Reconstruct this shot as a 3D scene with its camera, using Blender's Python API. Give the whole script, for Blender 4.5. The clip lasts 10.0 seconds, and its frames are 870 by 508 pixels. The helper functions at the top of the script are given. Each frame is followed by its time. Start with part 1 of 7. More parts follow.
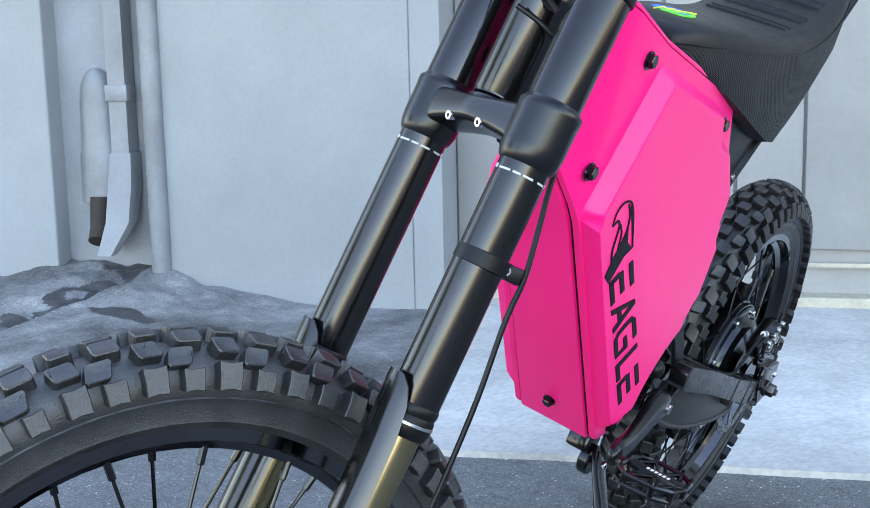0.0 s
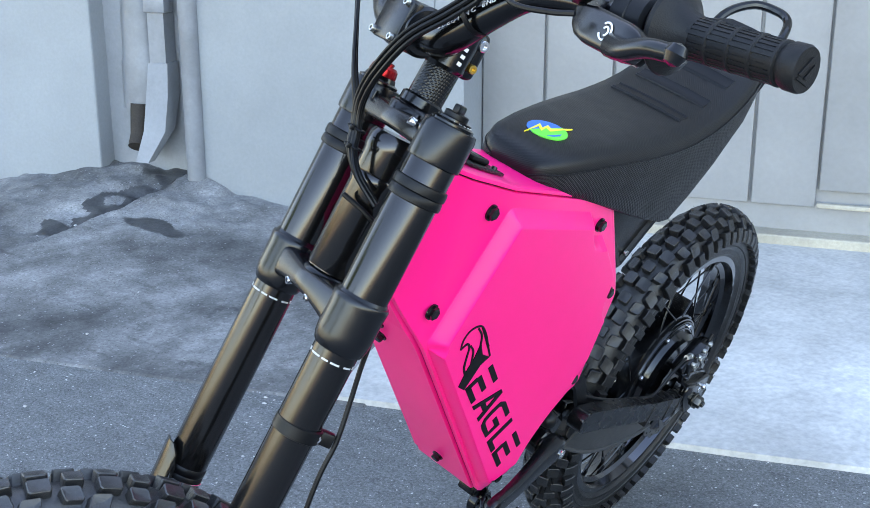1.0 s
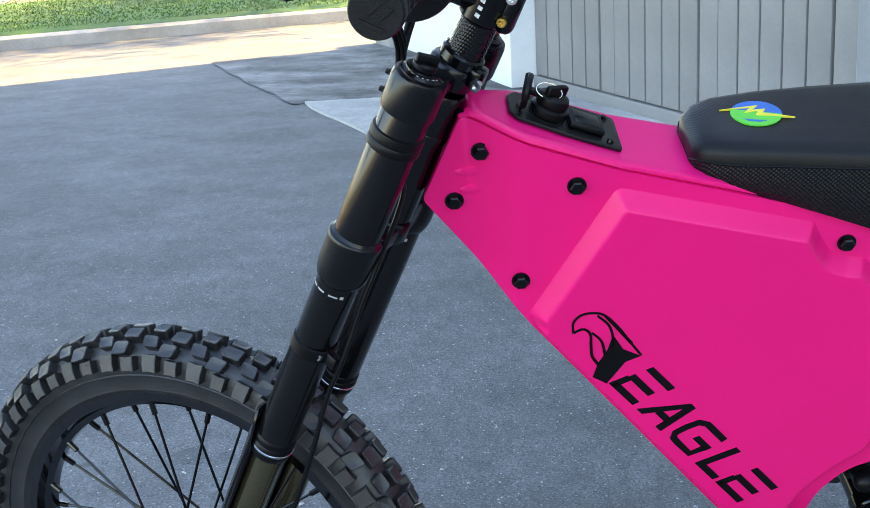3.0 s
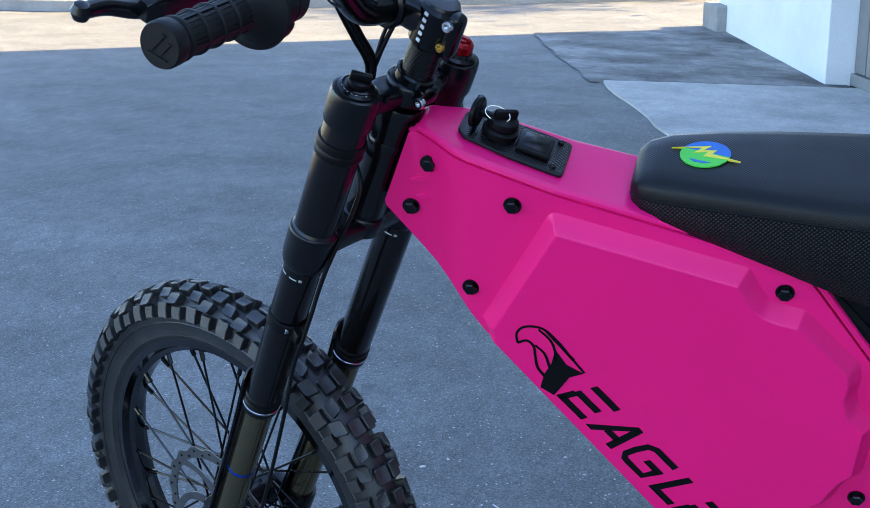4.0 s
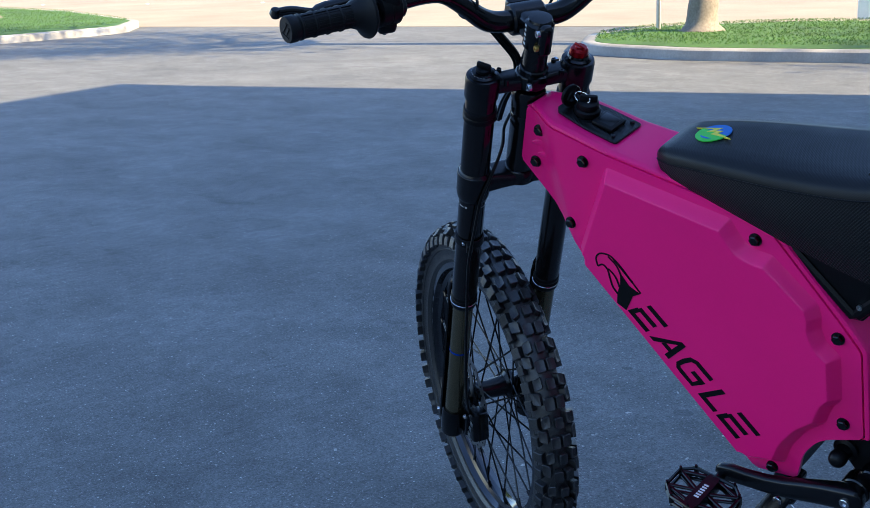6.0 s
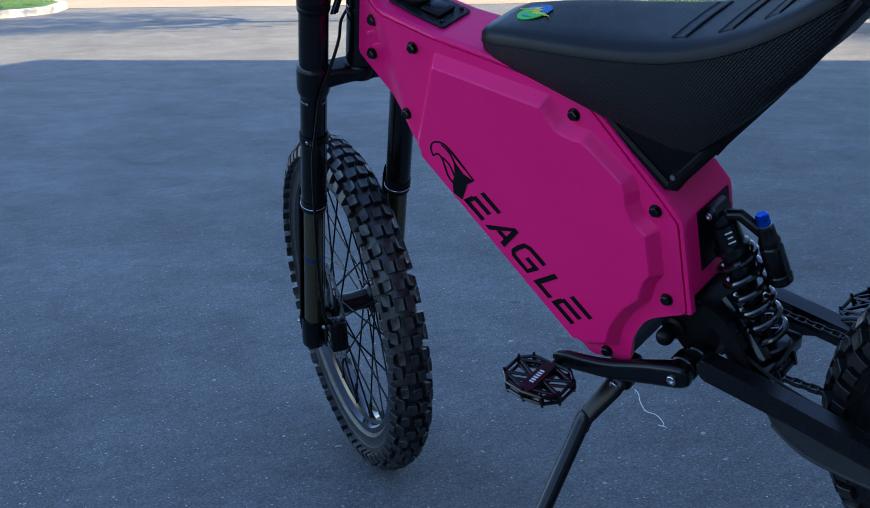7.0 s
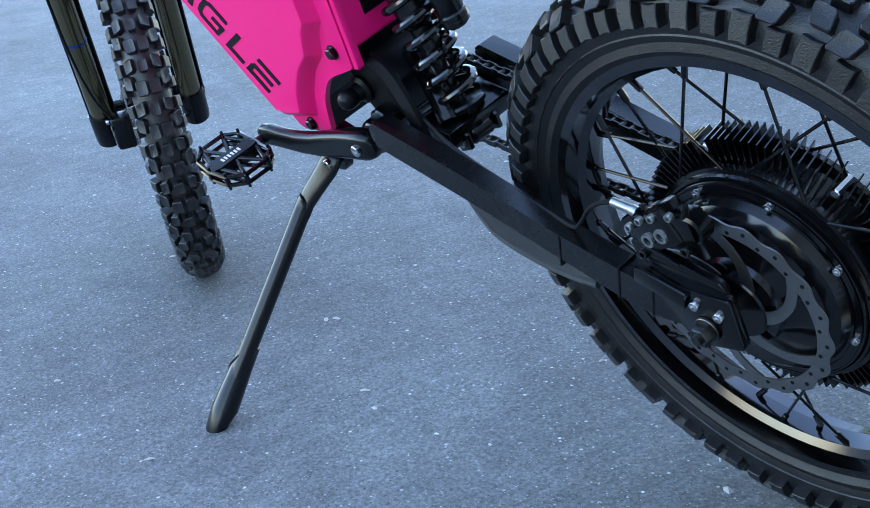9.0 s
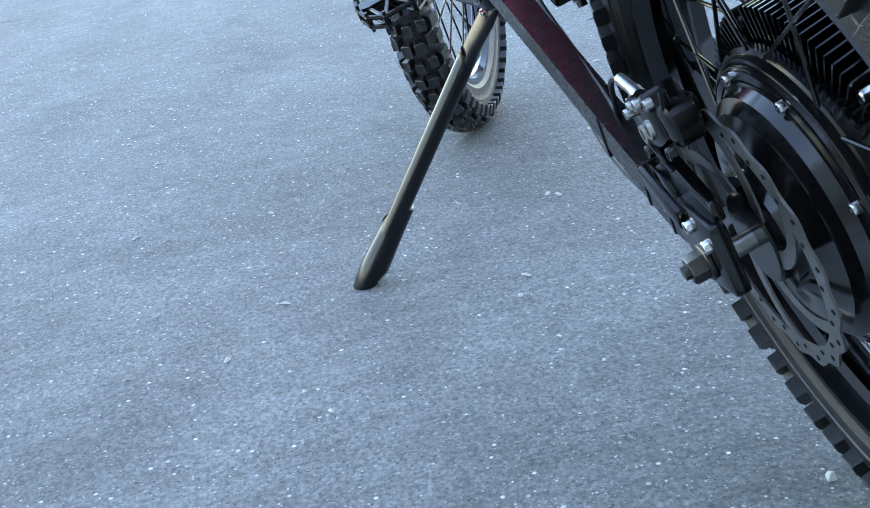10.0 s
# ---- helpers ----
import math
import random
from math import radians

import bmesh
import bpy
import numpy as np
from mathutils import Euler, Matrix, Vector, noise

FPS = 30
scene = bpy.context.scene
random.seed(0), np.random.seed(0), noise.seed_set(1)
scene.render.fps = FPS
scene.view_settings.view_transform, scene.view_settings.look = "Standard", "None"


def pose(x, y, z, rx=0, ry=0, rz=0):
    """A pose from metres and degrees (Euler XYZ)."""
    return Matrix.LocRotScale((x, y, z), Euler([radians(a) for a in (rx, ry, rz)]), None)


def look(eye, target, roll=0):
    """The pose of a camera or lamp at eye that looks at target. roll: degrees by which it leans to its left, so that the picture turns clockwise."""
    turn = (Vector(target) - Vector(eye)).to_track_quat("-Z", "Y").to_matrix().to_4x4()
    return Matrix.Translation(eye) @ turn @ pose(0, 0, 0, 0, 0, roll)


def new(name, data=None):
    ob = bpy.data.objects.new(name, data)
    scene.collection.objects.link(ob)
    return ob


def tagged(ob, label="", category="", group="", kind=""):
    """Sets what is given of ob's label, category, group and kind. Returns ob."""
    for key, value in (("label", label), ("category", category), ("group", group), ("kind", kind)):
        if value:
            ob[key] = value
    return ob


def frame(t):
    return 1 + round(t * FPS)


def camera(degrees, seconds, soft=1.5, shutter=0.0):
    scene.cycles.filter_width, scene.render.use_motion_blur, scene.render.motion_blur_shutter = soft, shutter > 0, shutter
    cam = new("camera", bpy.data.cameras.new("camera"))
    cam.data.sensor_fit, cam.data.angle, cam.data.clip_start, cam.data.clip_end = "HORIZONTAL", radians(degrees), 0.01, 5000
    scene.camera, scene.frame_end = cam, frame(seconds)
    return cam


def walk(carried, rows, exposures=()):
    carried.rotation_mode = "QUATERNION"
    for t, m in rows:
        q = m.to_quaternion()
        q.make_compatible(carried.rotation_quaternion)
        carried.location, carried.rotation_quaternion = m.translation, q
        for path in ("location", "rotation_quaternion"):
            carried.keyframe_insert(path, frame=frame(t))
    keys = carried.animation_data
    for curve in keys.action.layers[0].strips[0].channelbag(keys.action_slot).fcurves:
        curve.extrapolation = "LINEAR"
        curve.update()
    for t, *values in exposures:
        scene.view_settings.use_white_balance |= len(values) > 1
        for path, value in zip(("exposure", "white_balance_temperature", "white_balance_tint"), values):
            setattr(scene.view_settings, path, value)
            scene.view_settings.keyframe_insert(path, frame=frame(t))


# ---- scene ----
cam = camera(38.9, 10.0, soft=0.75)
PATH = [
    (0, (-1.412, -0.872, 0.858), (0.189, 0.279, 0.521), -1.3),
    (0.5, (-1.389, -0.933, 1.038), (0.229, 0.124, 0.526), 0.4),
    (1, (-1.306, -1.095, 1.177), (0.151, 0.135, 0.575), 0.0),
    (1.5, (-1.136, -1.272, 1.193), (-0.028, 0.299, 0.639), 0.5),
    (1.6, (-1.098, -1.284, 1.187), (-0.036, 0.325, 0.656), 1.1),
    (2, (-0.917, -1.341, 1.158), (-0.122, 0.417, 0.633), 0.7),
    (2.2, (-0.831, -1.356, 1.15), (-0.17, 0.448, 0.592), 0.2),
    (2.5, (-0.691, -1.397, 1.125), (-0.236, 0.46, 0.537), -1.9),
    (2.7, (-0.584, -1.449, 1.106), (-0.352, 0.453, 0.534), -3.1),
    (3.8, (-0.122, -1.504, 1.138), (-0.638, 0.35, 0.593), -0.5),
    (4, (-0.035, -1.501, 1.153), (-0.646, 0.311, 0.564), -0.9),
    (4.5, (0.24, -1.533, 1.178), (-0.694, 0.138, 0.597), 0.1),
    (5, (0.445, -1.633, 1.208), (-0.636, -0.035, 0.682), 0.1),
    (5.2, (0.514, -1.677, 1.205), (-0.668, -0.155, 0.672), -0.0),
    (6.3, (0.897, -1.622, 1.085), (-0.595, -0.374, 0.622), -2.1),
    (6.5, (0.923, -1.608, 1.049), (-0.546, -0.331, 0.589), -2.1),
    (6.7, (0.939, -1.590, 1.021), (-0.505, -0.295, 0.534), -2.1),
    (7, (0.952, -1.551, 0.99), (-0.452, -0.218, 0.49), -2.0),
    (7.2, (0.955, -1.514, 0.971), (-0.425, -0.162, 0.455), -2.5),
    (7.5, (0.958, -1.448, 0.94), (-0.37, -0.072, 0.355), -3.3),
    (7.9, (0.987, -1.347, 0.900), (-0.289, 0.044, 0.238), -4.2),
    (8, (1.003, -1.317, 0.892), (-0.269, 0.078, 0.23), -4.4),
    (8.2, (1.047, -1.25, 0.878), (-0.257, 0.105, 0.199), -4.7),
    (8.5, (1.113, -1.132, 0.843), (-0.309, 0.084, 0.137), -6.4),
    (9, (1.206, -0.939, 0.777), (-0.336, 0.117, 0.064), -6.4),
    (9.1, (1.222, -0.897, 0.779), (-0.319, 0.151, 0.054), -6.1),
    (9.2, (1.235, -0.826, 0.757), (-0.341, 0.177, 0.041), -6.0),
    (9.3, (1.235, -0.779, 0.757), (-0.384, 0.117, -0.003), -7.1),
    (9.4, (1.238, -0.728, 0.735), (-0.420, 0.080, -0.030), -7.6),
    (9.5, (1.232, -0.671, 0.708), (-0.47, 0.035, -0.07), -8.0),
    (9.6, (1.232, -0.631, 0.692), (-0.496, -0.001, -0.098), -7.4),
    (10, (1.244, -0.438, 0.656), (-0.576, -0.226, -0.145), -8.2),
]
EXPOSURES = [(0, 3.68, 7350, 15), (1, 3.70, 7350, 15), (2, 3.50, 7550, 14), (2.7, 3.26, 7450, 13), (3.8, 2.76, 6050, 12), (5.2, 2.48, 5600, 12), (6.5, 1.76, 5250, 13), (7.5, 2.18, 5600, 13), (8.5, 3.27, 6200, 12), (9, 3.50, 6250, 11), (9.5, 3.74, 6850, 10), (10, 3.82, 7050, 10)]
walk(cam, [(t, look(e, g, r)) for t, e, g, r in PATH], EXPOSURES)

# ---- light ----
D = Vector((0.375, -0.927, 0))      # along the facade
N = Vector((-0.927, -0.375, 0))     # out from the facade
SUN_EL = radians(27.3)
world = bpy.data.worlds.new("sky")
scene.world = world
world.use_nodes = True
wn = world.node_tree.nodes
sky = wn.new("ShaderNodeTexSky")
sky.sky_type = "NISHITA"
sky.sun_disc = False
sky.sun_elevation = SUN_EL
sky.sun_rotation = radians(63.5)
world.node_tree.links.new(sky.outputs[0], wn["Background"].inputs[0])
wn["Background"].inputs[1].default_value = 0.10
sun_data = bpy.data.lights.new("sun", "SUN")
sun_data.energy, sun_data.angle, sun_data.color = 5.0, radians(0.5), (1, 0.71, 0.33)
sun = new("sun", sun_data)
toward = Vector((0.895 * math.cos(SUN_EL), 0.446 * math.cos(SUN_EL), math.sin(SUN_EL)))
sun.matrix_world = Matrix.Translation((0, 0, 20)) @ toward.to_track_quat("Z", "Y").to_matrix().to_4x4()


# ---- materials ----
def mat(name, col, rough=0.5, metal=0.0, var=0.12, scale=8.0, fine=0.0, fine_scale=300.0, bump=0.0, bump_scale=200.0,
        rough_var=0.1, spec=0.5, coat=0.0, per_object=0.0, dark=None, stain=0.0, stain_scale=1.5):
    """A procedural surface: broad variation, fine grain, stains and relief in metres."""
    m = bpy.data.materials.new(name)
    m.use_nodes = True
    nt = m.node_tree
    n, l = nt.nodes, nt.links
    b = n["Principled BSDF"]
    b.inputs["Roughness"].default_value = rough
    b.inputs["Metallic"].default_value = metal
    b.inputs["Specular IOR Level"].default_value = spec
    b.inputs["Coat Weight"].default_value = coat
    b.inputs["Coat Roughness"].default_value = 0.15
    co = n.new("ShaderNodeTexCoord").outputs["Object"]

    def noise_out(sc, det=4.0, ro=0.6):
        t = n.new("ShaderNodeTexNoise")
        t.inputs["Scale"].default_value, t.inputs["Detail"].default_value, t.inputs["Roughness"].default_value = sc, det, ro
        l.new(co, t.inputs["Vector"])
        return t.outputs["Fac"]

    def mul(a, fac, lo, hi):
        r = n.new("ShaderNodeMapRange")
        r.inputs["From Min"].default_value, r.inputs["From Max"].default_value = 0.25, 0.75
        r.inputs["To Min"].default_value, r.inputs["To Max"].default_value = lo, hi
        l.new(fac, r.inputs["Value"])
        x = n.new("ShaderNodeMix")
        x.data_type, x.blend_type = "RGBA", "MULTIPLY"
        x.inputs[0].default_value = 1.0
        l.new(a, x.inputs[6])
        l.new(r.outputs[0], x.inputs[7])
        return x.outputs[2]

    rgb = n.new("ShaderNodeRGB")
    rgb.outputs[0].default_value = (*col, 1)
    c = rgb.outputs[0]
    broad = noise_out(scale)
    if var:
        c = mul(c, broad, 1 - var, 1 + var)
    if fine:
        c = mul(c, noise_out(fine_scale, 2.0), 1 - fine, 1 + fine)
    if stain:
        c = mul(c, noise_out(stain_scale, 6.0, 0.65), 1 - stain, 1 + stain * 0.4)
    if per_object:
        info = n.new("ShaderNodeObjectInfo")
        c = mul(c, info.outputs["Random"], 1 - per_object, 1 + per_object)
    l.new(c, b.inputs["Base Color"])
    if rough_var:
        r = n.new("ShaderNodeMapRange")
        r.inputs["To Min"].default_value, r.inputs["To Max"].default_value = max(0.02, rough - rough_var), min(1, rough + rough_var)
        l.new(noise_out(scale * 3, 5.0), r.inputs["Value"])
        l.new(r.outputs[0], b.inputs["Roughness"])
    if bump:
        bp = n.new("ShaderNodeBump")
        bp.inputs["Strength"].default_value, bp.inputs["Distance"].default_value = min(1, bump), 0.001
        l.new(noise_out(bump_scale, 3.0), bp.inputs["Height"])
        l.new(bp.outputs[0], b.inputs["Normal"])
    return m


PINK = mat("pink satin paint", (0.96, 0.011, 0.195), 0.30, 0, 0.03, 5, 0.02, 900, 0.05, 900, 0.05, spec=0.32)
BLACK = mat("black anodised metal", (0.0018, 0.0018, 0.0022), 0.17, 0.0, 0.15, 20, 0.1, 600, 0.04, 700, 0.07, spec=0.42)
SATIN = mat("satin black fork tube", (0.047, 0.045, 0.045), 0.15, 0.92, 0.10, 6, 0.08, 800, 0.02, 900, 0.04)
SATIN2 = mat("satin black castings", (0.0036, 0.0038, 0.0048), 0.25, 0.0, 0.12, 12, 0.1, 700, 0.06, 900, 0.06, spec=0.42)
OLIVE = mat("olive bronze stanchion", (0.20, 0.17, 0.10), 0.18, 0.9, 0.1, 10, 0.05, 500, 0, 300, 0.05)
PLASTIC = mat("black plastic", (0.0035, 0.0035, 0.004), 0.38, 0, 0.2, 15, 0.15, 500, 0.15, 900, 0.08, spec=0.22)
RUBBER = mat("tyre rubber", (0.019, 0.019, 0.0195), 0.38, 0, 0.4, 14, 0.4, 260, 0.6, 600, 0.14, spec=0.75, stain=0.6, stain_scale=30)
RUBBER2 = mat("black tyre rubber", (0.0075, 0.0075, 0.008), 0.38, 0, 0.4, 14, 0.4, 260, 0.6, 600, 0.14, spec=0.55, stain=0.6, stain_scale=30)
PRINT = mat("grey print", (0.40, 0.40, 0.40), 0.5, 0, 0.1, 40)
MOTOR = mat("gloss black motor paint", (0.0025, 0.0025, 0.003), 0.14, 0, 0.1, 12, 0.1, 500, 0.05, 700, 0.06, spec=0.55)
GLOSSARM = mat("gloss black arm paint", (0.0022, 0.0022, 0.0026), 0.27, 0, 0.15, 12, 0.1, 500, 0.03, 700, 0.05, spec=0.6)
# base colour lifted to grey for the light the sleeve catches below the arm
SLEEVE = mat("sleeve fabric with caught light", (0.030, 0.031, 0.033), 0.45, 0, 0.2, 30, 0.2, 700, 0.3, 900, 0.08, spec=0.4)
GRIPR = mat("grip rubber", (0.009, 0.009, 0.0095), 0.45, 0, 0.2, 20, 0.15, 500, 0.4, 900, 0.08, spec=0.22)
CHROME = mat("bright steel", (0.62, 0.62, 0.63), 0.2, 1.0, 0.1, 20, 0, 300, 0, 300, 0.08)
ZINC = mat("zinc steel", (0.42, 0.42, 0.40), 0.35, 1.0, 0.2, 40, 0.1, 400, 0.2, 500, 0.1)
DARKSTEEL = mat("dark oiled steel", (0.085, 0.083, 0.078), 0.32, 1.0, 0.25, 60, 0.2, 400, 0.2, 500, 0.1)
ROTOR = mat("brushed rotor steel", (0.27, 0.265, 0.26), 0.35, 1.0, 0.15, 30, 0.2, 900, 0.2, 900, 0.1)
RIM = mat("gloss black rim", (0.075, 0.075, 0.08), 0.08, 1.0, 0.1, 20, 0, 300, 0, 300, 0.03, coat=0.4)
SPRING = mat("gloss black spring", (0.004, 0.004, 0.0045), 0.08, 0.0, 0.1, 30, 0, 300, 0, 300, 0.03, spec=0.7, coat=0.6)
BLUE = mat("blue anodised", (0.01, 0.09, 0.62), 0.25, 0.8, 0.1, 40, 0, 300, 0, 300, 0.05)
RED = mat("red anodised", (0.34, 0.008, 0.012), 0.25, 0.7, 0.1, 40, 0, 300, 0, 300, 0.05)
BRASS = mat("brass screw", (0.6, 0.4, 0.1), 0.3, 1.0, 0.1, 40)
DECAL = mat("black decal vinyl", (0.003, 0.003, 0.0035), 0.55, 0, 0.1, 20, 0, 300, 0, 300, 0.05, spec=0.18)
WHITE = mat("white print", (0.75, 0.75, 0.75), 0.5, 0, 0.08, 40)
LIME = mat("green vinyl", (0.10, 0.62, 0.05), 0.45, 0, 0.06, 40)
YELLOW = mat("yellow vinyl", (0.85, 0.72, 0.05), 0.45, 0, 0.06, 40)
DBLUE = mat("blue vinyl", (0.02, 0.14, 0.50), 0.45, 0, 0.06, 40)
CONCRETE = mat("pale concrete", (0.56, 0.545, 0.515), 0.85, 0, 0.2, 1.2, 0.16, 60, 0.6, 120, 0.08, stain=0.4, stain_scale=1.0)
WALLM = mat("grey painted stucco", (0.245, 0.26, 0.27), 0.5, 0, 0.07, 1.6, 0.05, 90, 0.25, 90, 0.1, stain=0.2, stain_scale=1.1)
WALLW = mat("white painted stucco", (0.85, 0.85, 0.83), 0.75, 0, 0.05, 2, 0.04, 90, 0.4, 80, 0.1, stain=0.12, stain_scale=1.3)
DOORM = mat("grey painted door sheet", (0.27, 0.265, 0.255), 0.5, 0, 0.06, 3, 0.05, 60, 0.12, 60, 0.1, per_object=0.06, stain=0.15, stain_scale=2)
DOORL = mat("pale grey door sheet", (0.27, 0.265, 0.26), 0.5, 0, 0.05, 3, 0.04, 60, 0.12, 60, 0.1, per_object=0.05, stain=0.18, stain_scale=2)
RAIL = mat("aged cream sill", (0.42, 0.38, 0.30), 0.6, 0, 0.2, 6, 0.1, 90, 0.2, 90, stain=0.3, stain_scale=5)
PIPE = mat("galvanised downpipe paint", (0.20, 0.21, 0.225), 0.45, 0.1, 0.1, 6, 0.05, 80, 0.1, 80, 0.1, stain=0.2, stain_scale=6)
RUST = mat("rusty pipe end", (0.025, 0.019, 0.014), 0.8, 0, 0.3, 20, 0.3, 200, 0.5, 200)
PALE = mat("pale bare plaster", (0.25, 0.26, 0.275), 0.7, 0, 0.1, 4, 0.06, 80, 0.3, 80, 0.1, stain=0.25, stain_scale=3)
KERB = mat("kerb concrete", (0.36, 0.35, 0.33), 0.9, 0, 0.15, 2, 0.1, 60, 0.4, 80, stain=0.3, stain_scale=2)
ROADM = mat("pale street asphalt", (0.34, 0.285, 0.215), 0.9, 0, 0.1, 0.6, 0.15, 40, 0.3, 60, stain=0.15, stain_scale=0.3)
BARK = mat("pale tree bark", (0.20, 0.175, 0.145), 0.9, 0, 0.25, 6, 0.25, 40, 0.8, 30)
LEAF = mat("green leaves", (0.05, 0.11, 0.025), 0.6, 0, 0.3, 3, 0, 300, 0, 300, per_object=0.1)
GRASS = mat("lawn grass", (0.060, 0.140, 0.018), 0.8, 0, 0.3, 1.5, 0.3, 25, 0.6, 40, stain=0.3, stain_scale=0.8)


def add_speckle(m, scale, thresh, bright, rough_patch=True):
    """Light stone chips in asphalt."""
    nt = m.node_tree
    n, l = nt.nodes, nt.links
    b = n["Principled BSDF"]
    src = b.inputs["Base Color"].links[0].from_socket
    co = n.new("ShaderNodeTexCoord").outputs["Object"]
    v = n.new("ShaderNodeTexVoronoi")
    v.inputs["Scale"].default_value = scale
    l.new(co, v.inputs["Vector"])
    sep = n.new("ShaderNodeSeparateColor")
    l.new(v.outputs["Color"], sep.inputs[0])
    r = n.new("ShaderNodeMapRange")
    r.inputs["From Min"].default_value, r.inputs["From Max"].default_value = thresh, 1.0
    l.new(sep.outputs[0], r.inputs["Value"])
    d = n.new("ShaderNodeMapRange")
    d.inputs["From Min"].default_value, d.inputs["From Max"].default_value = 0.45, 0.2
    l.new(v.outputs["Distance"], d.inputs["Value"])
    mm = n.new("ShaderNodeMath")
    mm.operation = "MULTIPLY"
    l.new(r.outputs[0], mm.inputs[0])
    l.new(d.outputs[0], mm.inputs[1])
    x = n.new("ShaderNodeMix")
    x.data_type = "RGBA"
    l.new(mm.outputs[0], x.inputs[0])
    l.new(src, x.inputs[6])
    x.inputs[7].default_value = (*bright, 1)
    l.new(x.outputs[2], b.inputs["Base Color"])


def add_mottle(m, scale, lo, hi, stretch=1.0, detail=6.0, turn=0.0, f0=0.30, f1=0.70):
    """Blotches and streaks: multiplies the colour by a stretched noise."""
    nt = m.node_tree
    n, l = nt.nodes, nt.links
    b = n["Principled BSDF"]
    src = b.inputs["Base Color"].links[0].from_socket
    mp = n.new("ShaderNodeMapping")
    mp.inputs["Scale"].default_value = (scale, scale * stretch, scale)
    mp.inputs["Rotation"].default_value = (0, 0, turn)
    l.new(n.new("ShaderNodeTexCoord").outputs["Object"], mp.inputs["Vector"])
    t = n.new("ShaderNodeTexNoise")
    t.inputs["Scale"].default_value, t.inputs["Detail"].default_value, t.inputs["Roughness"].default_value = 1.0, detail, 0.62
    l.new(mp.outputs[0], t.inputs["Vector"])
    r = n.new("ShaderNodeMapRange")
    r.inputs["From Min"].default_value, r.inputs["From Max"].default_value = f0, f1
    r.inputs["To Min"].default_value, r.inputs["To Max"].default_value = lo, hi
    l.new(t.outputs["Fac"], r.inputs["Value"])
    x = n.new("ShaderNodeMix")
    x.data_type, x.blend_type = "RGBA", "MULTIPLY"
    x.inputs[0].default_value = 1.0
    l.new(src, x.inputs[6])
    l.new(r.outputs[0], x.inputs[7])
    l.new(x.outputs[2], b.inputs["Base Color"])


ASPHALT = mat("lot asphalt", (0.1655, 0.1710, 0.1705), 0.75, 0, 0.10, 0.5, 0.50, 170, 1.0, 130, 0.1, stain=0.30, stain_scale=0.9)
add_mottle(ASPHALT, 5.0, 0.86, 1.09, 1.4, 7.0, 0.9)
add_mottle(ASPHALT, 3.4, 0.80, 1.02, 1.5, 7.0, 0.5, 0.30, 0.44)
add_mottle(ASPHALT, 11.0, 0.70, 1.0, 0.4, 6.0, 1.1, 0.27, 0.38)
add_mottle(ASPHALT, 28.0, 0.80, 1.16, 0.45, 5.0, 0.7)
add_mottle(ASPHALT, 85.0, 0.76, 1.22, 0.7, 4.0, 0.2)
add_mottle(ASPHALT, 1.4, 0.87, 1.06, 2.0, 8.0, 0.3)
add_mottle(ASPHALT, 2.4, 0.84, 1.06, 1.2, 5.0, 1.2, 0.38, 0.60)
add_speckle(ASPHALT, 300, 0.78, (0.36, 0.36, 0.355))
add_speckle(ASPHALT, 230, 0.950, (0.58, 0.58, 0.57))
add_speckle(ASPHALT, 150, 0.965, (0.70, 0.70, 0.68))
add_speckle(ASPHALT, 260, 0.72, (0.04, 0.04, 0.04))
ASPHALT.node_tree.nodes["Bump"].inputs["Distance"].default_value = 0.0028
BERM = mat("patched dark asphalt", (0.22, 0.217, 0.212), 0.8, 0, 0.2, 2.0, 0.32, 120, 1.0, 120, 0.1, stain=0.4, stain_scale=2.2)
WET = mat("wet dark asphalt", (0.055, 0.055, 0.056), 0.42, 0, 0.3, 12, 0.3, 120, 0.8, 120, 0.1, spec=0.4)
add_mottle(BERM, 9.0, 0.74, 1.18, 1.6)
add_mottle(BERM, 2.1, 0.34, 1.22, 1.3, 7.0, 0.4, 0.36, 0.60)
add_mottle(BERM, 16.0, 0.55, 1.0, 0.35, 6.0, 1.2, 0.30, 0.40)
add_mottle(BERM, 34.0, 0.86, 1.10, 0.5, 5.0, 0.7)
add_speckle(BERM, 150, 0.88, (0.36, 0.36, 0.36))
add_speckle(BERM, 190, 0.72, (0.04, 0.04, 0.04))
add_mottle(CONCRETE, 1.1, 0.80, 1.10, 2.2, 8.0, 0.5)
add_mottle(CONCRETE, 14.0, 0.88, 1.08, 0.5)


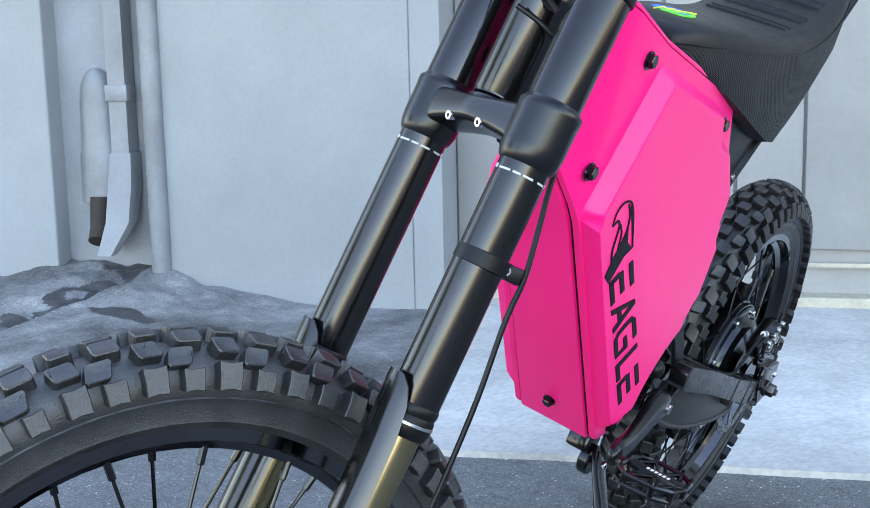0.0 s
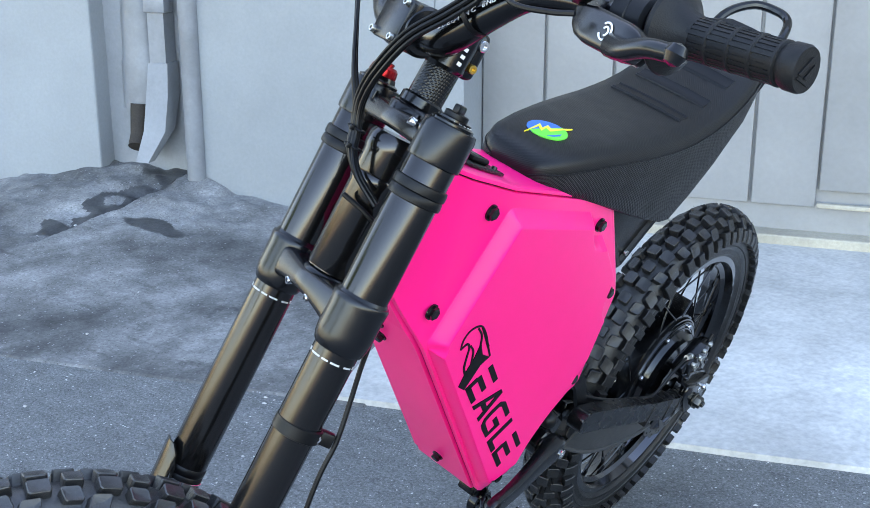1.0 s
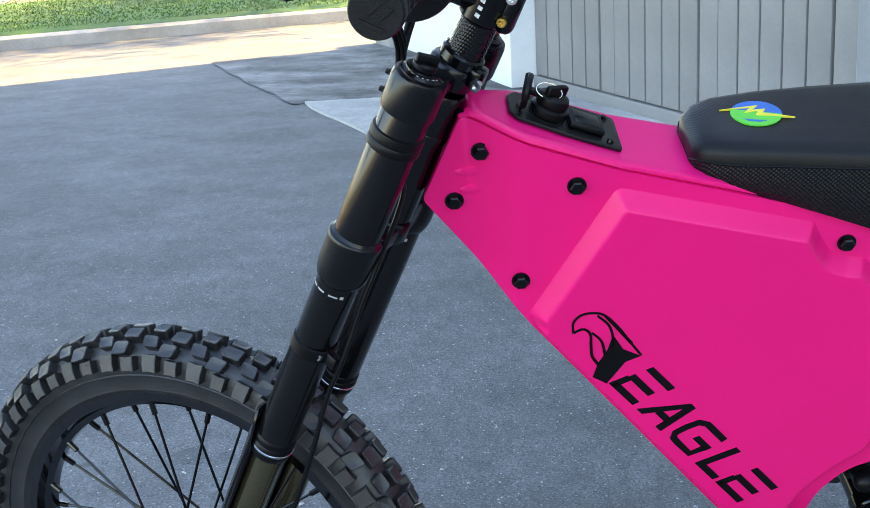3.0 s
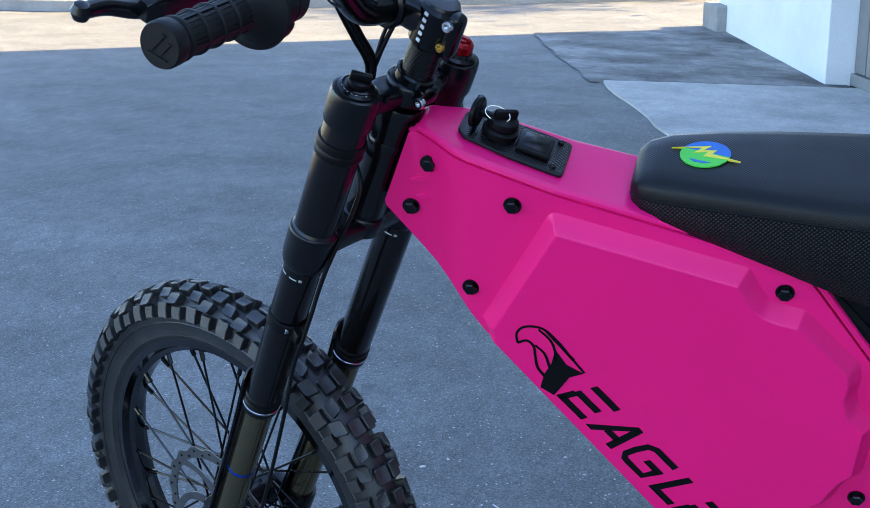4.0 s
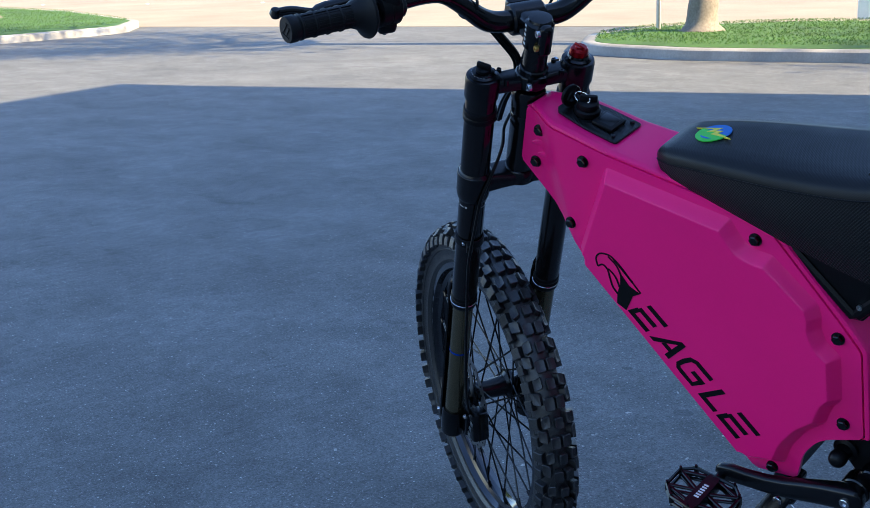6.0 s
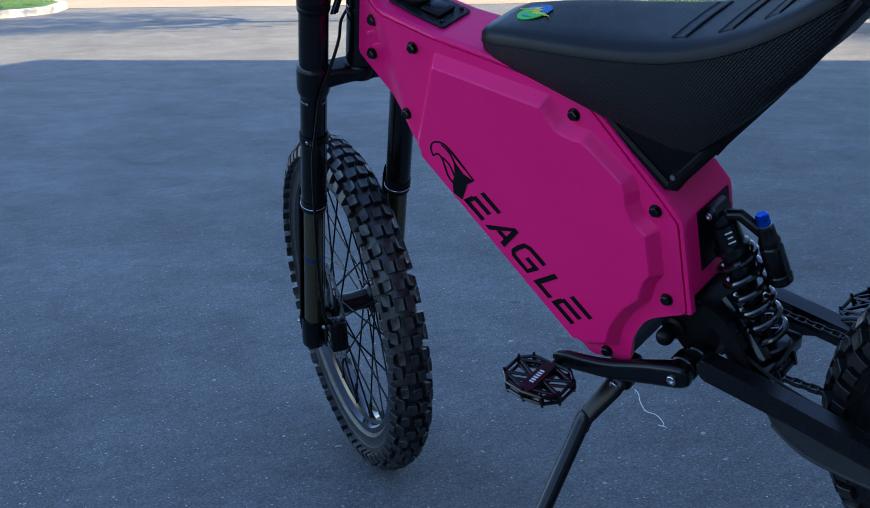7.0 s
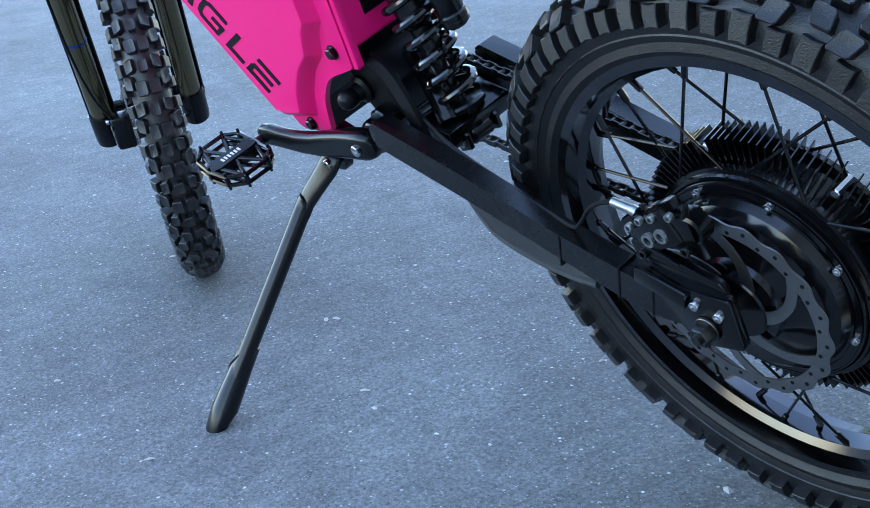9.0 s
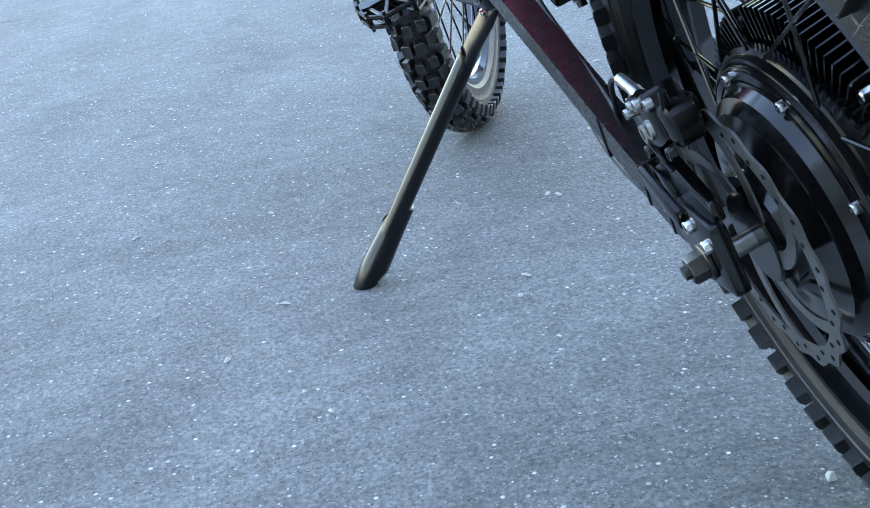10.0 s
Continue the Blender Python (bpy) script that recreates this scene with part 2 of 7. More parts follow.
def weave(name, col, pitch, depth, rough, hi=1.6, lo=0.4, spec=0.32):
    """A fine woven relief (seat mesh, carbon cloth): rows of small cushions, pitch metres apart."""
    m = mat(name, col, rough, 0, 0.15, 10, 0.1, 500, spec=spec)
    nt = m.node_tree
    n, l = nt.nodes, nt.links
    b = n["Principled BSDF"]
    sep = n.new("ShaderNodeSeparateXYZ")
    l.new(n.new("ShaderNodeTexCoord").outputs["Object"], sep.inputs[0])

    def calc(op, a, c):
        k = n.new("ShaderNodeMath")
        k.operation = op
        for i, v in enumerate((a, c)):
            if isinstance(v, (int, float)):
                k.inputs[i].default_value = v
            elif v is not None:
                l.new(v, k.inputs[i])
        return k.outputs[0]

    f = 2 * math.pi / pitch
    across = calc("ADD", sep.outputs[1], sep.outputs[2])
    u = calc("SINE", calc("MULTIPLY", sep.outputs[0], f), None)
    v = calc("SINE", calc("MULTIPLY", across, f), None)
    h = calc("MULTIPLY", u, v)
    bp = n.new("ShaderNodeBump")
    bp.inputs["Strength"].default_value, bp.inputs["Distance"].default_value = 0.9, depth
    l.new(h, bp.inputs["Height"])
    l.new(bp.outputs[0], b.inputs["Normal"])
    src = b.inputs["Base Color"].links[0].from_socket
    r = n.new("ShaderNodeMapRange")
    r.inputs["From Min"].default_value, r.inputs["From Max"].default_value = -1.0, 1.0
    r.inputs["To Min"].default_value, r.inputs["To Max"].default_value = lo, hi
    l.new(h, r.inputs["Value"])
    x = n.new("ShaderNodeMix")
    x.data_type, x.blend_type = "RGBA", "MULTIPLY"
    x.inputs[0].default_value = 1
    l.new(src, x.inputs[6])
    l.new(r.outputs[0], x.inputs[7])
    l.new(x.outputs[2], b.inputs["Base Color"])
    return m


SEATSIDE = weave("black seat mesh", (0.0060, 0.0060, 0.0065), 0.0046, 0.0005, 0.46, 1.35, 0.55)
SEATTOP = weave("black seat vinyl", (0.0045, 0.0045, 0.005), 0.0036, 0.00008, 0.40, 1.08, 0.92, 0.30)
CARBON = weave("carbon cloth", (0.007, 0.007, 0.0075), 0.0044, 0.0002, 0.16, 1.4, 0.5)


# ---- mesh helpers ----
def obj_from(name, bm, material, smooth=True, angle=35):
    bmesh.ops.recalc_face_normals(bm, faces=bm.faces)
    me = bpy.data.meshes.new(name)
    bm.to_mesh(me)
    bm.free()
    me.materials.append(material)
    if smooth:
        me.shade_smooth()
        me.set_sharp_from_angle(angle=radians(angle))
    return new(name, me)


def part(name, bm, material, parent, label="", smooth=True, angle=35):
    ob = obj_from(name, bm, material, smooth, angle)
    ob.parent = parent
    if label:
        tagged(ob, label)
    return ob


def share(name, source, m, parent):
    """Another object on the mesh of source, at the pose m under parent."""
    ob = new(name, source.data)
    ob.parent = parent
    ob.matrix_basis = m
    return ob


def join(*bms):
    out = bms[0]
    for b in bms[1:]:
        me = bpy.data.meshes.new("tmp")
        b.to_mesh(me)
        out.from_mesh(me)
        bpy.data.meshes.remove(me)
        b.free()
    return out


def moved(bm, m):
    bm.transform(m)
    return bm


def tube(path, rad, seg=12, closed=False, caps=True):
    """A round tube along points; rad is one radius or one for each point."""
    pts = [Vector(p) for p in path]
    n = len(pts)
    rads = rad if isinstance(rad, (list, tuple)) else [rad] * n
    bm = bmesh.new()
    rings = []
    nrm = None
    for i, p in enumerate(pts):
        a = pts[i - 1] if i or closed else p
        b = pts[(i + 1) % n] if i < n - 1 or closed else p
        t = (b - a).normalized()
        if nrm is None:
            nrm = t.orthogonal().normalized()
        nrm = (nrm - t * nrm.dot(t)).normalized()
        bi = t.cross(nrm)
        rings.append([bm.verts.new(p + (nrm * math.cos(k * 2 * math.pi / seg) + bi * math.sin(k * 2 * math.pi / seg)) * rads[i]) for k in range(seg)])
    for i in range(n if closed else n - 1):
        r0, r1 = rings[i], rings[(i + 1) % n]
        for k in range(seg):
            bm.faces.new((r0[k], r0[(k + 1) % seg], r1[(k + 1) % seg], r1[k]))
    if caps and not closed:
        bm.faces.new(rings[0][::-1])
        bm.faces.new(rings[-1])
    return bm


def smooth_path(pts, steps=6):
    """Catmull-Rom points through pts."""
    P = [Vector(p) for p in pts]
    P = [P[0] * 2 - P[1], *P, P[-1] * 2 - P[-2]]
    out = []
    for i in range(1, len(P) - 2):
        a, b, c, d = P[i - 1:i + 3]
        for k in range(steps):
            t = k / steps
            out.append(0.5 * ((2 * b) + (c - a) * t + (2 * a - 5 * b + 4 * c - d) * t * t + (3 * b - a - 3 * c + d) * t ** 3))
    out.append(P[-2])
    return out


def lathe(profile, seg=32, m=None, closed=False):
    """Turns (radius, height) points round the local z axis."""
    bm = bmesh.new()
    rings = []
    for r, h in profile:
        if r < 1e-6:
            rings.append([bm.verts.new((0, 0, h))])
        else:
            rings.append([bm.verts.new((r * math.cos(2 * math.pi * k / seg), r * math.sin(2 * math.pi * k / seg), h)) for k in range(seg)])
    pairs = list(zip(rings, rings[1:])) + ([(rings[-1], rings[0])] if closed else [])
    for a, b in pairs:
        for k in range(seg):
            q = (k + 1) % seg
            if len(a) == 1 and len(b) == 1:
                continue
            if len(a) == 1:
                bm.faces.new((a[0], b[k], b[q]))
            elif len(b) == 1:
                bm.faces.new((a[k], a[q], b[0]))
            else:
                bm.faces.new((a[k], a[q], b[q], b[k]))
    if m is not None:
        bm.transform(m)
    return bm


def axis(p, q):
    """The pose whose z axis runs from p towards q."""
    p, q = Vector(p), Vector(q)
    return Matrix.Translation(p) @ (q - p).to_track_quat("Z", "Y").to_matrix().to_4x4()


def rod(p, q, prof, seg=24):
    """A turned part from p towards q; prof holds (radius, distance from p)."""
    return lathe([(0, prof[0][1]), *prof, (0, prof[-1][1])], seg, axis(p, q))


def cyl(p, q, r, seg=20, bevel=0.0):
    h = (Vector(q) - Vector(p)).length
    b = bevel
    prof = [(r - b, 0), (r, b), (r, h - b), (r - b, h)] if b else [(r, 0), (r, h)]
    return rod(p, q, prof, seg)


def box(size, m=None, bevel=0.0, seg=2):
    bm = bmesh.new()
    bmesh.ops.create_cube(bm, size=1)
    bm.transform(Matrix.Diagonal((*size, 1)))
    if bevel:
        bmesh.ops.bevel(bm, geom=bm.edges[:], offset=bevel, segments=seg, profile=0.5, affect="EDGES")
    if m is not None:
        bm.transform(m)
    return bm


def plate(outline, y0, y1, bevel=0.0, seg=2):
    """A flat plate with an outline in x, z and its thickness along y."""
    bm = bmesh.new()
    a = [bm.verts.new((x, y0, z)) for x, z in outline]
    b = [bm.verts.new((x, y1, z)) for x, z in outline]
    bm.faces.new(a)
    bm.faces.new(b[::-1])
    k = len(a)
    for i in range(k):
        bm.faces.new((a[i], b[i], b[(i + 1) % k], a[(i + 1) % k]))
    if bevel:
        rim = [e for e in bm.edges if abs(e.verts[0].co.y - e.verts[1].co.y) < 1e-6]
        bmesh.ops.bevel(bm, geom=rim, offset=bevel, segments=seg, profile=0.5, affect="EDGES")
    return bm


def round_outline(pts, r, steps=4):
    """Rounds the corners of an x, z outline; r is one radius or one for each corner."""
    out = []
    n = len(pts)
    rs = r if isinstance(r, (list, tuple)) else [r] * n
    for i in range(n):
        a, b, c = (Vector((*pts[(i + k) % n], 0)) for k in (-1, 0, 1))
        u, v = (a - b), (c - b)
        ang = u.angle(v)
        d = min(rs[i] / max(1e-4, math.tan(ang / 2)), u.length * 0.45, v.length * 0.45)
        p, q = b + u.normalized() * d, b + v.normalized() * d
        for k in range(steps + 1):
            t = k / steps
            w = p * (1 - t) ** 2 + b * 2 * t * (1 - t) + q * t * t
            out.append((w.x, w.y))
    return out


def inset(pts, d):
    """Moves an x, z outline inwards by d (outwards when negative)."""
    n = len(pts)
    area = sum(pts[i][0] * pts[(i + 1) % n][1] - pts[(i + 1) % n][0] * pts[i][1] for i in range(n))
    sg = 1 if area > 0 else -1
    out = []
    for i in range(n):
        a, b, c = (Vector(pts[(i + k) % n]) for k in (-1, 0, 1))
        u, v = (b - a).normalized(), (c - b).normalized()
        nu, nv = Vector((-u.y, u.x)) * sg, Vector((-v.y, v.x)) * sg
        w = nu + nv
        w = w / max(0.35, w.length_squared / 2) if w.length > 1e-6 else nu
        out.append(tuple(b + w * d))
    return out


def loft(rings, cap0=True, cap1=True):
    bm = bmesh.new()
    R = [[bm.verts.new(p) for p in ring] for ring in rings]
    k = len(R[0])
    for a, b in zip(R, R[1:]):
        for i in range(k):
            bm.faces.new((a[i], a[(i + 1) % k], b[(i + 1) % k], b[i]))
    if cap0:
        bm.faces.new(R[0][::-1])
    if cap1:
        bm.faces.new(R[-1])
    return bm


def hexbolt(p, q, r, h):
    """A bolt head: hexagon with a washer, from p along q."""
    return join(rod(p, q, [(r * 1.25, 0), (r * 1.25, h * 0.25)], 16), rod(p, q, [(r, h * 0.25), (r, h * 0.85), (r * 0.8, h)], 6))


def capbolt(p, q, r, h):
    """A socket cap screw with its hollow."""
    return lathe([(0, h * 0.45), (r * 0.5, h * 0.45), (r * 0.5, h), (r * 0.9, h), (r, h * 0.85), (r, 0), (0, 0)], 14, axis(p, q))


def at_wall(s, p, z=0.0):
    v = D * s + N * p
    return Vector((v.x, v.y, z))


WALLM4 = Matrix(((D.x, -N.x, 0, 0), (D.y, -N.y, 0, 0), (0, 0, 1, 0), (0, 0, 0, 1)))   # x along the facade, y into it


def wall_box(s0, s1, p0, p1, z0, z1, bevel=0.0):
    return box((s1 - s0, p1 - p0, z1 - z0), WALLM4 @ Matrix.Translation(((s0 + s1) / 2, -(p0 + p1) / 2, (z0 + z1) / 2)), bevel)
# ---- ground and street ----
def fall(s, p):
    """The lot falls a hand's breadth towards the foot of the garage door."""
    u = min(1.0, max(0.0, (s + 8.0) / 2.4)) * min(1.0, max(0.0, (-2.0 - s) / 0.5))
    return -0.085 * min(1.0, max(0.0, (-0.79 - p) / 1.51)) * u


def sheet(name, s0, s1, p0, p1, z, material, label, cat, thick=0.004, cuts=1, wobble=0.0, seed=0):
    """A thin layer on the ground with slightly uneven edges."""
    rnd = random.Random(seed)
    pts = []
    for a, b, k in (((s0, p0), (s1, p0), cuts), ((s1, p0), (s1, p1), cuts), ((s1, p1), (s0, p1), cuts), ((s0, p1), (s0, p0), cuts)):
        for i in range(k):
            t = i / k
            pts.append((a[0] + (b[0] - a[0]) * t + rnd.uniform(-wobble, wobble), a[1] + (b[1] - a[1]) * t + rnd.uniform(-wobble, wobble)))
    bm = loft([[at_wall(s, p, z - thick + fall(s, p)) for s, p in pts], [at_wall(s, p, z + fall(s, p)) for s, p in pts]])
    return tagged(obj_from(name, bm, material, False), label, cat, kind="structure")


bm = bmesh.new()
GS = (-220, -60, -12, -8.0) + tuple(-7.6 + 0.4 * i for i in range(6)) + (-4.5, -3.5, -2.5, -2.25, -2.0, 0, 12, 60, 220)
GP = (-220, -60, -12, -2.30, -1.92, -1.55, -1.17, -0.79, 0, 4, 12, 60, 220)
rows = [[bm.verts.new(at_wall(s, p, fall(s, p))) for p in GP] for s in GS]
for i in range(len(GS) - 1):
    for j in range(len(GP) - 1):
        bm.faces.new((rows[i][j], rows[i + 1][j], rows[i + 1][j + 1], rows[i][j + 1]))
bmesh.ops.recalc_face_normals(bm, faces=bm.faces)
if bm.faces[0].normal.z < 0:
    bmesh.ops.reverse_faces(bm, faces=bm.faces)
tagged(obj_from("ground", bm, ASPHALT, False), "grey weathered asphalt parking lot with pale stone chips", "ground", kind="structure")
sheet("road", -34.0, -15.2, -150, 150, 0.006, ROADM, "sunlit pale asphalt street beyond the verge", "road", 0.006)
sheet("pavement_apron_1", -5.58, -2.48, -2.3, -0.79, 0.014, CONCRETE, "pale worn concrete apron before the garage door", "pavement", 0.03, 14, 0.012, 3)
sheet("pavement_apron_2", -0.52, 2.75, -2.5, -0.79, 0.014, CONCRETE, "pale worn concrete apron before the panelled door", "pavement", 0.03, 14, 0.012, 4)
bm = bmesh.new()
rnd = random.Random(5)
rows = []
for i in range(13):
    s = -7.9 + 2.3 * i / 12
    rows.append([bm.verts.new(at_wall(s + rnd.uniform(-0.03, 0.03), p + rnd.uniform(-0.03, 0.03), fall(s, p) + 0.006)) for p in [-2.3 + 1.58 * j / 8 for j in range(9)]])
for i in range(12):
    for j in range(8):
        bm.faces.new((rows[i][j], rows[i + 1][j], rows[i + 1][j + 1], rows[i][j + 1]))
tagged(obj_from("ground_patch", bm, BERM, False), "dark patched asphalt ramp beside the white wall", "ground", kind="structure")

# the asphalt swells up against the wall between the two doors
bm = bmesh.new()
NS, NP = 200, 140
wet = []
grid = []
for i in range(NS + 1):
    s = -2.50 + 2.08 * i / NS
    row = []
    for j in range(NP + 1):
        p = -2.26 + 1.5 * j / NP
        along = sum(np.interp(s + k * 0.05, (-2.62, -2.47, -2.2, -2.0, -1.6, -1.36, -1.14, -0.95), (0.02, 0.05, 0.09, 0.122, 0.112, 0.055, 0.012, 0.0)) for k in (-1, 0, 1)) / 3
        out = max(0.0, 1 - (p + 2.2) / 1.35) ** 1.6
        z = along * out + 0.012 * noise.noise(Vector((s * 3, p * 3, 0))) * out * min(1, along / 0.05) + 0.003
        near = max(0.0, 1 - (p + 2.2) / 0.75)
        z += near * min(1, along / 0.06) * (0.018 * noise.noise(Vector((s * 8, p * 8, 5))) + 0.010 * noise.noise(Vector((s * 21, p * 21, 9))))
        x = -1.674 - 0.267 * (p + 2.104) - s + 0.012 * noise.noise(Vector((p * 11, 1, 2)))
        pit = min(1, max(0, x / 0.03)) * math.exp(-(max(0, x) / 0.16) ** 2) * min(1, max(0, (-1.45 - p) / 0.2))
        z -= 0.042 * pit * (0.8 + 0.7 * noise.noise(Vector((s * 14, p * 14, 3))))
        z += 0.006 * math.exp(-((x + 0.012) / 0.014) ** 2) * min(1, max(0, (-1.5 - p) / 0.2))
        blot = 1 - math.hypot((s + 1.55) / 0.13, (p + 1.755 - 0.25 * (s + 1.55)) / 0.05) + 0.55 * noise.noise(Vector((s * 13, p * 13, 7)))
        wet.append(blot > 0.1 or pit + 0.8 * noise.noise(Vector((s * 12, p * 12, 4))) > 0.55)
        z = max(z, 0.004 + fall(s, p))
        edge = min(i, NS - i)
        row.append(bm.verts.new(at_wall(s, p, z if edge > 0 and j < NP else -0.01 + fall(s, p))))
    grid.append(row)
for i in range(NS):
    for j in range(NP):
        bm.faces.new((grid[i][j], grid[i + 1][j], grid[i + 1][j + 1], grid[i][j + 1])).material_index = int(wet[i * (NP + 1) + j])
swell = obj_from("ground_swell", bm, BERM, True, 60)
swell.data.materials.append(WET)
tagged(swell, "dark cracked asphalt swelling up against the wall", "ground", kind="structure")

rnd = random.Random(11)
bm = bmesh.new()
for i in range(70):
    r = rnd.uniform(0.004, 0.013)
    if i < 40:
        s, p = rnd.gauss(-1.86, 0.06), rnd.gauss(-1.86, 0.10)
        z = 0.035
    else:
        s, p, z = rnd.uniform(-2.5, 0.0), rnd.uniform(-1.9, 1.0), 0.004
        r *= 0.4
        if p < -0.9:
            z = 0.03
    one = bmesh.new()
    bmesh.ops.create_icosphere(one, subdivisions=1, radius=r)
    for v in one.verts:
        v.co += Vector((rnd.uniform(-1, 1), rnd.uniform(-1, 1), rnd.uniform(-1, 1))) * r * 0.3
    bm = join(bm, moved(one, Matrix.Translation(at_wall(s, p, z)) @ Matrix.Diagonal((1, 1, 0.6, 1))))
tagged(obj_from("loose_stones", bm, CONCRETE, False), "pale crumbled stones scattered over the asphalt", "stones", kind="stuff")

# dry leaf bits and grit near the bike
rnd = random.Random(5)
bm = bmesh.new()
for i in range(420):
    x, y = rnd.uniform(-3.2, 1.6), rnd.uniform(-1.2, 2.4)
    a, w, h = rnd.uniform(0, 6.28), rnd.uniform(0.0012, 0.0042), rnd.uniform(0.0012, 0.003)
    m = Matrix.Translation((x, y, 0.001)) @ Matrix.Rotation(a, 4, "Z")
    vs = [bm.verts.new(m @ Vector(c)) for c in ((-w, -h, 0), (w, -h * 0.6, 0), (w * 0.7, h, 0), (-w * 0.8, h * 0.8, 0), (0, 0, 0.0022))]
    for k in range(4):
        bm.faces.new((vs[k], vs[(k + 1) % 4], vs[4]))
for i in range(60):
    # larger pale flakes
    x, y = rnd.uniform(-1.4, 1.3), rnd.uniform(-0.9, 0.9)
    a, w, h = rnd.uniform(0, 6.28), rnd.uniform(0.004, 0.0085), rnd.uniform(0.002, 0.005)
    m = Matrix.Translation((x, y, 0.001)) @ Matrix.Rotation(a, 4, "Z")
    vs = [bm.verts.new(m @ Vector(c)) for c in ((-w, -h * 0.4, 0), (-w * 0.2, -h, 0), (w, -h * 0.6, 0), (w * 0.7, h, 0), (-w * 0.8, h * 0.8, 0), (0, 0, 0.003))]
    for k in range(5):
        bm.faces.new((vs[k], vs[(k + 1) % 5], vs[5]))
tagged(obj_from("grit", bm, CONCRETE, False), "pale grit and chips lying on the asphalt", "grit", kind="stuff")
# old drips soaked into the asphalt
OILY = mat("oil-soaked asphalt", (0.112, 0.116, 0.117), 0.7, 0, 0.15, 20, 0.5, 170, 1.0, 130, 0.1, stain=0.3, stain_scale=12)
add_speckle(OILY, 230, 0.94, (0.5, 0.5, 0.49))
rnd = random.Random(41)
bm = bmesh.new()
for x, y, r in ((-1.133, 1.215, 0.020), (-1.047, 0.991, 0.022), (-1.052, 0.878, 0.038), (-0.976, 0.875, 0.020), (-0.953, 0.694, 0.024), (-2.005, 0.849, 0.028), (-1.967, 0.564, 0.027), (-2.069, 0.937, 0.018), (-1.075, 1.696, 0.018), (-1.488, 2.094, 0.016), (-1.269, 0.856, 0.014), (-0.441, 0.538, 0.020)):
    ring = [bm.verts.new((x + r * (1 + rnd.uniform(-0.3, 0.25)) * math.cos(a), y + r * (1 + rnd.uniform(-0.3, 0.25)) * math.sin(a), 0.0006)) for a in np.linspace(0, 2 * math.pi, 15)[:-1]]
    bm.faces.new(ring)
tagged(obj_from("oil_spots", bm, OILY, False), "small dark oil drips dried into the asphalt", "oil spots", kind="stuff")
# a dry white thread of old adhesive on the asphalt
glue = tube(smooth_path([(x, y, 0.0015) for x, y in ((-0.610, 0.528), (-0.588, 0.512), (-0.563, 0.483), (-0.530, 0.452), (-0.513, 0.441), (-0.489, 0.439), (-0.460, 0.421), (-0.441, 0.401), (-0.452, 0.397), (-0.430, 0.398))], 5), 0.0011, 6)
tagged(obj_from("dry_glue_string", glue, WHITE), "thin pale dried thread stuck to the asphalt", "thread")


# ---- facade ----
def struct(name, bm, material, label, cat="wall", smooth=False):
    return tagged(obj_from(name, bm, material, smooth), label, cat, kind="structure")


WALL_TOP = 5.0
struct("wall_far", wall_box(-7.98, -5.72, -2.45, -2.15, -0.15, WALL_TOP, 0.006), WALLW, "white painted end wall of the workshop building")
struct("wall_far_plinth", wall_box(-8.13, -7.75, -2.33, -2.07, -0.05, 0.19, 0.02), KERB, "low beige concrete plinth at the wall's corner")
bm = join(wall_box(-2.59, -2.0, -2.45, -2.17, -0.15, WALL_TOP, 0.008),
          wall_box(-1.62, -0.72, -2.45, -2.17, -0.15, WALL_TOP, 0.008))
struct("wall_middle", bm, WALLM, "smooth blue-grey painted wall between the doors")
struct("wall_recess", wall_box(-2.0, -1.62, -2.45, -2.26, -0.15, WALL_TOP), PALE, "pale plastered recess behind the downpipe")
struct("wall_near", wall_box(2.75, 9.0, -2.45, -2.17, -0.15, WALL_TOP), WALLM, "smooth blue-grey painted wall past the door")
struct("wall_lintel_1", wall_box(-5.72, -2.59, -2.45, -2.17, 3.3, WALL_TOP), WALLM, "painted wall above the garage door")
struct("wall_lintel_2", wall_box(-0.72, 2.75, -2.45, -2.17, 3.3, WALL_TOP), WALLM, "painted wall above the panelled door")
struct("wall_side", wall_box(-7.98, -7.72, -16, -2.45, -0.15, WALL_TOP), WALLW, "white painted side wall of the workshop")
struct("wall_back", wall_box(-7.72, 9.0, -16, -15.7, -0.15, WALL_TOP), WALLW, "white painted rear wall of the workshop")
struct("wall_side_near", wall_box(8.75, 9.0, -15.7, -2.45, -0.15, WALL_TOP), WALLW, "white painted near side wall of the workshop")
struct("ceiling", wall_box(-8.02, 9.05, -16.05, -2.1, WALL_TOP, WALL_TOP + 0.12), WALLW, "flat white roof slab of the workshop", "roof")

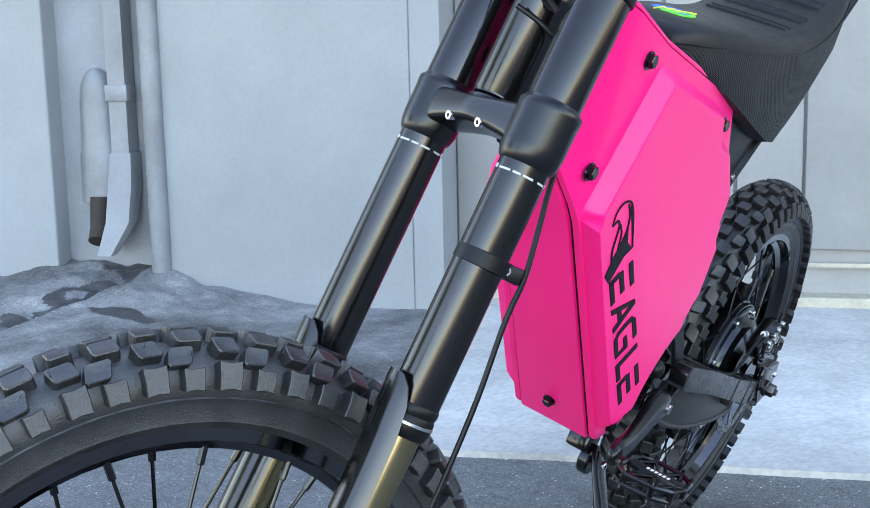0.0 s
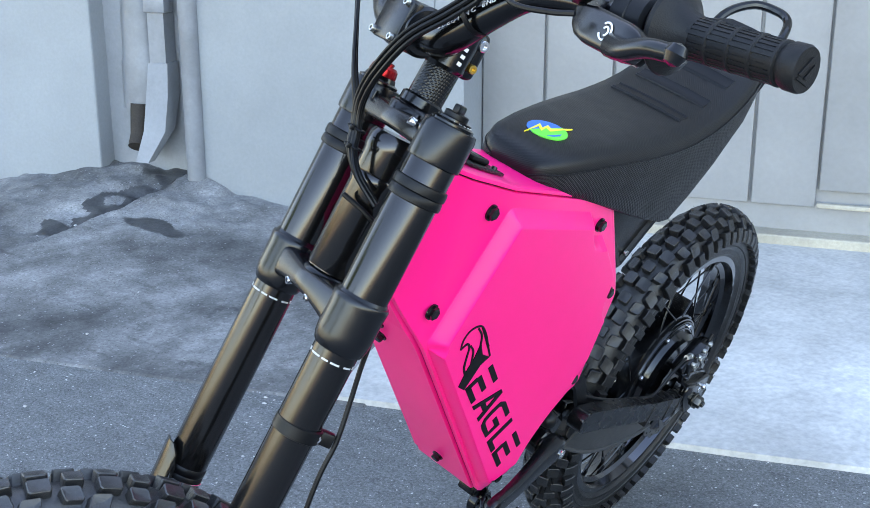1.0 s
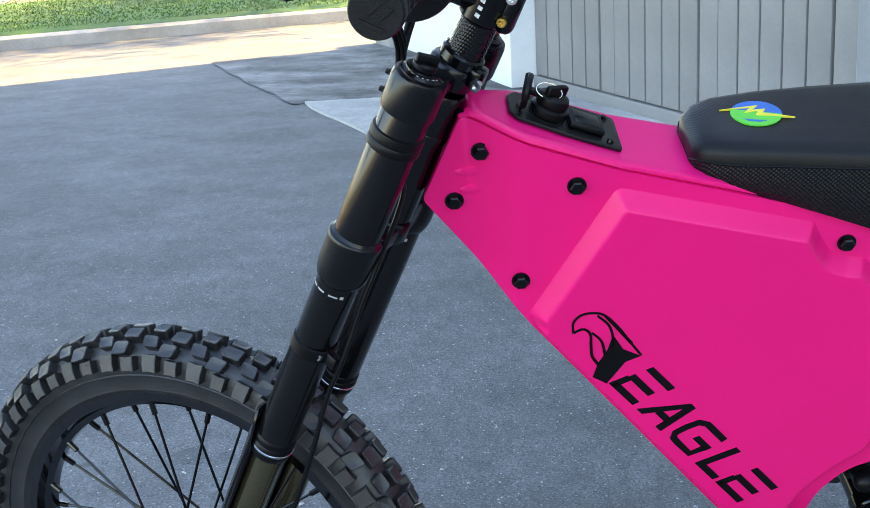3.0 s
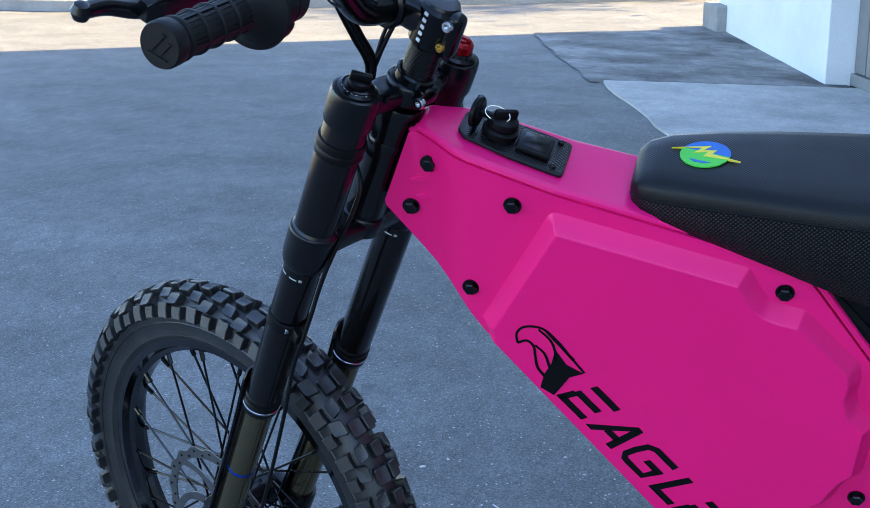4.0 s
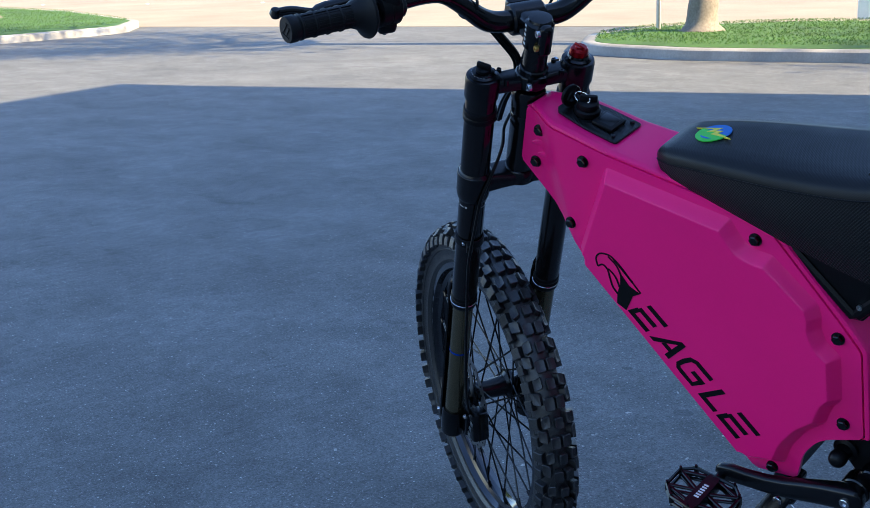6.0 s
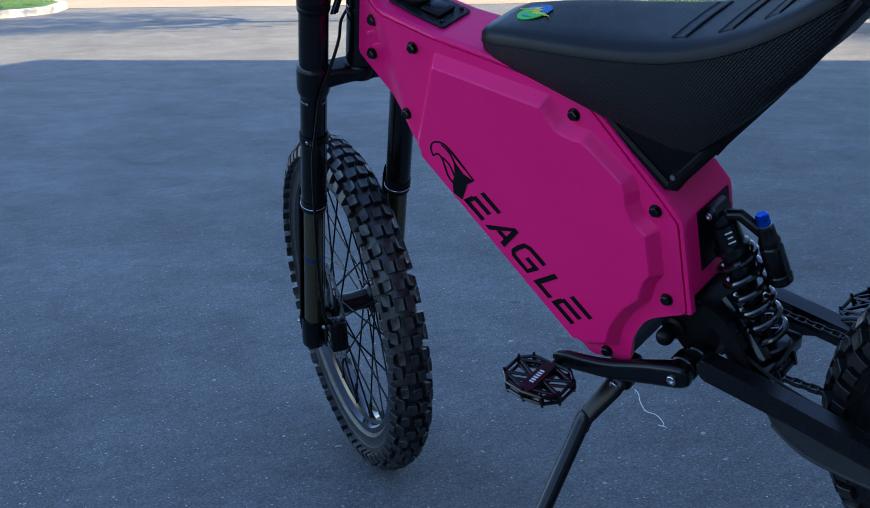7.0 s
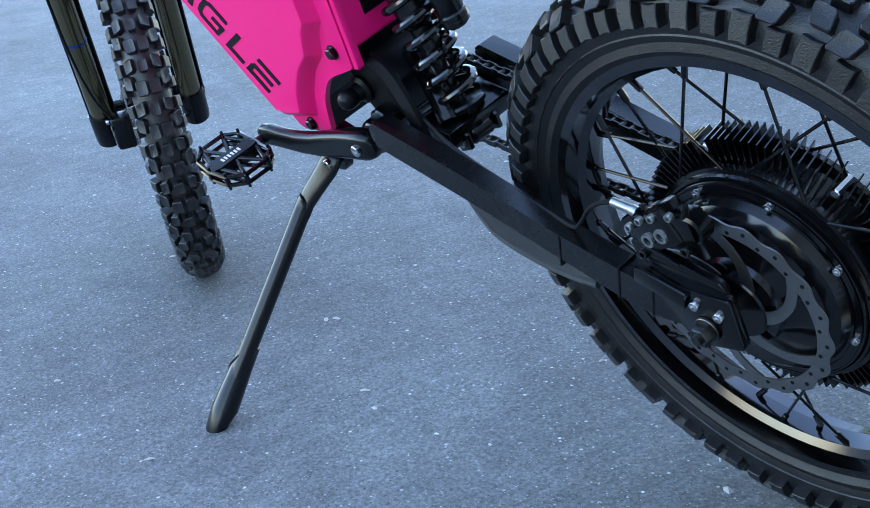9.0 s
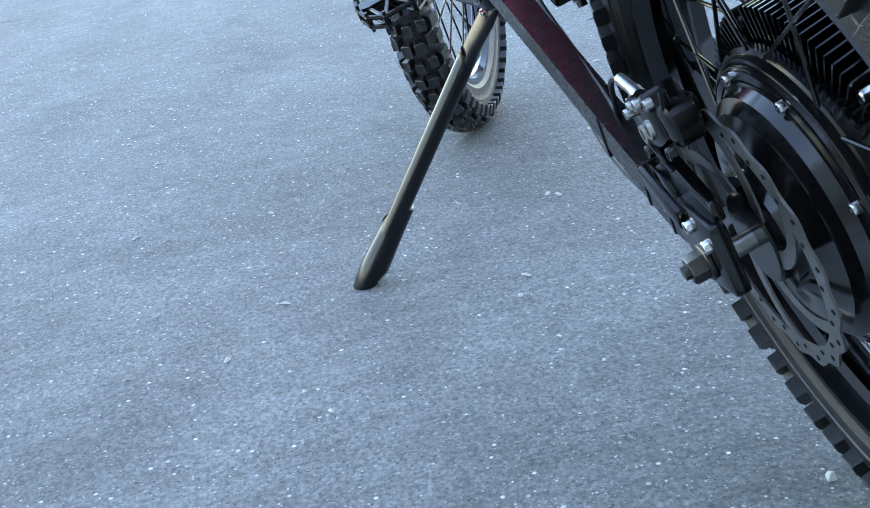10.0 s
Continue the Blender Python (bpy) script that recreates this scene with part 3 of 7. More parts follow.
# door 1: dark grey sheets with upright ribs
d1 = struct("door_1", join(wall_box(-5.72, -2.59, -2.40, -2.34, -0.075, 3.3), wall_box(-5.72, -2.59, -2.36, -2.30, -0.075, -0.005, 0.004)), DOORM,
            "grey sheet metal garage door with upright ribs", "door")
proto = None
w1 = 3.13 / 19
for i in range(19):
    if proto is None:
        b = box((w1 - 0.012, 0.022, 3.29), None, 0.006, 2)
        proto = obj_from("door_sheet", b, DOORM, True)
        ob = proto
    else:
        ob = new("door_sheet", proto.data)
    ob.parent = d1
    ob.matrix_basis = WALLM4 @ Matrix.Translation((-5.72 + w1 * (i + 0.5), 2.33 + (0.006 if i % 6 == 5 else 0), 1.645))
# door 2: pale panels and a wicket leaf over a cream sill
struct("trim_door_jamb", wall_box(-0.72, -0.62, -2.40, -2.175, 0, 3.3, 0.004), WALLM, "grey painted jamb of the panelled door", "trim")
d2 = struct("door_2", wall_box(-0.72, 2.75, -2.46, -2.40, 0.0, 3.3), DOORL,
            "pale grey panelled metal door", "door")
proto = None
edges = [-0.62, -0.40, -0.17, 0.06, 0.29, 0.50, 0.85, 1.20, 1.55, 1.9, 2.3, 2.7]
for a, b_ in zip(edges, edges[1:]):
    leaf = a >= 0.5
    b = box((b_ - a - (0.010 if not leaf else 0.006), 0.024, 3.12 if not leaf else 3.06), None, 0.005, 2)
    ob = obj_from("door_panel", b, DOORL, True)
    ob.parent = d2
    ob.matrix_basis = WALLM4 @ Matrix.Translation(((a + b_) / 2, 2.392 - (0.012 if leaf else 0), 1.69 if not leaf else 1.72))
struct("door_sill", wall_box(-0.62, 2.75, -2.44, -2.32, 0.0, 0.045, 0.006), RAIL, "worn cream metal sill under the panelled door", "sill")
struct("door_rail", wall_box(0.5, 2.75, -2.372, -2.352, 0.135, 0.15, 0.003), RAIL, "thin rusty weather strip low on the panelled door", "trim")

# downpipes in the wall's recess
base = -1.66
pipe = new("downpipe", None)
pipe.matrix_world = Matrix.Translation(at_wall(base, -2.2, 0.14))
tagged(pipe, "grey painted square downpipe with a bent foot on the wall", "pipe")
def local_part(name, bm, material, root, label=""):
    ob = part(name, bm, material, root, label)
    ob.matrix_parent_inverse = root.matrix_world.inverted()
    return ob
bpy.context.view_layer.update()
def wall_loft(rects):
    """Rectangles (s, p, z, width, depth) joined from top to bottom."""
    return loft([[at_wall(s + sx * w / 2, p + py * dd / 2, z) for sx, py in ((-1, -1), (1, -1), (1, 1), (-1, 1))] for s, p, z, w, dd in rects])
local_part("pipe_body", wall_loft([(-1.742, -2.215, 4.9, 0.064, 0.07), (-1.742, -2.215, 0.50, 0.064, 0.07)]), PIPE, pipe)
local_part("pipe_foot", wall_loft([(-1.740, -2.212, 0.515, 0.076, 0.076), (-1.745, -2.205, 0.40, 0.086, 0.085), (-1.748, -2.17, 0.28, 0.085, 0.07), (-1.79, -2.13, 0.17, 0.05, 0.045)]), PALE, pipe)
local_part("strap", wall_box(-1.782, -1.700, -2.235, -2.170, 0.69, 0.745, 0.004), PIPE, pipe)
cond = new("conduit_cover", None)
cond.matrix_world = Matrix.Translation(at_wall(-1.88, -2.2, 0.14))
tagged(cond, "grey round-topped metal conduit cover on the wall", "conduit")
bpy.context.view_layer.update()
prof = [(0.055 * math.cos(a), 0.055 * math.sin(a)) for a in np.linspace(0, math.pi, 10)]
rings = []
for z, k in ((0.34, 1.42), (0.50, 1.40), (0.515, 1.28), (0.68, 1.22), (0.745, 1.05), (0.785, 0.70), (0.80, 0.22)):
    rings.append([at_wall(-1.850 + x * k, -2.250 + y * (0.4 + 0.4 * k), z) for x, y in prof])
local_part("cover", loft(rings), PIPE, cond)
local_part("stub", tube([at_wall(-1.845, -2.215, 0.36), at_wall(-1.845, -2.20, 0.25), at_wall(-1.84, -2.17, 0.21)], 0.036, 16), RUST, cond, "short rusty pipe end")
corner = new("corner_pipe", None)
corner.matrix_world = Matrix.Translation(at_wall(-1.6, -2.15, 0.1))
tagged(corner, "round grey painted pipe running down the wall's edge", "pipe")
bpy.context.view_layer.update()
local_part("pipe_body", tube([at_wall(-1.605, -2.165, 0.05), at_wall(-1.605, -2.165, 4.95)], 0.034, 18), PIPE, corner)
local_part("collar", tube([at_wall(-1.605, -2.165, 2.2), at_wall(-1.605, -2.165, 2.26)], 0.040, 18), PIPE, corner)

# ---- verge, kerbs, tree, street furniture ----
def verge(name, pts, rad, lo, hi):
    """A raised grass island inside a concrete kerb; pts are its corners along and out from the facade."""
    ro = round_outline(pts, rad, 8)
    ri = inset(ro, 0.15)
    bm = bmesh.new()
    a = [bm.verts.new(at_wall(s, p, -0.02)) for s, p in ro]
    b = [bm.verts.new(at_wall(s, p, 0.095)) for s, p in ro]
    c = [bm.verts.new(at_wall(s, p, 0.115)) for s, p in inset(ro, 0.025)]
    d = [bm.verts.new(at_wall(s, p, 0.115)) for s, p in ri]
    e = [bm.verts.new(at_wall(s, p, 0.08)) for s, p in ri]
    k = len(ro)
    for u, v in ((a, b), (b, c), (c, d), (d, e)):
        for i in range(k):
            bm.faces.new((u[i], u[(i + 1) % k], v[(i + 1) % k], v[i]))
    tagged(obj_from("kerb_" + name, bm, KERB, True, 40), "pale concrete kerb round the grass verge", "kerb", kind="structure")
    bm = loft([[at_wall(s, p, 0.07) for s, p in ri], [at_wall(s, p, 0.118) for s, p in ri], [at_wall(s, p, 0.150) for s, p in inset(ri, 0.5)]], False)
    tagged(obj_from("ground_lawn_" + name, bm, GRASS, True), "mown green lawn on the verge", "lawn", kind="structure")
    rnd = random.Random(len(name))
    verts, faces = [], []
    n = len(ri)

    def inside(s, p):
        hit = False
        for i in range(n):
            (s0, p0), (s1, p1) = ri[i], ri[(i + 1) % n]
            if (p0 > p) != (p1 > p) and s < (s1 - s0) * (p - p0) / (p1 - p0) + s0:
                hit = not hit
        return hit

    while len(faces) < 40000:
        s, p = rnd.uniform(lo[0], hi[0]), rnd.uniform(lo[1], hi[1])
        if not inside(s, p):
            continue
        h, w, a = rnd.uniform(0.008, 0.022), rnd.uniform(0.004, 0.009), rnd.uniform(0, 6.28)
        o = at_wall(s, p, 0.15)
        dx, dy = math.cos(a) * w, math.sin(a) * w
        t = Vector((rnd.uniform(-0.02, 0.02), rnd.uniform(-0.02, 0.02), h))
        k = len(verts)
        verts += [(o.x - dx, o.y - dy, o.z), (o.x + dx, o.y + dy, o.z), tuple(o + t)]
        faces.append((k, k + 1, k + 2))
    me = bpy.data.meshes.new("grass")
    me.from_pydata(verts, [], faces)
    me.materials.append(GRASS)
    tagged(new("grass", me), "short green grass blades on the verge", "grass", kind="stuff")


verge("near", [(-10.0, -40), (-10.05, -6), (-10.15, 1.0), (-10.25, 3.2), (-10.8, 4.5), (-12.2, 4.9), (-13.6, 4.6), (-14.6, 3.0), (-15.2, -6), (-15.2, -40)], [0.3, 4, 2, 1.2, 1.0, 1.2, 1.2, 2, 4, 0.3], (-15.2, -7), (-10, 5))
verge("far", [(-9.4, 60), (-9.4, 14.6), (-11.4, 13.7), (-13.7, 13.2), (-15.3, 14.2), (-18.6, 18.8), (-21.2, 24.5), (-22.5, 60)], [0.3, 1.5, 2, 1.2, 1.5, 4, 6, 0.3], (-22, 13), (-9.4, 28))
STREET = -34.0
bm = loft([[at_wall(STREET - ds, p, -0.02) for ds, p in ((0, -150), (0, 150), (0.4, 150), (0.4, -150))], [at_wall(STREET - ds, p, 0.15) for ds, p in ((0, -150), (0, 150), (0.4, 150), (0.4, -150))]])
tagged(obj_from("kerb_street", bm, mat("faded red kerb paint", (0.34, 0.14, 0.10), 0.8, 0, 0.2, 1.0, 0.1, 30, stain=0.3)), "faded red kerb along the far side of the street", "kerb", kind="structure")
sheet("ground_lawn_street", -70, STREET - 0.4, -150, 150, 0.16, GRASS, "lawn beyond the street", "lawn", 0.16)
for k in range(26):
    # pale lane studs on the street
    o = at_wall(-24.0, -40 + 3.6 * k, 0.006)
    tagged(obj_from("lane_stud", moved(lathe([(0, 0.018), (0.035, 0.017), (0.05, 0.0)], 10), Matrix.Translation(o)), WHITE), "small white lane stud on the street", "lane stud", "lane studs")


def tree(s, p, h, seed):
    rnd = random.Random(seed)
    o = at_wall(s, p, 0.15)
    root = new("tree", None)
    root.matrix_world = Matrix.Translation(o)
    tagged(root, "street tree with a pale trunk and green crown on the verge", "tree", "street trees")
    pts = [Vector((0, 0, -0.05)), Vector((0.0, 0, 0.12)), Vector((0.02, 0.01, 0.5)), Vector((0.0, 0.04, 1.3)), Vector((0.06, 0.0, 2.2)), Vector((0.1, 0.06, 3.2)), Vector((0.05, 0.0, h * 0.8))]
    trunk = tube(smooth_path(pts, 4), [0.34, 0.29, 0.24, 0.2, 0.185, 0.175, 0.17, 0.165, 0.162, 0.16, 0.158, 0.156, 0.15, 0.145, 0.14, 0.135, 0.13, 0.12, 0.11, 0.1, 0.09, 0.075, 0.06, 0.045, 0.03], 14)
    for v in trunk.verts:
        v.co += Vector((noise.noise(v.co * 6), noise.noise(v.co * 6 + Vector((9, 0, 0))), 0)) * 0.018
    ends = []
    for i in range(11):
        a, z = i * 2.4 + rnd.uniform(-0.4, 0.4), rnd.uniform(2.3, h * 0.72)
        ln = rnd.uniform(1.0, 2.2)
        e = Vector((math.cos(a) * ln, math.sin(a) * ln, z + rnd.uniform(0.7, 1.6)))
        mid = Vector((math.cos(a) * ln * 0.45, math.sin(a) * ln * 0.45, z + 0.25))
        trunk = join(trunk, tube(smooth_path([Vector((0.05, 0.02, z)), mid, e], 4), [0.07 - 0.006 * k for k in range(9)], 7))
        ends += [e, (mid + e) / 2]
    part("trunk", trunk, BARK, root, "pale smooth trunk with limbs")
    verts, faces = [], []
    for i in range(5200):
        c = rnd.choice(ends) + Vector((rnd.gauss(0, 0.45), rnd.gauss(0, 0.45), rnd.gauss(0.1, 0.38)))
        n1 = Vector((rnd.gauss(0, 1), rnd.gauss(0, 1), rnd.gauss(0, 1))).normalized()
        n2 = n1.orthogonal().normalized()
        w, ln = rnd.uniform(0.03, 0.06), rnd.uniform(0.07, 0.14)
        k = len(verts)
        verts += [tuple(c - n1 * ln), tuple(c + n2 * w), tuple(c + n1 * ln), tuple(c - n2 * w)]
        faces.append((k, k + 1, k + 2, k + 3))
    me = bpy.data.meshes.new("crown")
    me.from_pydata(verts, [], faces)
    me.materials.append(LEAF)
    ob = new("crown", me)
    ob.parent = root


tree(-12.3, 3.55, 6.2, 4)
tree(-12.2, -9.0, 6.0, 9)
tree(-15.5, 18.0, 6.4, 6)

pole = new("sign_post", None)
pole.matrix_world = Matrix.Translation(at_wall(-12.6, 4.15, 0.15))
tagged(pole, "thin grey steel sign post on the verge", "post")
part("post", cyl((0, 0, -0.1), (0, 0, 2.9), 0.03, 12, 0.004), ZINC, pole)
part("sign_plate", box((0.45, 0.01, 0.6), Matrix.Translation((0, -0.035, 2.55)), 0.004), WHITE, pole, "plain white metal plate")
cab = new("utility_cabinet", None)
cab.matrix_world = Matrix.Translation(at_wall(-15.0, 1.75, 0.15)) @ Matrix.Rotation(math.atan2(D.y, D.x), 4, "Z")
tagged(cab, "pale blue-white utility cabinet standing on the verge", "cabinet")
part("body", box((0.6, 0.9, 1.5), Matrix.Translation((0, 0, 0.72)), 0.015), WALLW, cab)
part("lid", box((0.66, 0.96, 0.05), Matrix.Translation((0, 0, 1.5)), 0.012), WALLW, cab)
# ---- the bike ----
LEAN = 18.62
PIVOT = Matrix.Translation((-0.35, 0, 0))
BIKE = Matrix.Rotation(radians(LEAN), 4, "X") @ PIVOT @ Matrix.Rotation(radians(2.0), 4, "Z") @ PIVOT.inverted()
bike = new("electric_bike", None)
bike.matrix_world = BIKE
tagged(bike, "pink and black electric trail bike leaning on its kickstand", "bike")

# steering assembly: y from the left leg to the right, z up along the legs, x to the rear
EZ = Vector((0.405, 0.0207, 0.914)).normalized()
EY = Vector((0.419, 0.885, -0.205))
EY = (EY - EZ * EY.dot(EZ)).normalized()
EX = EY.cross(EZ)
S = Matrix(((EX.x, EY.x, EZ.x, -0.6285), (EX.y, EY.y, EZ.y, -0.0255), (EX.z, EY.z, EZ.z, 0.6145), (0, 0, 0, 1)))
LEG = 0.076
FRONT_AXLE = (-0.048, 0.0133, -0.311)
REAR_AXLE = Vector((0.499, 0.010, 0.322))


# ---- wheels ----
def tyre_mesh(R, half, bead, bead_y, seed):
    """A knobbly tyre about the y axis: carcass, blocks in staggered rows, moulding hairs."""
    rnd = random.Random(seed)
    kh = 0.0118
    rc = half - kh * 0.8
    half = rc
    Rc = R - kh - rc * 1.02
    prof = []
    for k in range(25):
        a = radians(-118 + 236 * k / 24)
        prof.append((Rc + rc * 1.02 * math.cos(a), rc * math.sin(a) * (1.0 if abs(math.sin(a)) < 0.995 else 1)))
    bead_prof = [(bead + 0.016, bead_y + 0.005), (bead + 0.010, bead_y + 0.0005), (bead + 0.002, bead_y - 0.004), (bead + 0.004, bead_y - 0.012), (Rc - rc * 0.3, half * 0.45)]
    prof += [(r, y) for r, y in bead_prof] + [(r, -y) for r, y in bead_prof[::-1]]
    seg = 96
    verts, faces = [], []
    for r, y in prof:
        for k in range(seg):
            t = 2 * math.pi * k / seg
            verts.append((r * math.cos(t), y, r * math.sin(t)))
    n = len(prof)
    for i in range(n):
        for k in range(seg):
            a, b = i * seg, ((i + 1) % n) * seg
            q = (k + 1) % seg
            faces.append((a + k, a + q, b + q, b + k))

    def at(theta, u, h):
        a = u / rc
        r, y = Rc + (rc * 1.02 + h) * math.cos(a), (rc + h) * math.sin(a)
        return (r * math.cos(theta), y, r * math.sin(theta))

    def block(theta, u, lt, lu, h, skew=0.0, hexa=True):
        """One block: lt, lu half lengths round the tyre and across it."""
        if hexa:
            c = [(-1, -0.74), (-0.80, -1), (0.80, -1), (1, -0.74), (1, 0.74), (0.80, 1), (-0.80, 1), (-1, 0.74)]
        else:
            c = [(-1, -1), (0, -0.9), (1, -1), (1, 0), (1, 1), (0, 0.9), (-1, 1), (-1, 0)]
        j = rnd.uniform(-0.04, 0.04)
        lt, lu, h = lt * rnd.uniform(0.94, 1.05), lu * rnd.uniform(0.94, 1.05), h * rnd.uniform(0.93, 1.04)
        base = len(verts)
        for lift, k in ((-0.001, 1.05), (h * 0.92, 0.97), (h, 0.88)):
            for a, b in c:
                verts.append(at(theta + (a * lt * k + b * lu * skew) / R + j * 0.01, u + b * lu * k, lift))
        for lev in (0, 8):
            for i in range(8):
                q = (i + 1) % 8
                faces.append((base + lev + i, base + lev + q, base + lev + 8 + q, base + lev + 8 + i))
        # small dimple on the block's top
        d0 = len(verts)
        for a, b in ((-0.36, -0.15), (0.36, -0.15), (0.36, 0.15), (-0.36, 0.15)):
            verts.append(at(theta + (a * lt + b * lu * skew) / R, u + b * lu, h - 0.0026))
        top = [base + 16 + i for i in range(8)]
        if hexa:
            for quad, dd in (((0, 1, 2, 3), (0, 1)), ((4, 5, 6, 7), (2, 3))):
                faces.append(tuple(top[q] for q in quad) + (d0 + dd[1], d0 + dd[0]))
            faces.append((top[3], top[4], d0 + 2, d0 + 1))
            faces.append((top[7], top[0], d0, d0 + 3))
            faces.append((d0, d0 + 1, d0 + 2, d0 + 3))
        else:
            faces.append(tuple(top))

    rows = 62
    step = 2 * math.pi / rows
    um = rc * 1.32
    w = half / 0.041
    for i in range(rows):
        t = i * step
        e = rnd.uniform(-0.03, 0.03) * step
        if i % 2 == 0:
            for sgn in (-1, 1):
                block(t + e, sgn * um * 0.20, 0.0112, 0.0088 * w, kh)
                block(t + e + step * 0.35, sgn * um * 0.60, 0.0112, 0.0088 * w, kh, sgn * 0.35)
                block(t + e + step * 0.05, sgn * um * 0.97, 0.0092, 0.0095 * w, kh * 0.96, 0, False)
        else:
            block(t + e, 0, 0.0095, 0.0080 * w, kh * 0.98)
            for sgn in (-1, 1):
                block(t + e + step * 0.12, sgn * um * 0.43, 0.0105, 0.0080 * w, kh, -sgn * 0.3)
                block(t + e + step * 0.05, sgn * um * 0.93, 0.0102, 0.0120 * w, kh * 0.96, 0, False)
    # ring lines moulded in the side wall
    for sgn in (-1, 1):
        for a0, hh in ((104, 0.0012),):
            base = len(verts)
            for da, lift in ((-2.2, -0.0003), (0, hh), (2.2, -0.0003)):
                for k in range(seg):
                    verts.append(at(2 * math.pi * k / seg, sgn * radians(a0 + da) * rc, lift))
            for lev in (0, seg):
                for k in range(seg):
                    q = (k + 1) % seg
                    faces.append((base + lev + k, base + lev + q, base + lev + seg + q, base + lev + seg + k))
    # moulding hairs
    for i in range(130):
        t, u = rnd.uniform(0, 6.283), rnd.choice((-1, 1)) * um * rnd.uniform(0.2, 1.05)
        ln = rnd.uniform(0.004, 0.009)
        o, d = Vector(at(t, u, kh - 0.001)), Vector(at(t, u, kh + ln)) + Vector((rnd.uniform(-1, 1), rnd.uniform(-1, 1), rnd.uniform(-1, 1))) * 0.002
        b = len(verts)
        w = 0.00045
        for q in (Vector((w, 0, 0)), Vector((-w, w, 0)), Vector((0, -w, w))):
            verts.append(tuple(o + q))
        verts.append(tuple(d))
        faces.extend([(b, b + 1, b + 3), (b + 1, b + 2, b + 3), (b + 2, b, b + 3)])
    me = bpy.data.meshes.new("tyre")
    me.from_pydata(verts, [], faces)
    bm = bmesh.new()
    bm.from_mesh(me)
    bpy.data.meshes.remove(me)
    return bm


def ring(prof, seg=72):
    """Turns (radius, y) points round the y axis, as a closed section."""
    return lathe(prof, seg, Matrix.Rotation(radians(-90), 4, "X"), True)


def rim_mesh(R0, half):
    """A drop-centre rim: R0 is the bead radius."""
    h = half
    return ring([(R0 + 0.013, -h), (R0 + 0.013, -h + 0.003), (R0, -h + 0.006), (R0 - 0.002, -h * 0.45), (R0 - 0.008, -h * 0.30), (R0 - 0.008, h * 0.30), (R0 - 0.002, h * 0.45),
                 (R0, h - 0.006), (R0 + 0.013, h - 0.003), (R0 + 0.013, h), (R0 - 0.001, h + 0.0005), (R0 - 0.005, h * 0.55), (R0 - 0.0125, h * 0.36),
                 (R0 - 0.0135, 0), (R0 - 0.0125, -h * 0.36), (R0 - 0.005, -h * 0.55), (R0 - 0.001, -h - 0.0005)])


def rotor_mesh(R, ri, y, t=0.002):
    """A brake disc with a wavy edge, drilled ring and curved arms, in the plane y."""
    bm = bmesh.new()
    seg = 144

    def annulus(f_out, f_in):
        rows = []
        for yy, f in ((y - t / 2, f_in), (y - t / 2, f_out), (y + t / 2, f_out), (y + t / 2, f_in)):
            rows.append([bm.verts.new((f(2 * math.pi * k / seg) * math.cos(2 * math.pi * k / seg), yy, f(2 * math.pi * k / seg) * math.sin(2 * math.pi * k / seg))) for k in range(seg)])
        for a, b in zip(rows, rows[1:] + rows[:1]):
            for k in range(seg):
                bm.faces.new((a[k], a[(k + 1) % seg], b[(k + 1) % seg], b[k]))

    annulus(lambda a: R + 0.0022 * math.cos(a * 18), lambda a: R - 0.0145)
    return bm


def rotor_arm(R, ri, y, k, t=0.002):
    """One curved arm from the disc's carrier to its ring."""
    lower, upper = [], []
    for i in range(9):
        f = i / 8
        r = ri - 0.004 + (R - 0.010 - ri) * f
        a = k * math.pi / 3 + 0.75 * f
        w = 0.0065 + 0.004 * abs(f - 0.5)
        lower.append((r * math.cos(a - w / r), r * math.sin(a - w / r)))
        upper.append((r * math.cos(a + w / r), r * math.sin(a + w / r)))
    return plate(lower + upper[::-1], y - t * 0.46, y + t * 0.46)


def brake_disc(wheel, R, ri, y):
    part("brake_rotor", rotor_mesh(R, ri, y), ROTOR, wheel, "drilled steel brake disc", False)
    for k in range(6):
        part("rotor_arm", rotor_arm(R, ri, y, k), ROTOR, wheel, "", False)
    part("rotor_hole", rotor_holes(R, y), DECAL, wheel)


def rotor_holes(R, y, t=0.002):
    """The dark drillings of a brake disc, a hair proud of both faces."""
    out = bmesh.new()
    for k in range(36):
        a, r = 2 * math.pi * k / 36, R - 0.0045 - 0.0058 * (k % 2)
        c = Vector((r * math.cos(a), y, r * math.sin(a)))
        out = join(out, cyl(c - Vector((0, t * 0.75, 0)), c + Vector((0, t * 0.75, 0)), 0.0021, 8))
    return out


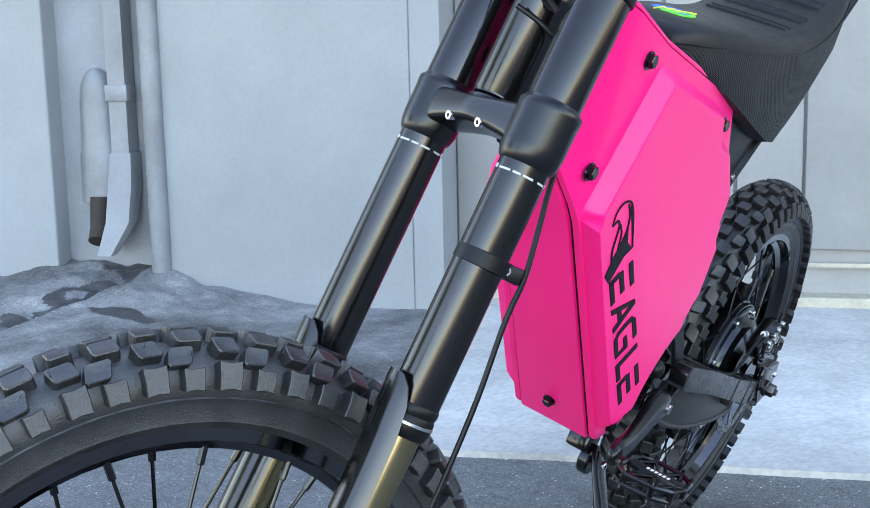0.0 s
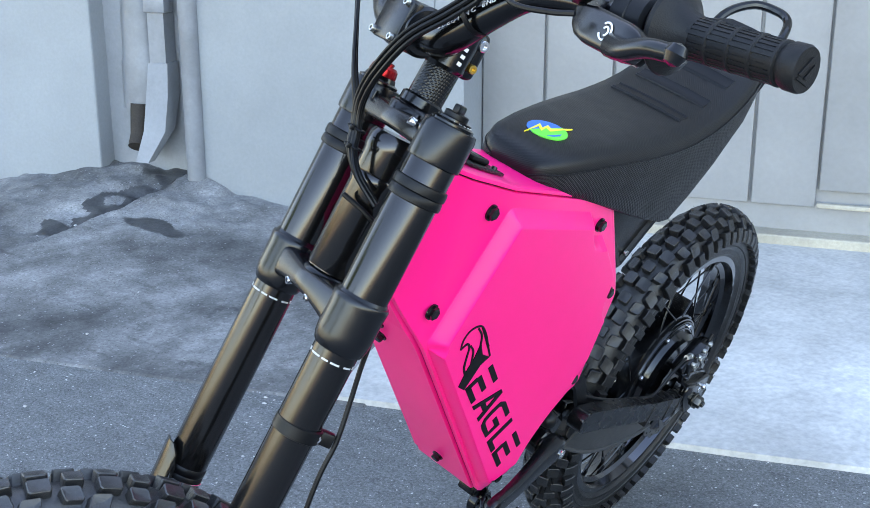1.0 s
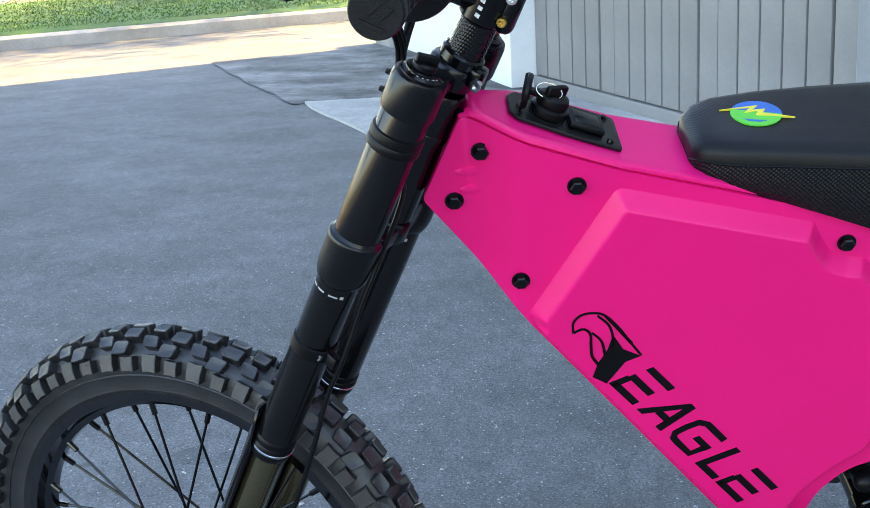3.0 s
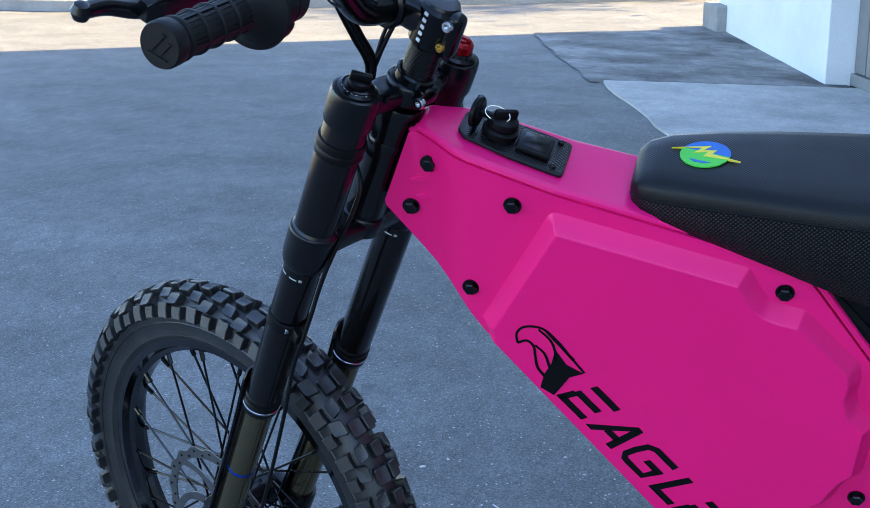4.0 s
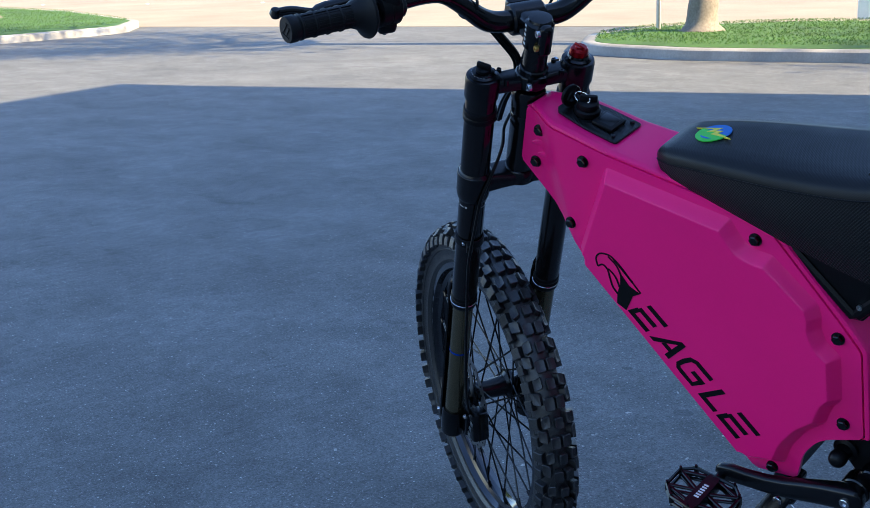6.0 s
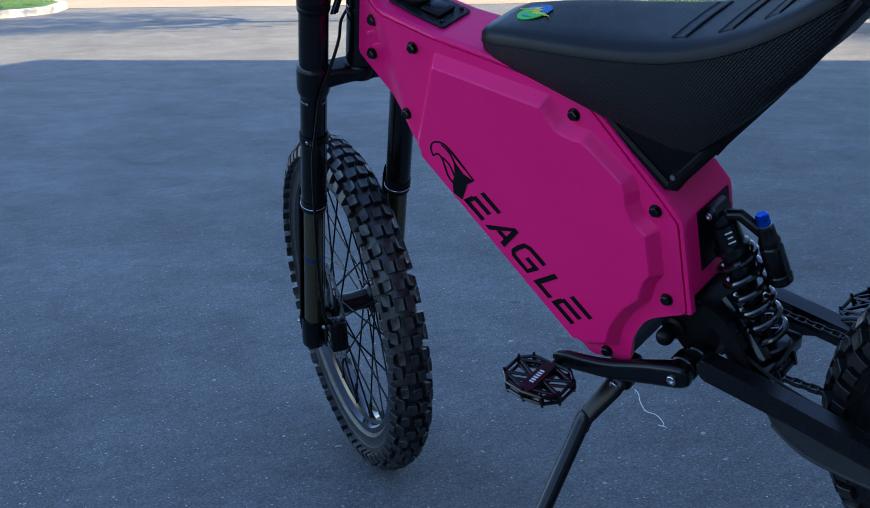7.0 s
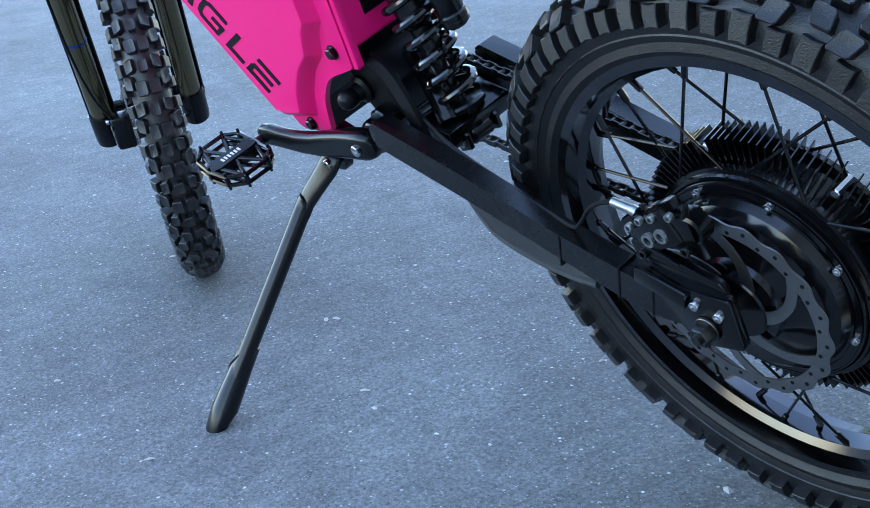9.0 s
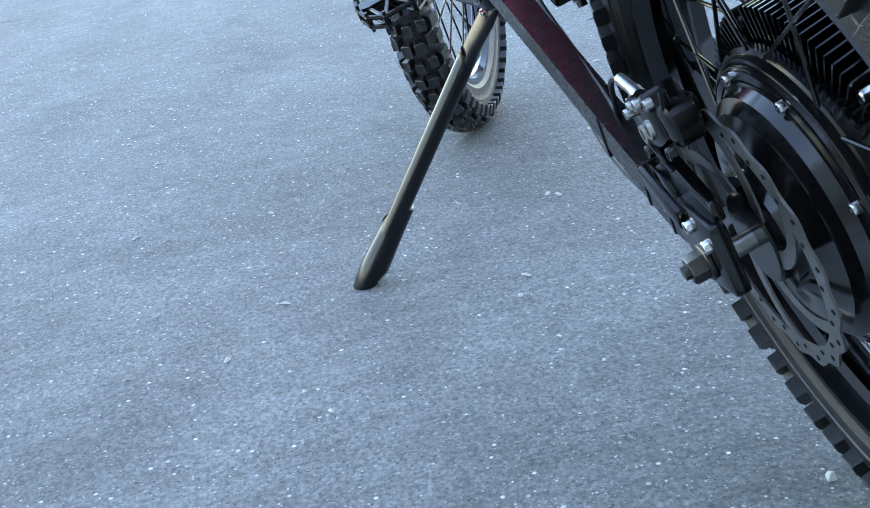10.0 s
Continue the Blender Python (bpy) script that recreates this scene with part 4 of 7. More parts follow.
def spokes(wheel, R0, hub_r, hub_y, count, label, cross=0.32, rim_y=0.006):
    """Each spoke with its nipple is a part of the wheel."""
    for k in range(count):
        side = -1 if k % 2 else 1
        lead = 1 if (k // 2) % 2 else -1
        a = 2 * math.pi * k / count
        h = a + lead * cross
        p = Vector((hub_r * math.cos(h), side * hub_y, hub_r * math.sin(h)))
        q = Vector(((R0 - 0.011) * math.cos(a), side * rim_y, (R0 - 0.011) * math.sin(a)))
        d = (q - p).normalized()
        b = join(tube([p, q], 0.0017, 7), cyl(q - d * 0.016, q + d * 0.003, 0.0034, 8, 0.0008))
        part("spoke", b, BLACK, wheel, label if k == 0 else "")


# rear wheel
rear_wheel = part("rear_wheel", join(cyl((0, -0.105, 0), (0, 0.105, 0), 0.0075, 14, 0.001), cyl((0, -0.03, 0), (0, 0.06, 0), 0.05, 24)), ZINC, bike, "rear wheel with a black hub motor")
rear_wheel.matrix_basis = Matrix.Translation(REAR_AXLE) @ Matrix.Rotation(radians(1.0), 4, "Z") @ Matrix.Rotation(radians(11), 4, "Y")
part("tyre", tyre_mesh(0.3265, 0.0465, 0.235, 0.030, 2), RUBBER2, rear_wheel, "black knobbly off-road tyre", angle=30)
part("rim", rim_mesh(0.235, 0.030), RIM, rear_wheel, "gloss black alloy rim")
# hub motor: stepped covers, bolt ring, cooling fins
hub = [(0.02, -0.062), (0.045, -0.062), (0.048, -0.056), (0.060, -0.050), (0.085, -0.047), (0.094, -0.040), (0.098, -0.031), (0.1005, -0.0305), (0.1008, -0.0290), (0.1020, -0.0290), (0.1023, -0.0305), (0.1085, -0.0300), (0.1088, -0.0285), (0.1098, -0.0285), (0.1101, -0.0295), (0.1115, -0.0290), (0.1125, -0.025), (0.1135, -0.0262), (0.116, -0.0258), (0.117, -0.020), (0.121, -0.019),
       (0.121, -0.012), (0.117, -0.010), (0.117, 0.026), (0.124, 0.028), (0.124, 0.034), (0.112, 0.040), (0.098, 0.042), (0.09, 0.050), (0.05, 0.057), (0.02, 0.058)]
part("motor_housing", lathe([(0, -0.062), *hub, (0, 0.058)], 96, Matrix.Rotation(radians(-90), 4, "X")), MOTOR, rear_wheel, "black stepped hub motor housing", angle=25)
for k in range(8):
    a = radians(22.5 + 45 * k - 11 + 22.5)
    c = Vector((0.1045 * math.cos(a), -0.030, 0.1045 * math.sin(a)))
    part("cover_bolt", capbolt(c, c + Vector((0, -1, 0)), 0.0042, 0.005), CHROME, rear_wheel, "bright socket bolt" if k == 0 else "")
fin_box = box((0.026, 0.033, 0.0014), None)
fin = None
for k in range(108):
    a = 2 * math.pi * k / 108
    if k % 18 in (0,):
        continue
    m = Matrix.Rotation(-a, 4, "Y") @ Matrix.Translation((0.1325, 0.008, 0)) @ Matrix.Rotation(radians(8), 4, "X")
    if fin is None:
        fin = part("cooling_fin", fin_box, BLACK, rear_wheel, "thin black cooling fin", False)
        fin.matrix_basis = m
    else:
        share("cooling_fin", fin, m, rear_wheel)
for k in range(6):
    a = 2 * math.pi * k / 6
    c = Vector((0.134 * math.cos(a), -0.004, 0.134 * math.sin(a)))
    part("fin_clamp_bolt", cyl(c, c + Vector((0, 0.026, 0)), 0.005, 8, 0.001), CHROME, rear_wheel)
brake_disc(rear_wheel, 0.1015, 0.036, -0.0665)
part("rotor_carrier", cyl((0, -0.069, 0), (0, -0.055, 0), 0.036, 32, 0.002), BLACK, rear_wheel)
spokes(rear_wheel, 0.235, 0.122, 0.022, 36, "black steel spoke", 0.42)
v = Vector((0.208 * math.cos(4.0), 0, 0.208 * math.sin(4.0)))
part("valve", tube([v, v * 0.93, v * 0.925, v * 0.85], [0.006, 0.006, 0.004, 0.004], 10), BLACK, rear_wheel, "black valve stem with a cap")

# front wheel
front_wheel = part("front_wheel", rod((0, -0.06, 0), (0, 0.06, 0), [(0.010, -0.008), (0.010, 0.004), (0.027, 0.010), (0.030, 0.016), (0.030, 0.024), (0.020, 0.030), (0.018, 0.06), (0.020, 0.09), (0.028, 0.097), (0.028, 0.106), (0.011, 0.112), (0.010, 0.128)], 32),
                   SATIN2, bike, "turned front wheel with a black hub")
front_wheel.matrix_basis = S @ Matrix.Translation(FRONT_AXLE) @ Matrix.Rotation(radians(1.5), 4, "Z") @ Matrix.Rotation(radians(4), 4, "Y")
part("tyre", tyre_mesh(0.3265, 0.0385, 0.2415, 0.0215, 7), RUBBER, front_wheel, "black knobbly off-road tyre", angle=30)
part("rim", rim_mesh(0.2415, 0.0215), RIM, front_wheel, "gloss black alloy rim")
brake_disc(front_wheel, 0.1015, 0.036, -0.046)
spokes(front_wheel, 0.2415, 0.028, 0.036, 36, "black steel spoke", 1.15)

# ---- side panels and box ----
OUT = [(-0.447, 0.976), (-0.487, 0.887), (-0.405, 0.770), (-0.150, 0.424), (-0.0805, 0.427), (-0.0645, 0.4735), (-0.034, 0.510), (0.034, 0.531), (0.049, 0.672), (0.030, 0.705), (-0.063, 0.848), (-0.300, 0.919)]
OUTR = round_outline(OUT, [0.006, 0.006, 0.015, 0.010, 0.008, 0.08, 0.08, 0.008, 0.02, 0.03, 0.035, 0.03], 4)


def ymid(x):
    return 0.0325 * (x + 0.43) - 0.02


def half_left(x):
    """Distance of the left flange's base from y = 0: it narrows towards the head tube."""
    t = min(1, max(0, (-0.385 - x) / 0.06))
    return 0.064 - 0.023 * t * t * (3 - 2 * t)


def bend(bm, base):
    """Follows the box's narrowing: y = -base keeps to the left face, y = base to the right one."""
    for x in (-0.386, -0.400, -0.413, -0.426, -0.438, -0.45, -0.465):
        bmesh.ops.bisect_plane(bm, geom=bm.verts[:] + bm.edges[:] + bm.faces[:], plane_co=(x, 0, 0), plane_no=(1, 0, 0))
    for v in bm.verts:
        x, y = v.co.x, v.co.y
        if y < 0:
            v.co.y = y + base - half_left(x)
        else:
            v.co.y = y - base + half_left(x) + 2 * ymid(x)
    return bm


BULGE = [(-0.304, 0.903), (-0.110, 0.848), (-0.101, 0.828), (-0.091, 0.812), (-0.074, 0.805), (-0.056, 0.801), (0.000, 0.738), (0.002, 0.718), (-0.001, 0.700), (0.003, 0.681), (0.021, 0.662), (0.013, 0.590),
         (-0.001, 0.576), (-0.009, 0.562), (-0.0175, 0.5435), (-0.050, 0.5195), (-0.078, 0.486), (-0.095, 0.450), (-0.156, 0.4395), (-0.391, 0.757)]
BULGER = round_outline(BULGE, [0.012, 0.008, 0.012, 0.016, 0.016, 0.012, 0.020, 0.012, 0.016, 0.016, 0.012, 0.012, 0.014, 0.016, 0.016, 0.09, 0.09, 0.008, 0.010, 0.014], 4)


def field():
    """The raised field: height follows the distance from its outline."""
    poly = np.array(BULGER)
    st = 0.0015
    xs, zs = np.arange(-0.400, 0.022, st), np.arange(0.430, 0.916, st)
    gx, gz = np.meshgrid(xs, zs, indexing="ij")
    p = np.stack([gx.ravel(), gz.ravel()], 1)
    best = np.full(len(p), 9.0)
    inside = np.zeros(len(p), bool)
    for a, b in zip(poly, np.roll(poly, -1, 0)):
        e = b - a
        t = np.clip(((p - a) @ e) / max(1e-12, e @ e), 0, 1)
        steep = 3.0 if np.hypot(*e) > 0.3 else 1.0       # the long lower edge drops off sharply
        best = np.minimum(best, steep * np.hypot(*(p - a - t[:, None] * e).T))
        cross = ((a[1] > p[:, 1]) != (b[1] > p[:, 1]))
        with np.errstate(divide="ignore", invalid="ignore"):
            xi = (b[0] - a[0]) * (p[:, 1] - a[1]) / (b[1] - a[1]) + a[0]
        inside ^= cross & (p[:, 0] < xi)
    d = np.where(inside, best, -best)
    f = np.clip((d + 0.0005) / np.interp(p[:, 0], [-0.13, -0.04], [0.0165, 0.0140]), 0, 1)
    y = 0.0668 + 0.0182 * (0.78 * f + 0.22 * f * f * (3 - 2 * f))
    y = np.where(d < -0.0012, 0.0650, y)
    nx, nz = gx.shape
    keep = (d > -0.005).reshape(nx, nz)
    verts = np.stack([p[:, 0], -y, p[:, 1]], 1)
    faces = [(i * nz + k, (i + 1) * nz + k, (i + 1) * nz + k + 1, i * nz + k + 1) for i in range(nx - 1) for k in range(nz - 1) if keep[i, k] and keep[i + 1, k] and keep[i, k + 1] and keep[i + 1, k + 1]]
    me = bpy.data.meshes.new("tmp")
    me.from_pydata(verts.tolist(), [], faces)
    bm = bmesh.new()
    bm.from_mesh(me)
    bpy.data.meshes.remove(me)
    bmesh.ops.delete(bm, geom=[v for v in bm.verts if not v.link_faces], context="VERTS")
    return bm


def side_panel(sgn):
    """Flange with a rolled edge and the raised, chamfered field."""
    bm = join(bend(plate(OUTR, -0.0680, -0.0605, 0.0022, 2), 0.064), field())
    if sgn > 0:
        for v in bm.verts:
            v.co.y = 2 * ymid(v.co.x) - v.co.y
    return bm


OUTB = [(-0.439, 0.981), (-0.484, 0.885), (-0.408, 0.768), (-0.1515, 0.4205), (-0.108, 0.434), (-0.086, 0.505), (-0.036, 0.545), (0.045, 0.553), (0.058, 0.674), (0.0378, 0.7095), (-0.0575, 0.855), (-0.298, 0.9255)]
OUTBR = round_outline(OUTB, [0.006, 0.006, 0.015, 0.010, 0.008, 0.08, 0.08, 0.008, 0.02, 0.03, 0.035, 0.03], 4)
body = part("battery_box", bend(plate(OUTBR, -0.0572, 0.0572, 0.001, 1), 0.064), PINK, bike, "pink painted battery box with rounded edges")
OUTX = [(-0.439, 0.981), (-0.484, 0.885), (-0.408, 0.768), (-0.1515, 0.4205), (-0.0805, 0.427), (-0.0645, 0.4735), (-0.034, 0.510), (0.043, 0.5285), (0.058, 0.674), (0.0378, 0.7095), (-0.0575, 0.855), (-0.298, 0.9255)]


def box_rim():
    """The box's rounded lip round the panel, with a narrow joint left between the two."""
    outer, inner = round_outline(OUTX, [0.006, 0.006, 0.015, 0.010, 0.008, 0.08, 0.08, 0.008, 0.02, 0.03, 0.035, 0.03], 4), inset(OUTR, -0.0019)
    lo, li = inset(outer, 0.0014), inset(outer, 0.0045)
    order = list(range(35, 60)) + list(range(0, 4))
    both = bmesh.new()
    for sg in (-1, 1):
        rings = []
        for i in order:
            rings.append([(inner[i][0], sg * 0.0568, inner[i][1]), (inner[i][0], sg * 0.0662, inner[i][1]), (li[i][0], sg * 0.0665, li[i][1]), (lo[i][0], sg * 0.0652, lo[i][1]), (outer[i][0], sg * 0.0620, outer[i][1]), (outer[i][0], sg * 0.0568, outer[i][1])])
        both = join(both, loft(rings))
    return bend(both, 0.064)


part("box_rim", box_rim(), PINK, body, angle=40)
SEAM = [a if 4 <= i < 35 else b for i, (a, b) in enumerate(zip(inset(OUTR, 0.0015), inset(OUTR, -0.0024)))]      # shows only beside the rim
part("seam_gasket", bend(join(plate(SEAM, -0.0616, -0.0566), plate(SEAM, 0.0566, 0.0616)), 0.064), PLASTIC, bike, "thin black seam between box and panels", False)
left_panel = part("side_panel", side_panel(-1), PINK, bike, "pink pressed side panel with a raised field", angle=28)
right_panel = part("side_panel", side_panel(1), PINK, bike, "pink pressed side panel with a raised field", angle=28)
BOLTS = [(-0.430, 0.940), (-0.457, 0.885), (-0.342, 0.907), (-0.396, 0.800), (-0.077, 0.821), (0.021, 0.690), (0.009, 0.551), (-0.118, 0.4365)]
for x, z in BOLTS:
    y = half_left(x) + 0.0042
    part("panel_bolt", hexbolt((x, -y, z), (x, -y - 1, z), 0.0074, 0.0075), BLACK, left_panel)
    yr = 2 * ymid(x) + y
    part("panel_bolt", hexbolt((x, yr, z), (x, yr + 1, z), 0.0074, 0.0075), BLACK, right_panel)
for z, s_ in ((0.925, 1), (0.905, 0.8)):
    # shallow pressed ribs at the nose
    c = Vector((-0.436, -half_left(-0.436) - 0.0035, z - 0.008))
    part("pressed_rib", moved(lathe([(0, 0), (0.010, 0), (0.008, 0.002), (0.004, 0.0024), (0, 0.0027)], 20), axis(c, c + Vector((0, -1, 0))) @ Matrix.Diagonal((2.0 * s_, 0.55, 0.9, 1))), PINK, left_panel)
# bolts on the front face
fd = Vector((-0.816, 0, -0.577))
for t, yy in ((0.06, -0.004), (0.14, 0.002), (0.885, -0.010)):
    p = Vector((-0.405, yy, 0.770)).lerp(Vector((-0.150, yy, 0.424)), t) - Vector((0.0028, 0, 0.002))
    part("front_bolt", hexbolt(p, p + fd, 0.0065, 0.008), BLACK, body)


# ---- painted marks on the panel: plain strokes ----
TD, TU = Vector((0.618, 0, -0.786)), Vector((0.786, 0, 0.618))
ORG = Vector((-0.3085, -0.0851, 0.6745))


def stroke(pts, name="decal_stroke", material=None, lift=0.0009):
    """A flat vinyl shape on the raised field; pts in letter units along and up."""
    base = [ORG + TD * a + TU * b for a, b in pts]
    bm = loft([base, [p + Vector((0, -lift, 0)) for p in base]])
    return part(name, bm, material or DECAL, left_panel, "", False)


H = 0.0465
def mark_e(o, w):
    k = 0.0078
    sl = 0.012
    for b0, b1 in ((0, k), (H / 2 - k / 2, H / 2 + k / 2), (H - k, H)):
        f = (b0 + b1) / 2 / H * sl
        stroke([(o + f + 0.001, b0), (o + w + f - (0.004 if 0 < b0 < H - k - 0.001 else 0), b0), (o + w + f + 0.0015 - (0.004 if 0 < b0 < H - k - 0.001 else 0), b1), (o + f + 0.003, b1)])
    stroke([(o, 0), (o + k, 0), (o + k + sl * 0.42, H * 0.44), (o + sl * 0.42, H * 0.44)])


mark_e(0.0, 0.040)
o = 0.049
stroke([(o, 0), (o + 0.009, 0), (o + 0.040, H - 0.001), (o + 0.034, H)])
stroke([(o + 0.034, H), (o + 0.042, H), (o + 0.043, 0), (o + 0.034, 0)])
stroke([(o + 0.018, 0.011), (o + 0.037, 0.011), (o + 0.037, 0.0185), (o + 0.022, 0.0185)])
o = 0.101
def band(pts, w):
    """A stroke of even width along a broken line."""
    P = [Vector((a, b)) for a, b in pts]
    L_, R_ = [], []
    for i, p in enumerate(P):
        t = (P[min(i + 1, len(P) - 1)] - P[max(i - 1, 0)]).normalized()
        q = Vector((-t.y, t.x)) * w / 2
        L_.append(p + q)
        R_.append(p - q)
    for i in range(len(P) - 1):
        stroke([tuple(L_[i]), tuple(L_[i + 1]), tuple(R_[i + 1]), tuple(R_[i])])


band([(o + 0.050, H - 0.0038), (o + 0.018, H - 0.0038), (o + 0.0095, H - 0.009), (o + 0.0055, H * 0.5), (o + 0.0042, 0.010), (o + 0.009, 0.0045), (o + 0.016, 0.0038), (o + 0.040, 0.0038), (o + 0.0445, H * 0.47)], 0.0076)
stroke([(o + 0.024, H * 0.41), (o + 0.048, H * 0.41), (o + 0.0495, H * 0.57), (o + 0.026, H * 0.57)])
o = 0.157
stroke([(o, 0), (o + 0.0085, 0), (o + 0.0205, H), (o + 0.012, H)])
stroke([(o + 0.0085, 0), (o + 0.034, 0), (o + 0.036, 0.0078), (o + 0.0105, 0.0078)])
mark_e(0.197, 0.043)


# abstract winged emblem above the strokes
def emblem(pts):
    base = [Vector((x, -0.0851, z)) for x, z in pts]
    part("decal_stroke", loft([base, [p + Vector((0, -0.0009, 0)) for p in base]]), DECAL, left_panel, "", False)


def arc_band(pts, ws):
    P = smooth_path([(x, 0, z) for x, z in pts], 5)
    for i in range(len(P) - 1):
        a, b = P[i], P[i + 1]
        t = (b - a).normalized()
        q = Vector((-t.z, 0, t.x))
        wa, wb = (ws[0] + (ws[1] - ws[0]) * k / (len(P) - 1) for k in (i, i + 1))
        emblem([(a.x + q.x * wa, a.z + q.z * wa), (b.x + q.x * wb, b.z + q.z * wb), (b.x - q.x * wb, b.z - q.z * wb), (a.x - q.x * wa, a.z - q.z * wa)])


arc_band([(-0.346, 0.744), (-0.346, 0.757), (-0.338, 0.766), (-0.325, 0.7675), (-0.314, 0.763), (-0.300, 0.7465), (-0.288, 0.727), (-0.2765, 0.7095)], (0.0012, 0.0012))
arc_band([(-0.346, 0.744), (-0.336, 0.748), (-0.329, 0.741), (-0.328, 0.727), (-0.3265, 0.712), (-0.319, 0.699)], (0.0012, 0.0016))
arc_band([(-0.322, 0.764), (-0.3105, 0.751), (-0.306, 0.735), (-0.3065, 0.722)], (0.0011, 0.0016))
arc_band([(-0.314, 0.762), (-0.298, 0.741), (-0.287, 0.726)], (0.0010, 0.0018))
arc_band([(-0.327, 0.7425), (-0.3175, 0.731), (-0.3135, 0.7135)], (0.0010, 0.0016))
emblem([(-0.3255, 0.6845), (-0.311, 0.6745), (-0.2925, 0.702), (-0.302, 0.7105)])
emblem([(-0.302, 0.7105), (-0.2925, 0.702), (-0.2775, 0.7085), (-0.295, 0.7185)])
emblem([(-0.3255, 0.6845), (-0.302, 0.7105), (-0.311, 0.719), (-0.320, 0.703)])
emblem([(-0.311, 0.719), (-0.302, 0.7105), (-0.306, 0.738)])
emblem([(-0.302, 0.7105), (-0.295, 0.7185), (-0.303, 0.733), (-0.306, 0.7385)])

# ---- deck: carbon plate, switch and key ----
DK = Vector((0.153, 0, -0.062)).normalized()
DN = Vector((-DK.z, 0, DK.x))
DECK = Matrix(((DK.x, 0, DN.x, -0.348), (0, 1, 0, -0.014), (DK.z, 0, DN.z, 0.9468), (0, 0, 0, 1)))     # x back along the deck, z out of it
carbon = part("switch_plate", moved(loft([[(x, y, 0.0) for x, y in round_outline([(-0.058, -0.016), (-0.050, -0.026), (0.0, -0.032), (0.056, -0.032), (0.056, 0.032), (0.0, 0.032), (-0.050, 0.026), (-0.058, 0.016)], 0.006, 3)],
                                          [(x, y, 0.0022) for x, y in round_outline([(-0.058, -0.016), (-0.050, -0.026), (0.0, -0.032), (0.056, -0.032), (0.056, 0.032), (0.0, 0.032), (-0.050, 0.026), (-0.058, 0.016)], 0.006, 3)],
                                          [(x * 0.985, y * 0.97, 0.0030) for x, y in round_outline([(-0.058, -0.016), (-0.050, -0.026), (0.0, -0.032), (0.056, -0.032), (0.056, 0.032), (0.0, 0.032), (-0.050, 0.026), (-0.058, 0.016)], 0.006, 3)]]), DECK), CARBON, bike, "black carbon switch plate on the deck")
part("key_switch", moved(join(lathe([(0, 0), (0.0185, 0), (0.0190, 0.003), (0.0185, 0.007), (0.0155, 0.009), (0.0165, 0.012), (0.0150, 0.018), (0.0115, 0.020), (0, 0.0205)], 28), box((0.026, 0.0075, 0.014), Matrix.Translation((0, 0, 0.022)) @ Matrix.Rotation(radians(35), 4, "Z"), 0.003)), DECK @ Matrix.Translation((-0.018, 0, 0.004))), PLASTIC, carbon)
key = part("key", moved(join(lathe([(0.0085, -0.0026), (0.0158, -0.0026), (0.0166, -0.0016), (0.0166, 0.0016), (0.0158, 0.0026), (0.0085, 0.0026)], 28, axis((-0.046, -0.004, 0.021), (0.2, -0.06, 0.06)), True), cyl((-0.047, -0.012, 0.016), (-0.047, 0.006, 0.034), 0.0042, 12, 0.001), box((0.026, 0.007, 0.007), Matrix.Translation((-0.034, -0.002, 0.021)), 0.002)), DECK), PLASTIC, carbon, "black plastic key head")
part("key_ring", moved(tube([(0.013 * math.cos(a) - 0.026, 0.010 * math.sin(a) * 0.4 - 0.004, 0.027 + 0.006 * math.sin(a)) for a in np.linspace(0, 6.2, 22)], 0.0005, 6, True), DECK), CHROME, carbon)
part("display_frame", moved(box((0.036, 0.036, 0.006), Matrix.Translation((0.020, 0, 0.006)), 0.0025), DECK), PLASTIC, carbon)
part("display", moved(box((0.026, 0.026, 0.0012), Matrix.Translation((0.020, 0, 0.0088)), 0.0004), DECK), mat("dark display glass", (0.004, 0.004, 0.0045), 0.22, 0, 0, 10, rough_var=0, spec=0.3), carbon, "dark switched-off display")
for x, y in ((0.044, -0.022), (0.044, 0.024), (-0.046, 0.0)):
    part("plate_screw", moved(lathe([(0, 0.0018), (0.0012, 0.0018), (0.0012, 0.003), (0.0030, 0.0026), (0.0036, 0)], 12), DECK @ Matrix.Translation((x, y, 0.003))), BLACK, carbon)

# ---- seat ----
ST = [(-0.230, 0.914, 0.026, 0.899), (-0.227, 0.9245, 0.037, 0.8965), (-0.217, 0.931, 0.047, 0.892), (-0.195, 0.9345, 0.056, 0.885), (-0.150, 0.934, 0.064, 0.872), (-0.090, 0.931, 0.072, 0.850), (-0.030, 0.927, 0.078, 0.826),
      (0.030, 0.924, 0.081, 0.803), (0.075, 0.924, 0.083, 0.7870), (0.105, 0.926, 0.083, 0.7830), (0.150, 0.932, 0.083, 0.811), (0.200, 0.945, 0.082, 0.846), (0.250, 0.964, 0.078, 0.884), (0.295, 0.985, 0.068, 0.926), (0.320, 0.998, 0.052, 0.958), (0.332, 1.003, 0.028, 0.985)]


